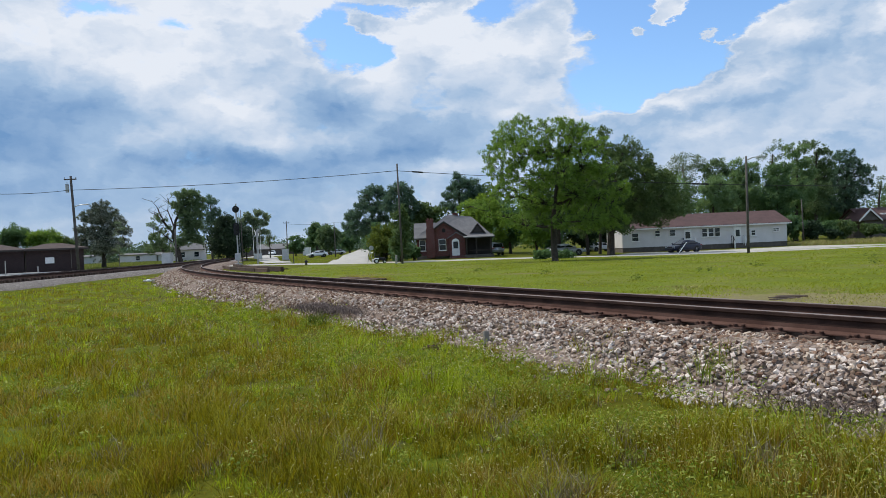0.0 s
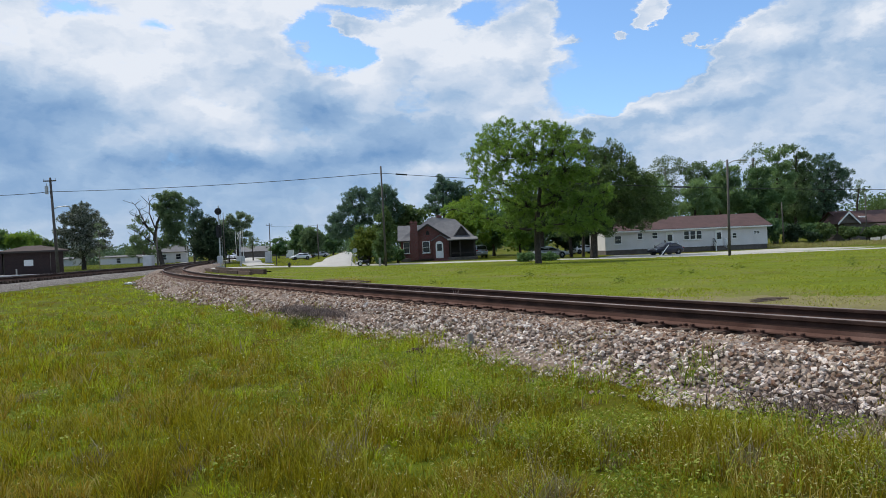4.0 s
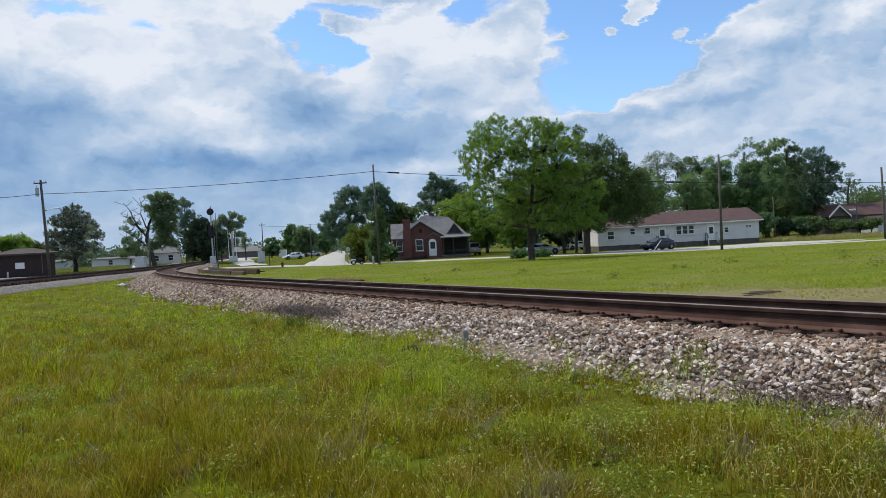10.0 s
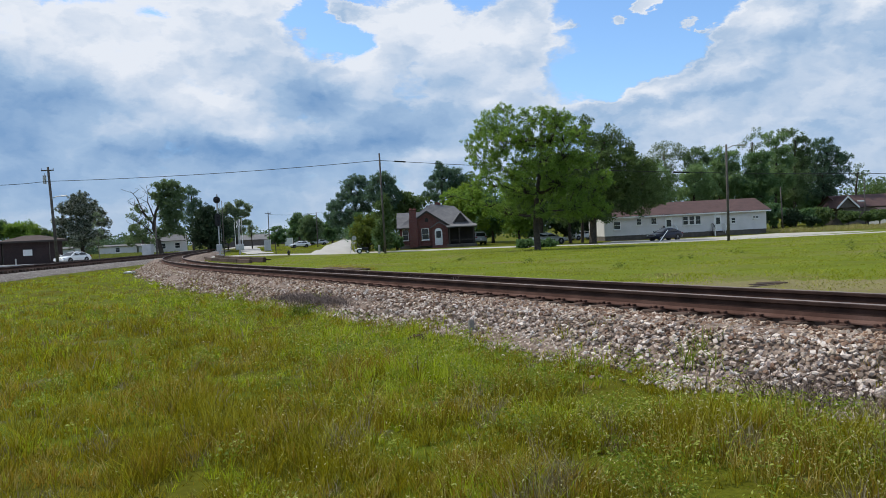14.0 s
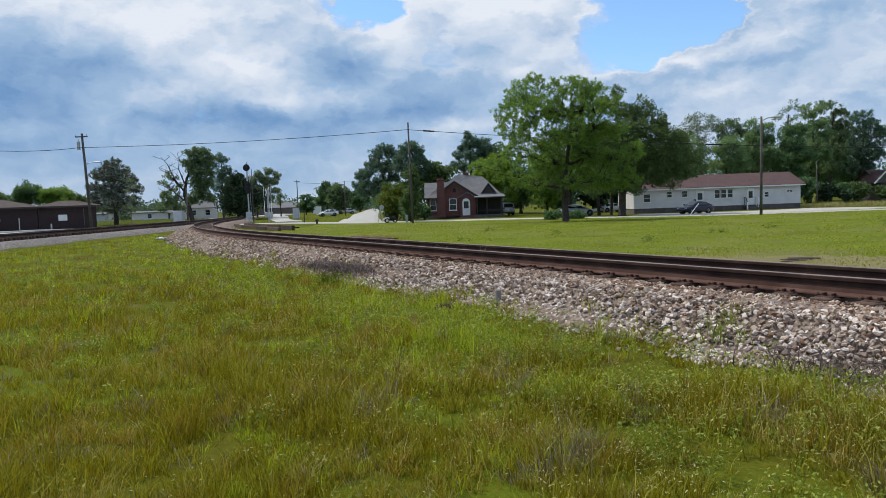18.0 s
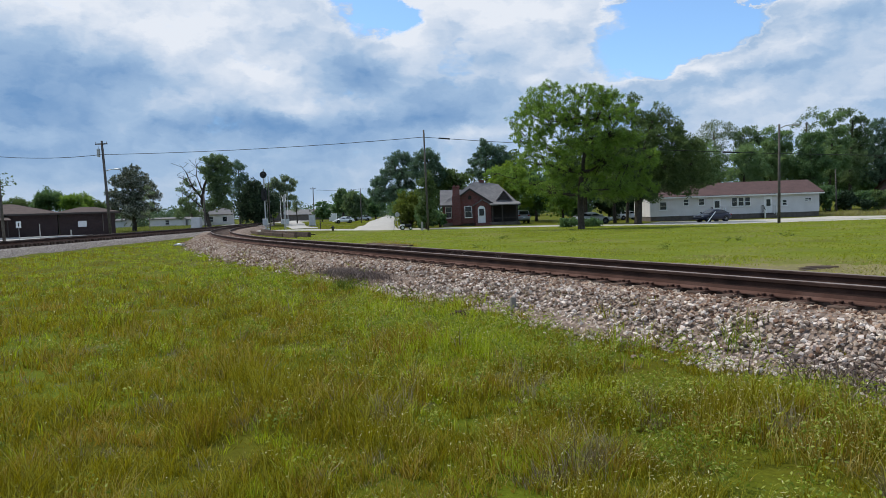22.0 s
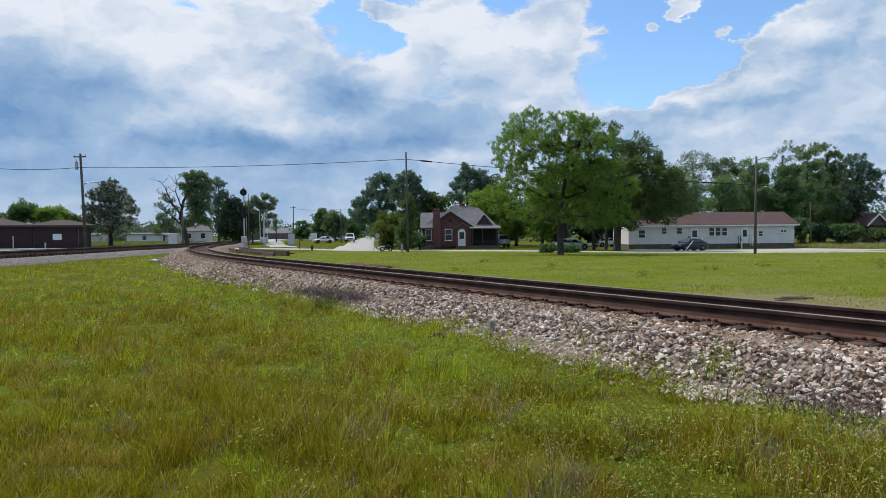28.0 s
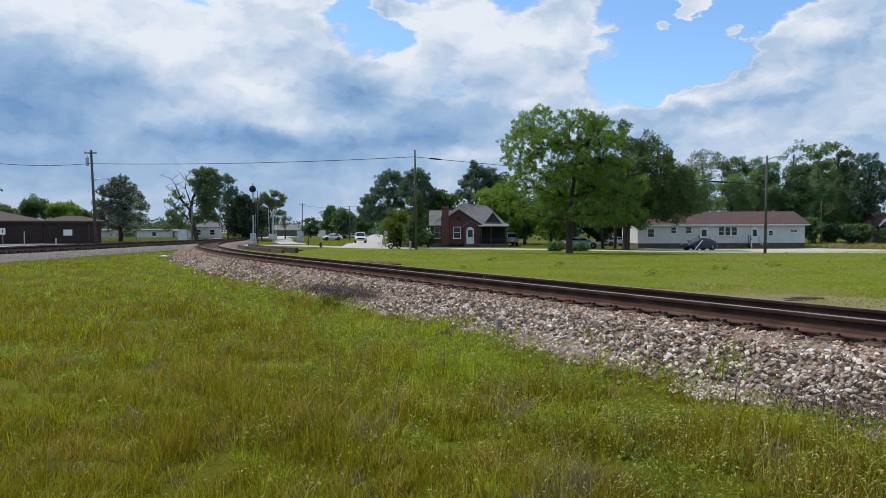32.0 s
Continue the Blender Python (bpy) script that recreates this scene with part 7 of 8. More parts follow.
    for k, (a, b) in enumerate(zip(edge, edge[1:])):
        L = math.hypot(*(b - a)) - 0.12
        for j in range(2):
            t = part("old_tie", Shape().box((0, 0, 0), (L, 0.26, 0.40), 0.02), TIE, root)
            t.matrix_local = pose((a[0] + b[0]) / 2 + 1.0 * j, (a[1] + b[1]) / 2 + 0.5 * j, land_at(*((a + b) / 2)) + 0.10 + 0.10 * j, 0, 0, math.degrees(math.atan2(b[1] - a[1], b[0] - a[0])) + (k % 3 - 1))
    pad = smooth_line(edge + np.array([(2.0, 1.1)] * len(edge)), 1.0)
    ob = ribbon("gravel_pad", pad, 2.6, PAD, 0.10, "brownish gravel pad held by old timbers", "gravel", 0.3)
    drive = np.stack([np.linspace(22, 47, 26), 82.5 - 3.5 * np.sin(np.linspace(0, 3.1, 26))], 1)
    ribbon("gravel_drive", drive, 12.0, GRAVEL, 0.03, "wide pale gravel drive before the white house", "drive")
    # rubble and debris beside the ballast
    rng = random.Random(4)
    for k, (x, y, s, mat_, lab) in enumerate(((-16.75, 44.3, 0.16, WHITE, "lump of pale broken concrete on the ballast"), (-17.1, 44.7, 0.14, CONCRETE, "lump of pale broken concrete on the ballast"), (-16.4, 44.1, 0.10, CONCRETE, "lump of pale broken concrete on the ballast"))):
        bm = bmesh.new()
        bmesh.ops.create_icosphere(bm, subdivisions=2, radius=s)
        for v in bm.verts:
            v.co *= 1 + 0.35 * noise.noise(v.co * 5 + Vector((k, 0, 0)))
            v.co.z *= 0.6
        me = bpy.data.meshes.new("rubble")
        bm.to_mesh(me)
        bm.free()
        me.materials.append(mat_)
        ob = new("rubble", me)
        ob.matrix_world = pose(x, y, land_at(x, y) + 0.16, 0, 0, rng.uniform(0, 360))
        tagged(ob, lab, "rubble", "rubble by the track")
    ob = part("stone_marker", Shape().box((0, 0, 0.08), (0.09, 0.07, 0.22), 0.015), STONE_GREY)
    ob.matrix_world = pose(0.84, 11.0, 0.10, -14, 6, 20)
    tagged(ob, "small grey concrete block standing in the ballast", "stone marker")
    ob = part("driftwood", Shape().tube([(-0.16, 0, 0.03), (-0.02, 0.03, 0.06), (0.10, 0, 0.05), (0.2, 0.05, 0.03)], [0.02, 0.045, 0.05, 0.02], 7), TIE)
    ob.matrix_world = pose(0.0, 11.0, 0.012, 0, 0, 15)
    tagged(ob, "short dark rotten piece of wood in the grass", "wood piece")


small_things()


# ---- grass, weeds, ballast stones ----
def soft_field(x, y, scale, seed):
    """A smooth field of hills between about -1 and 1."""
    rng = np.random.default_rng(seed)
    out = np.zeros_like(x)
    for _ in range(14):
        a, f, p = rng.uniform(0, 6.28), rng.uniform(0.5, 1.8) / scale, rng.uniform(0, 6.28)
        out += np.sin((x * math.cos(a) + y * math.sin(a)) * f * 6.28 + p)
    return out / 4.0


def blade_mesh(name, x, y, z, h, w, mat, seed, bend=0.35, out=None):
    """Bent, tapering blades: two faces each."""
    rng = np.random.default_rng(seed)
    k = len(x)
    a = rng.uniform(0, 6.28, k)
    b = rng.uniform(0, 6.28, k) if out is None else out + rng.normal(0, 0.7, k)
    sx, sy = np.cos(a) * w / 2, np.sin(a) * w / 2
    lean = h * rng.uniform(0.05, bend, k)
    lx, ly = np.cos(b) * lean, np.sin(b) * lean
    base = np.stack([x, y, z - 0.02], -1)
    s = np.stack([sx, sy, np.zeros(k)], -1)
    mid = base + np.stack([lx * 0.35, ly * 0.35, h * 0.55], -1)
    tip = base + np.stack([lx * 1.25, ly * 1.25, h], -1)
    verts = np.stack([base - s, base + s, mid + s * 0.7, mid - s * 0.7, tip], 1).reshape(-1, 3)
    o = np.arange(k)[:, None] * 5
    loops = np.concatenate([o + np.array([0, 1, 2, 3]), o + np.array([3, 2, 4])], 1).ravel()
    ob = new(name, raw_mesh(name, verts, np.tile([4, 3], k), loops, mat))
    return ob, tip


def sector(n, r0, r1, seed, half=0.66):
    rng = np.random.default_rng(seed)
    r = np.exp(rng.uniform(math.log(r0), math.log(r1), n))
    a = rng.uniform(-half, half, n)
    return np.sin(a) * r, np.cos(a) * r, r, rng


def meadow():
    # tufts first, then the blades that spread out of each
    x, y, r, rng = sector(80000, 2.6, 62.0, 21)
    side = track_side(x, y)
    bx = np.interp(y, B_KEYS[:, 1], B_KEYS[:, 0])
    edge = np.interp(y, [6.0, 7.2, 8.2, 9.3, 10.8, 13, 17, 24, 40], [2.2, 2.4, 2.2, 1.95, 2.15, 2.35, 2.0, 1.75, 1.7]) + 0.26 * soft_field(x, y, 2.2, 5) + 0.20 * soft_field(x, y, 0.6, 55)
    thin = soft_field(x, y, 1.3, 8) + 0.8 * soft_field(x, y, 0.42, 9) + 0.4 * soft_field(x, y, 0.17, 10)
    past = side - edge - rng.exponential(0.12, len(x))
    open_spot = 0.55 * step(x, -0.8, 1.2) * (1 - step(y, 7.5, 9.5))
    stray = (past > -0.55) & (past <= 0) & (rng.uniform(size=len(x)) < 0.10) & (side > 1.7)
    keep = ((past > 0) | stray) & (x - bx > 4.4) & (thin + rng.uniform(-0.5, 1.6, len(x)) > -0.35 + open_spot)
    x, y, r, thin, side, past, open_spot = (v[keep] for v in (x, y, r, thin, side, past, open_spot))
    k = len(x)
    tall = 1 + 0.42 * soft_field(x, y, 2.4, 12) + 0.38 * soft_field(x, y, 0.6, 13) + 0.22 * np.clip(thin, -1, 1)
    h = np.clip(0.125 * tall, 0.035, 0.27) * rng.uniform(0.4, 1.5, k) * (0.45 + 0.55 * step(past, 0.0, 0.5))
    # patches: fresh green, olive, straw, withered
    band = np.exp(-((side - 3.8) / 1.4) ** 2)
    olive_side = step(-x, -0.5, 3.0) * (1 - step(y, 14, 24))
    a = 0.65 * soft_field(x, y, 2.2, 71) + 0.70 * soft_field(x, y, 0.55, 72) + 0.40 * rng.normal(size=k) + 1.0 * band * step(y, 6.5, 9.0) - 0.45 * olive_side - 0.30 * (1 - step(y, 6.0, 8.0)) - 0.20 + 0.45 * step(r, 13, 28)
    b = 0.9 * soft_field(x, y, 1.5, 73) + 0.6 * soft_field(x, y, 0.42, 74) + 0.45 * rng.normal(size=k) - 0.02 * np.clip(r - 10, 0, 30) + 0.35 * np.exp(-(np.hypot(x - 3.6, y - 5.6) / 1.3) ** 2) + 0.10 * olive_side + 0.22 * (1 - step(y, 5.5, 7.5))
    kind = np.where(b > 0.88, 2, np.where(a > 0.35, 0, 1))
    bare = soft_field(x, y, 0.8, 75) + 0.6 * soft_field(x, y, 0.25, 76)
    foot = np.exp(-((side - 2.5) / 0.35) ** 2) * (x > 2.5)
    kind = np.where((bare + foot * 1.3 + 0.35 * open_spot > 1.2) & (rng.uniform(size=k) < 0.75), 3, kind)
    kind = np.where((past < 0.25) & (rng.uniform(size=k) < 0.5), 3, kind)
    per = 6
    kind, r, h, side, band = (np.repeat(v, per) for v in (kind, r, h, side, band))
    ang = rng.uniform(0, 6.28, len(r))
    away = rng.uniform(0, 1, len(r)) * (0.03 + 0.0035 * r)
    x, y = np.repeat(x, per) + np.cos(ang) * away, np.repeat(y, per) + np.sin(ang) * away
    h = h * rng.uniform(0.4, 1.25, len(r))
    w = (0.0029 + 0.00088 * r) * rng.uniform(0.6, 1.35, len(r)) * (1 - 0.30 * step(r, 16, 32))
    h = h * (1 - 0.35 * step(r, 14, 30))
    zz = np.maximum(land(x, y), bed_height(side) - 0.02)
    tip = np.empty((len(x), 3))
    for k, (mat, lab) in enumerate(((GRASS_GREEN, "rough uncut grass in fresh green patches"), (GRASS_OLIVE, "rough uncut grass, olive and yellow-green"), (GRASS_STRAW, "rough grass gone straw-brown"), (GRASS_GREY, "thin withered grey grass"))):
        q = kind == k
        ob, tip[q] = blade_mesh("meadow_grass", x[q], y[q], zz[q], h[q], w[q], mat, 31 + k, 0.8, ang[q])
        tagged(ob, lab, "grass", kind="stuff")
    # nodding seed heads on some of the stalks
    heads = 0.022 + 0.16 * np.exp(-((side - 4.0) / 1.9) ** 2) + 0.05 * step(x, -1.0, 1.0)
    pick = np.flatnonzero((rng.uniform(size=len(x)) < heads * np.clip(1 + 0.9 * soft_field(x, y, 0.7, 77), 0.1, 2.5)) & (r < 30) & (h > 0.075))
    c, k = tip[pick], len(pick)
    turn, nod = ang[pick] + rng.normal(0, 0.8, k), rng.normal(0.15, 0.35, k)
    axis = np.stack([np.cos(turn) * np.cos(nod), np.sin(turn) * np.cos(nod), np.sin(nod)], -1)
    flank = np.stack([-np.sin(turn), np.cos(turn), np.zeros(k)], -1)
    rise = np.cross(axis, flank)
    size = ((0.0085 + 0.0013 * r[pick]) * rng.uniform(0.6, 1.4, k))[:, None]
    thick = size * rng.uniform(0.16, 0.28, (k, 1))
    v = np.stack([c - axis * size * 0.3, c + axis * size * 0.5 - flank * thick, c + axis * size * 1.3 - rise * size * 0.2, c + axis * size * 0.5 + flank * thick, c + axis * size * 0.5 - rise * thick], 1)
    o = np.arange(k)[:, None] * 5
    faces = np.concatenate([o + np.array(q) for q in ([0, 1, 4], [0, 4, 3], [1, 2, 4], [4, 2, 3])], 1).ravel()
    ob = new("seed_heads", raw_mesh("seed_heads", v.reshape(-1, 3), np.full(4 * k, 3), faces, SEED))
    tagged(ob, "pale nodding seed heads in the rough grass", "grass", kind="stuff")
    # low broad-leaved weeds and clover
    x, y, r, rng = sector(15000, 2.8, 24.0, 22)
    side = track_side(x, y)
    lush = 0.8 * soft_field(x, y, 1.8, 33) + 0.7 * soft_field(x, y, 0.5, 34)
    keep = (side > 2.1) & (lush + 0.95 * np.exp(-((side - 3.8) / 1.4) ** 2) + 0.30 * step(x, -0.5, 1.5) - 0.55 * (1 - step(y, 6.0, 8.5)) + rng.normal(0, 0.35, len(x)) > 0.90)
    x, y, r = x[keep], y[keep], r[keep]
    cen = np.stack([x, y, land(x, y) + rng.uniform(0.03, 0.13, len(x))], -1)
    v, sizes, loops = leaves(rng, cen, 14, (0.05, 0.05, 0.028), 1.0, 0.5, 1.25)
    v = v.reshape(-1, 4, 3)
    mid = v.mean(1, keepdims=True)
    v = mid + (v - mid) * (0.0065 + 0.0010 * np.repeat(r, 14))[:, None, None]
    ob = new("weeds", raw_mesh("weeds", v.reshape(-1, 3), sizes, loops, WEED))
    tagged(ob, "low broad-leaved green weeds in the grass", "weeds", kind="stuff")


def meadow_around():
    """The same meadow, thinner, to the sides and behind."""
    x, y, r, rng = sector(20000, 0.25, 45.0, 25, 3.14159)
    side = track_side(x, y)
    bx = np.interp(y, B_KEYS[:, 1], B_KEYS[:, 0])
    keep = (side > 2.3) & (x - bx > 4.4) & ((np.abs(np.arctan2(x, y)) > 0.66) | (r < 2.7))
    x, y, r = (np.repeat(v[keep], 3) for v in (x, y, r))
    x, y = x + rng.normal(0, 0.02 + 0.003 * r), y + rng.normal(0, 0.02 + 0.003 * r)
    a = soft_field(x, y, 2.6, 71) + 0.4 * rng.normal(size=len(x))
    for low, high, mat, lab in ((0.3, 99, GRASS_GREEN, "rough uncut grass in fresh green patches"), (-99, 0.3, GRASS_OLIVE, "rough uncut grass, olive and yellow-green")):
        q = (a >= low) & (a < high)
        k = int(q.sum())
        ob, _ = blade_mesh("meadow_grass", x[q], y[q], land(x[q], y[q]), 0.15 * rng.uniform(0.4, 1.5, k), (0.006 + 0.0012 * r[q]) * rng.uniform(0.7, 1.3, k), mat, 45, 0.6)
        tagged(ob, lab, "grass", kind="stuff")


def lawn():
    x, y, r, rng = sector(120000, 11.0, 75.0, 23)
    side = track_side(x, y)
    keep = (side < -2.6 - 0.3 * soft_field(x, y, 3.0, 6)) & (x > -13) & (from_line(x, y, CROSS_ROAD[::2]) > 2.5) & (y < 78)
    x, y, r, side = x[keep], y[keep], r[keep], side[keep]
    h = 0.050 * (1 + 0.35 * soft_field(x, y, 4, 14)) * rng.uniform(0.5, 1.6, len(x))
    w = (0.003 + 0.0007 * r) * rng.uniform(0.7, 1.3, len(x))
    dry = (side > -4.8 - 4.5 * step(x, 2, 12) - 1.3 * soft_field(x, y, 4, 15)) & (rng.uniform(size=len(x)) < 0.85)
    ob, _ = blade_mesh("lawn_grass", x[~dry], y[~dry], land(x[~dry], y[~dry]), h[~dry], w[~dry] * 1.8, LAWN, 32, 1.6)
    tagged(ob, "short green lawn beyond the railway", "grass", kind="stuff")
    ob, _ = blade_mesh("dry_grass", x[dry], y[dry], land(x[dry], y[dry]), h[dry], w[dry] * 1.7, DRY, 33, 1.6)
    tagged(ob, "short dry grass beside the ballast", "grass", kind="stuff")
    # scattered taller weeds on the lawn
    rng = np.random.default_rng(41)
    spots = [(11.5, 30.5), (14.8, 33), (18.5, 30), (5.2, 33), (2.6, 40), (16.0, 24.5), (22, 36), (12.6, 44), (1.0, 30.0), (20.5, 27.5), (7.4, 26.2)]
    cen = []
    for sx, sy in spots:
        for _ in range(5):
            p = (sx + rng.normal(0, 0.18), sy + rng.normal(0, 0.18))
            cen.append((*p, land_at(*p) + rng.uniform(0.04, 0.20)))
    ob = new("lawn_weeds", raw_mesh("lawn_weeds", *leaves(rng, np.array(cen), 12, (0.07, 0.07, 0.05), 0.036, 0.4), WEED_DARK))
    tagged(ob, "scattered dark green weeds on the lawn", "weeds", kind="stuff")


DRY = leaf_material("dry_grass_blades", [(0.32, 0.27, 0.10), (0.42, 0.37, 0.17), (0.36, 0.36, 0.09)], (0.34, 0.30, 0.10), 0.3, 0.3)


def brushwood(name, centres, count, h, spread, label, seed, mat=None):
    """Tufts of dead or living stalks."""
    rng = np.random.default_rng(seed)
    c = np.repeat(np.array(centres, float), count, 0)
    x = c[:, 0] + rng.normal(0, 1, len(c)) * spread
    y = c[:, 1] + rng.normal(0, 1, len(c)) * spread
    z = c[:, 2]
    ob, tip = blade_mesh(name, x, y, z, h * rng.uniform(0.4, 1.2, len(c)), np.full(len(c), 0.014) * rng.uniform(0.6, 1.3, len(c)), mat or BRUSH, seed, 0.9 if mat else 1.9)
    return tagged(ob, label, "weeds", kind="stuff")


def bed_height(off):
    return np.interp(off, [-2.4, -1.95, -1.55, -0.85, -0.7, 0.7, 0.85, 1.5, 1.8, 2.0, 2.4, 2.75], [0.0, 0.36, 0.43, 0.415, 0.385, 0.385, 0.415, 0.43, 0.38, 0.27, 0.04, 0.0])


def stone_shapes():
    """Angular broken stones: hulls of a few scattered points."""
    out = []
    for k in range(14):
        rng = random.Random(100 + k)
        bm = bmesh.new()
        corners = [(a, b, c) for a in (-1, 1) for b in (-1, 1) for c in (-1, 1)]
        rng.shuffle(corners)
        for a, b, c in corners[:rng.choice((6, 7, 7, 8))]:
            bm.verts.new((a * rng.uniform(0.55, 1.15), b * rng.uniform(0.45, 0.95), c * rng.uniform(0.3, 0.62)))
        bm.verts.new((rng.uniform(-0.5, 0.5), rng.uniform(-0.4, 0.4), rng.uniform(0.45, 0.75)))
        hull = bmesh.ops.convex_hull(bm, input=bm.verts)
        bmesh.ops.delete(bm, geom=[g for g in hull["geom_interior"] if isinstance(g, bmesh.types.BMVert)], context="VERTS")
        bmesh.ops.triangulate(bm, faces=bm.faces)
        bmesh.ops.recalc_face_normals(bm, faces=bm.faces)
        bm.verts.index_update()
        v = np.array([tuple(p.co) for p in bm.verts])
        f = np.array([[p.index for p in q.verts] for q in bm.faces])
        bm.free()
        out.append((v, f))
    return out


def rotations(rng, k):
    """Stones lie on their flat sides, tipped a little, turned any way."""
    yaw = rng.uniform(0, 6.28, k) / 2
    tip = rng.normal(0, 0.26, (k, 2))
    q = np.stack([np.cos(yaw), tip[:, 0], tip[:, 1], np.sin(yaw)], 1)
    q /= np.linalg.norm(q, axis=1)[:, None]
    w, x, y, z = q.T
    return np.stack([1 - 2 * (y * y + z * z), 2 * (x * y - z * w), 2 * (x * z + y * w), 2 * (x * y + z * w), 1 - 2 * (x * x + z * z), 2 * (y * z - x * w), 2 * (x * z - y * w), 2 * (y * z + x * w), 1 - 2 * (x * x + y * y)], -1).reshape(-1, 3, 3)


def ballast_stones():
    """Stones over the shoulder of the first track; the nearest are pieces of their own."""
    rng = np.random.default_rng(51)
    d = np.concatenate([[0], np.cumsum(np.hypot(*np.diff(TRACK_A, axis=0).T))])
    nl = normals(TRACK_A)
    start = float(np.interp(7.76, TRACK_A[:, 1], d))
    k = 60000
    u = rng.uniform(size=k)
    s = start - 6.0 + 58 * u ** 2.35
    off = np.where(rng.uniform(size=k) < 0.80, rng.uniform(0.95, 3.1, k), rng.uniform(-2.3, 0.95, k))
    x = np.interp(s, d, TRACK_A[:, 0]) + np.interp(s, d, nl[:, 0]) * off
    y = np.interp(s, d, TRACK_A[:, 1]) + np.interp(s, d, nl[:, 1]) * off
    r = np.hypot(x, y)
    edge = 2.55 + 0.20 * soft_field(x, y, 1.4, 61) + np.where(rng.uniform(size=k) < 0.2, rng.exponential(0.18, k), rng.normal(0, 0.06, k))
    ok = (off < edge) & (y > -2)
    x, y, off, r = x[ok], y[ok], off[ok], r[ok]
    k = len(x)
    size = (0.0135 + 0.0200 * rng.uniform(size=k) ** 1.6) * (1 + 0.022 * np.clip(r - 8, 0, 60))
    z = bed_height(off) + land(x, y) * 0 + size * rng.uniform(0.0, 0.55, k) + np.where(np.abs(off) < 0.7, -0.010, 0.0)
    rail_gap = np.abs(np.abs(off) - 0.752)
    ok = (rail_gap > 0.10)
    x, y, off, r, z, size = x[ok], y[ok], off[ok], r[ok], z[ok], size[ok]
    k = len(x)
    rot = rotations(rng, k)
    shapes = stone_shapes()
    kind = rng.integers(0, len(shapes), k)
    near = np.argsort(np.where((off > 1.2) & (y > 5.5) & (y < 12), r, 1e6))[:300]
    own = np.zeros(k, bool)
    own[near] = True
    rusty = (off < 1.74 + rng.normal(0, 0.32, k)) | (rng.uniform(size=k) < 0.70 * step(y, 11, 20))
    for is_rusty, mat, nm, lab in ((False, STONE, "ballast_stones", "loose crushed stones, pale grey and pinkish"), (True, STONE_RUST, "rusty_ballast_stones", "crushed stones stained rust-brown beside the rail")):
        vs, fs, o = [], [], 0
        for j, (v, f) in enumerate(shapes):
            sel = np.flatnonzero((kind == j) & ~own & (rusty == is_rusty))
            if not len(sel):
                continue
            p = np.einsum("kab,vb->kva", rot[sel], v) * size[sel, None, None] + np.stack([x[sel], y[sel], z[sel]], -1)[:, None, :]
            vs.append(p.reshape(-1, 3))
            fs.append((f[None] + (np.arange(len(sel)) * len(v))[:, None, None] + o).reshape(-1, 3))
            o += len(sel) * len(v)
        fa = np.concatenate(fs)
        ob = new(nm, raw_mesh(nm, np.concatenate(vs), np.full(len(fa), 3), fa.ravel(), mat, True))
        ob.parent = bed_a
        tagged(ob, lab, kind="stuff")
    meshes = []
    for mat in (STONE_ONE, STONE_RUST_ONE):
        row = []
        for v, f in shapes:
            row.append(raw_mesh("stone", v, np.full(len(f), 3), f.ravel(), mat, True))
        meshes.append(row)
    for i in near:
        ob = new("stone", meshes[int(rusty[i])][kind[i]])
        ob.parent = bed_a
        m = Matrix([[*(rot[i][a] * size[i])] for a in range(3)]).to_4x4()
        ob.matrix_local = Matrix.Translation((x[i], y[i], z[i])) @ m


STONES = [(0.23, 0.172, 0.135), (0.40, 0.322, 0.265), (0.53, 0.44, 0.375), (0.48, 0.362, 0.30), (0.70, 0.61, 0.54)]
RUSTS = [(0.16, 0.090, 0.058), (0.275, 0.172, 0.115), (0.36, 0.25, 0.175), (0.46, 0.37, 0.29)]
STONE = material("crushed_stone", STONES, 3, 0.9, 0.3, 60, 0, 0.15, 0.9, True)
STONE_ONE = material("crushed_stone_piece", STONES, 3, 0.9, 0.3, 2, 0, 0.15, 0.9, False)
STONE_RUST = material("rust_stained_stone", RUSTS, 3, 0.9, 0.3, 60, 0, 0.15, 0.9, True)
STONE_RUST_ONE = material("rust_stained_stone_piece", RUSTS, 3, 0.9, 0.3, 2, 0, 0.15, 0.9, False)



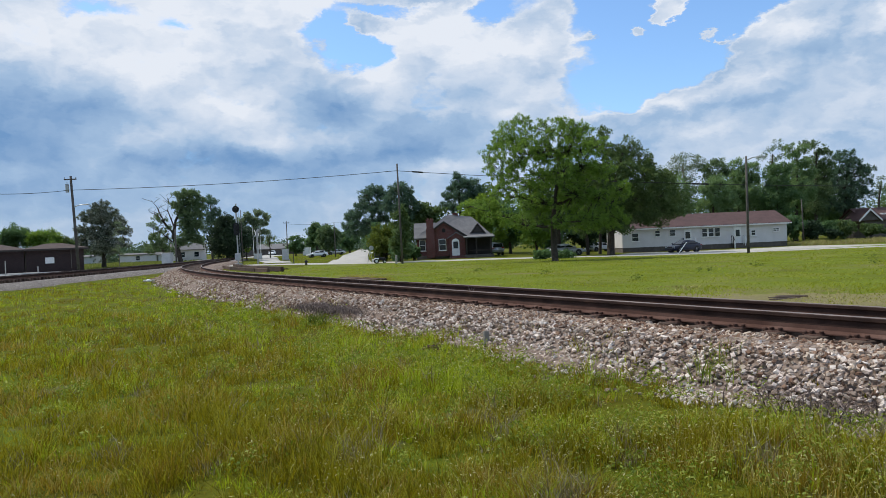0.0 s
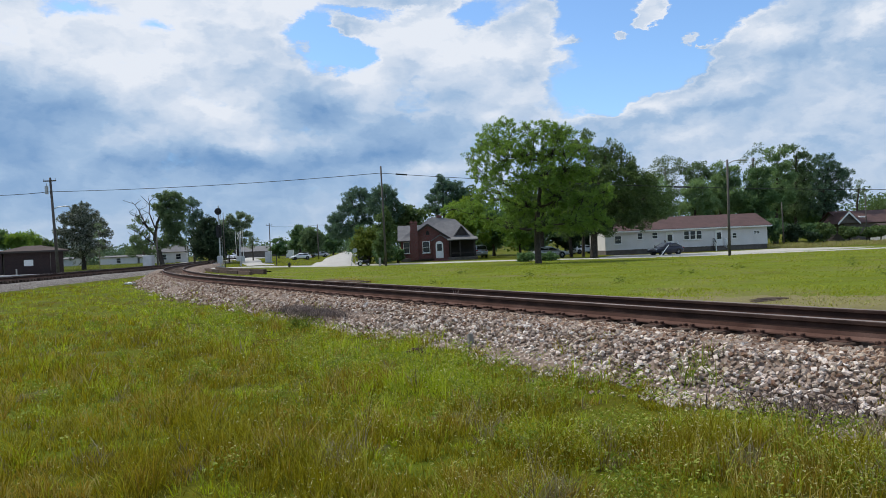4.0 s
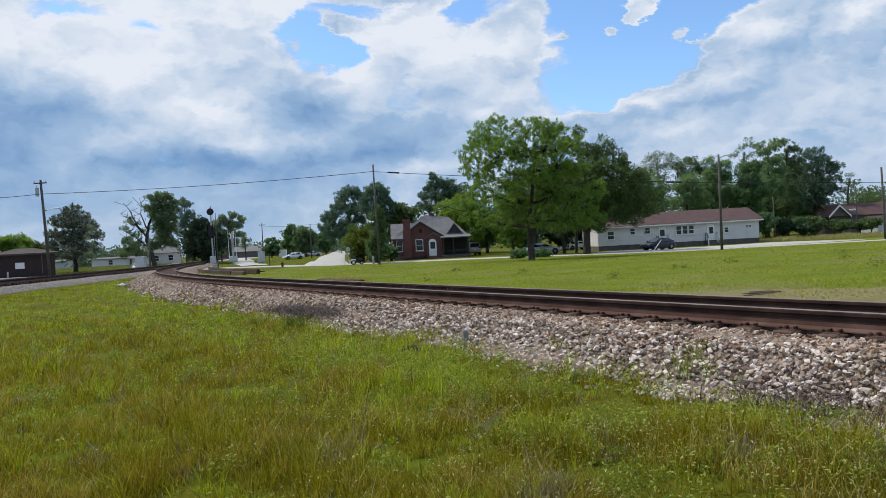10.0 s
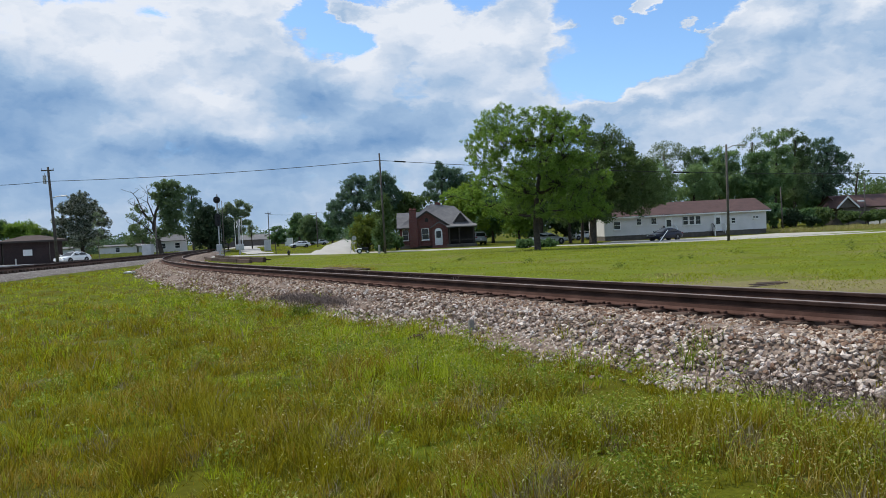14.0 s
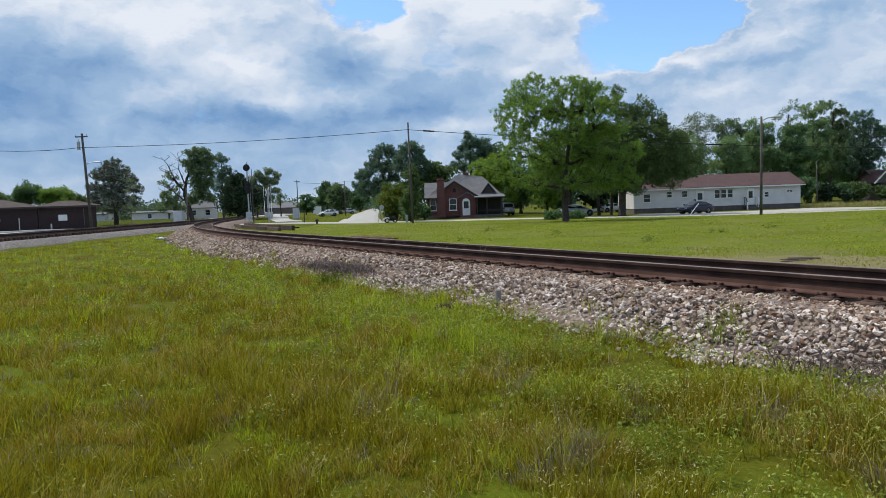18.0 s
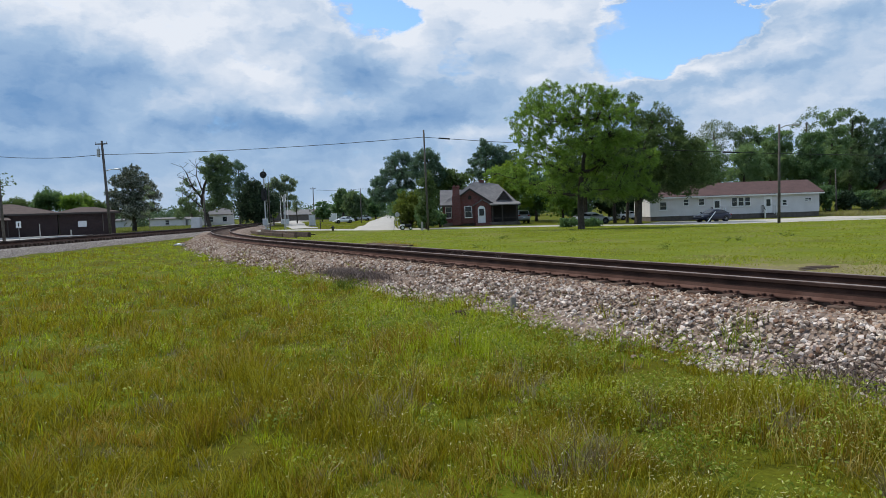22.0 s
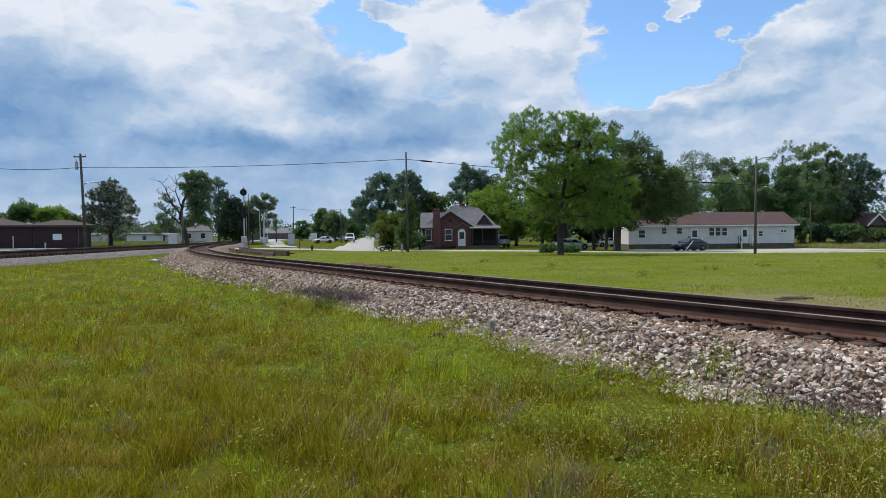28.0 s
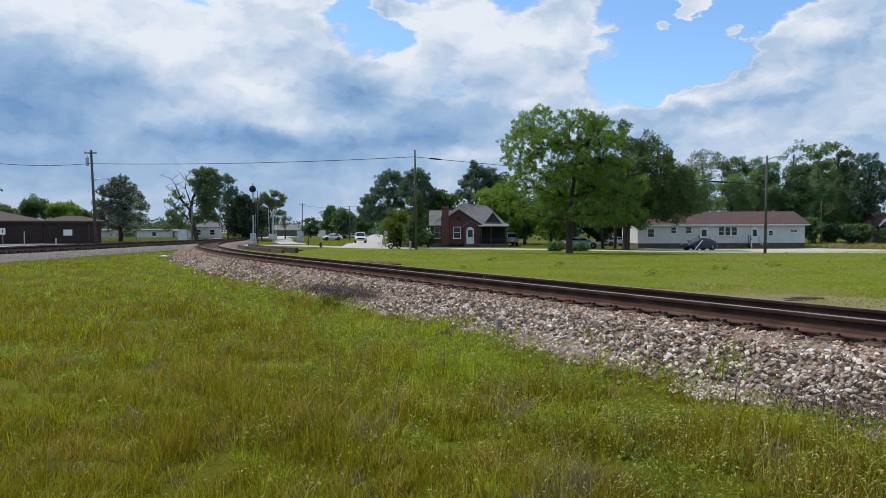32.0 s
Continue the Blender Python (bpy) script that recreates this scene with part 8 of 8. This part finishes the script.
def far_fields():
    """Grass beyond the second track, and the dry strip before the orchard."""
    rng = np.random.default_rng(61)
    for n, (x0, x1), (y0, y1), mat, lab, hh in ((26000, (-100, -36), (96, 168), PALE_GRASS, "pale green grass behind the railway", 0.16), (20000, (34, 78), (86, 103), DRY, "dry yellow grass before the orchard", 0.28), (9000, (-33, -8), (92, 175), LAWN, "mown grass beside the street", 0.08)):
        x, y = rng.uniform(x0, x1, n), rng.uniform(y0, y1, n)
        bx = np.interp(y, TRACK_B[:, 1], TRACK_B[:, 0])
        keep = (np.abs(x - bx) > 3.4) & (from_line(x, y, SIDE_ROAD[::2]) > 3.5) & (from_line(x, y, CROSS_ROAD[::2]) > 2.6) & (from_line(x, y, STREET) > 3.4) & (from_line(x, y, BACK_ROAD) > 2.0) & (track_side(x, y) ** 2 > 9)
        if x0 > 0:
            keep &= (y > 88) & ((x > 46.0) | (y > 101)) & (from_line(x, y, np.array([(22, 82.5), (47, 82.5)])) > 6.5)
        x, y = x[keep], y[keep]
        r = np.hypot(x, y)
        h = hh * (1 + 0.4 * soft_field(x, y, 5, 16)) * rng.uniform(0.5, 1.5, len(x))
        ob, _ = blade_mesh("field_grass", x, y, land(x, y), h, 0.0011 * r * rng.uniform(0.7, 1.4, len(x)), mat, 62 + int(abs(x0)), 0.6)
        tagged(ob, lab, "grass", kind="stuff")


meadow()
meadow_around()
lawn()
far_fields()
ballast_stones()
_s = np.linspace(0, 1, 26)
brushwood("dead_brush", [(-2.75 + 1.6 * t + 0.15 * math.sin(9 * t), 18.0 - 2.3 * t, 0.24) for t in _s], 300, 0.12, 0.34, "low tangle of dead purple-brown weeds on the ballast", 71)
brushwood("dead_brush", [(3.3 + 0.5 * t, 6.7 - 0.9 * t, 0.04) for t in _s[::2]], 50, 0.20, 0.20, "dry grey-brown weeds at the foot of the ballast", 72)
brushwood("green_weeds", [(2.95, 7.6, 0.12), (3.15, 7.75, 0.2), (2.8, 7.45, 0.08), (3.05, 7.3, 0.05)], 45, 0.30, 0.09, "grey-green weed stalks growing out of the ballast", 73, WEED)
brushwood("rail_weeds", [(x, y, 0.46) for x, y in on_line(TRACK_A, np.array([49.0, 50.5, 51.2, 53.4, 55.0, 57.2, 59.5, 62.4]))], 16, 0.26, 0.10, "thin dry weeds growing between the rails", 74)


brushwood("pile_weeds", [(-3.3 + 2.3 * (0.5 - t) + 0.25, 37.6 + 4.6 * (t - 0.5), -0.02) for t in _s], 26, 0.20, 0.22, "dry grass grown over the old ties", 75, GRASS_STRAW)
brushwood("green_weeds", [(-2.4, 15.2, 0.1), (-2.3, 15.1, 0.1)], 60, 0.26, 0.10, "dark green weed clump at the edge of the ballast", 76, WEED_DARK)


# ---- motion ----
def motions():
    def drive(ob, rows, lift):
        walk(ob, [(t, pose(x, y, land_at(x, y) + lift, 0, 0, turn)) for t, x, y, turn in rows])

    drive(passing_car, [(0.0, -45.5, 215, -88), (2.0, -44.4, 195, -86), (3.5, -43.0, 180, -85), (6.0, -41.2, 155, -84), (8.0, -41.9, 137, -82), (10.0, -41.2, 116, -78), (12.0, -39.3, 98, -77), (13.5, -39.6, 91.0, -92), (14.5, -41.3, 87.6, -126), (15.5, -44.3, 85.5, -150), (16.0, -47.2, 84.1, -153), (16.4, -49.8, 82.7, -153), (17.0, -53.8, 80.6, -153), (19.0, -68.0, 73.4, -152), (24.0, -100.0, 56.2, -152), (32.0, -106.0, 53.0, -152)], 0.10)
    drive(pickup, [(0.0, -7.5, 186.5, 178), (21.5, -7.5, 186.5, 178), (22.5, -12.7, 186, 180), (23.0, -15.0, 184.5, 190), (23.5, -15.8, 183.0, 196), (24.0, -16.4, 181.0, 200), (24.8, -17.0, 177.0, 206), (25.5, -17.8, 172.0, 218), (27.5, -18.3, 160.0, 266), (28.0, -17.9, 156.0, 276), (29.0, -17.1, 147.0, 278), (30.0, -15.9, 139.0, 279), (31.0, -15.1, 134.0, 278), (32.0, -14.6, 130.0, 278)], 0.08)


motions()
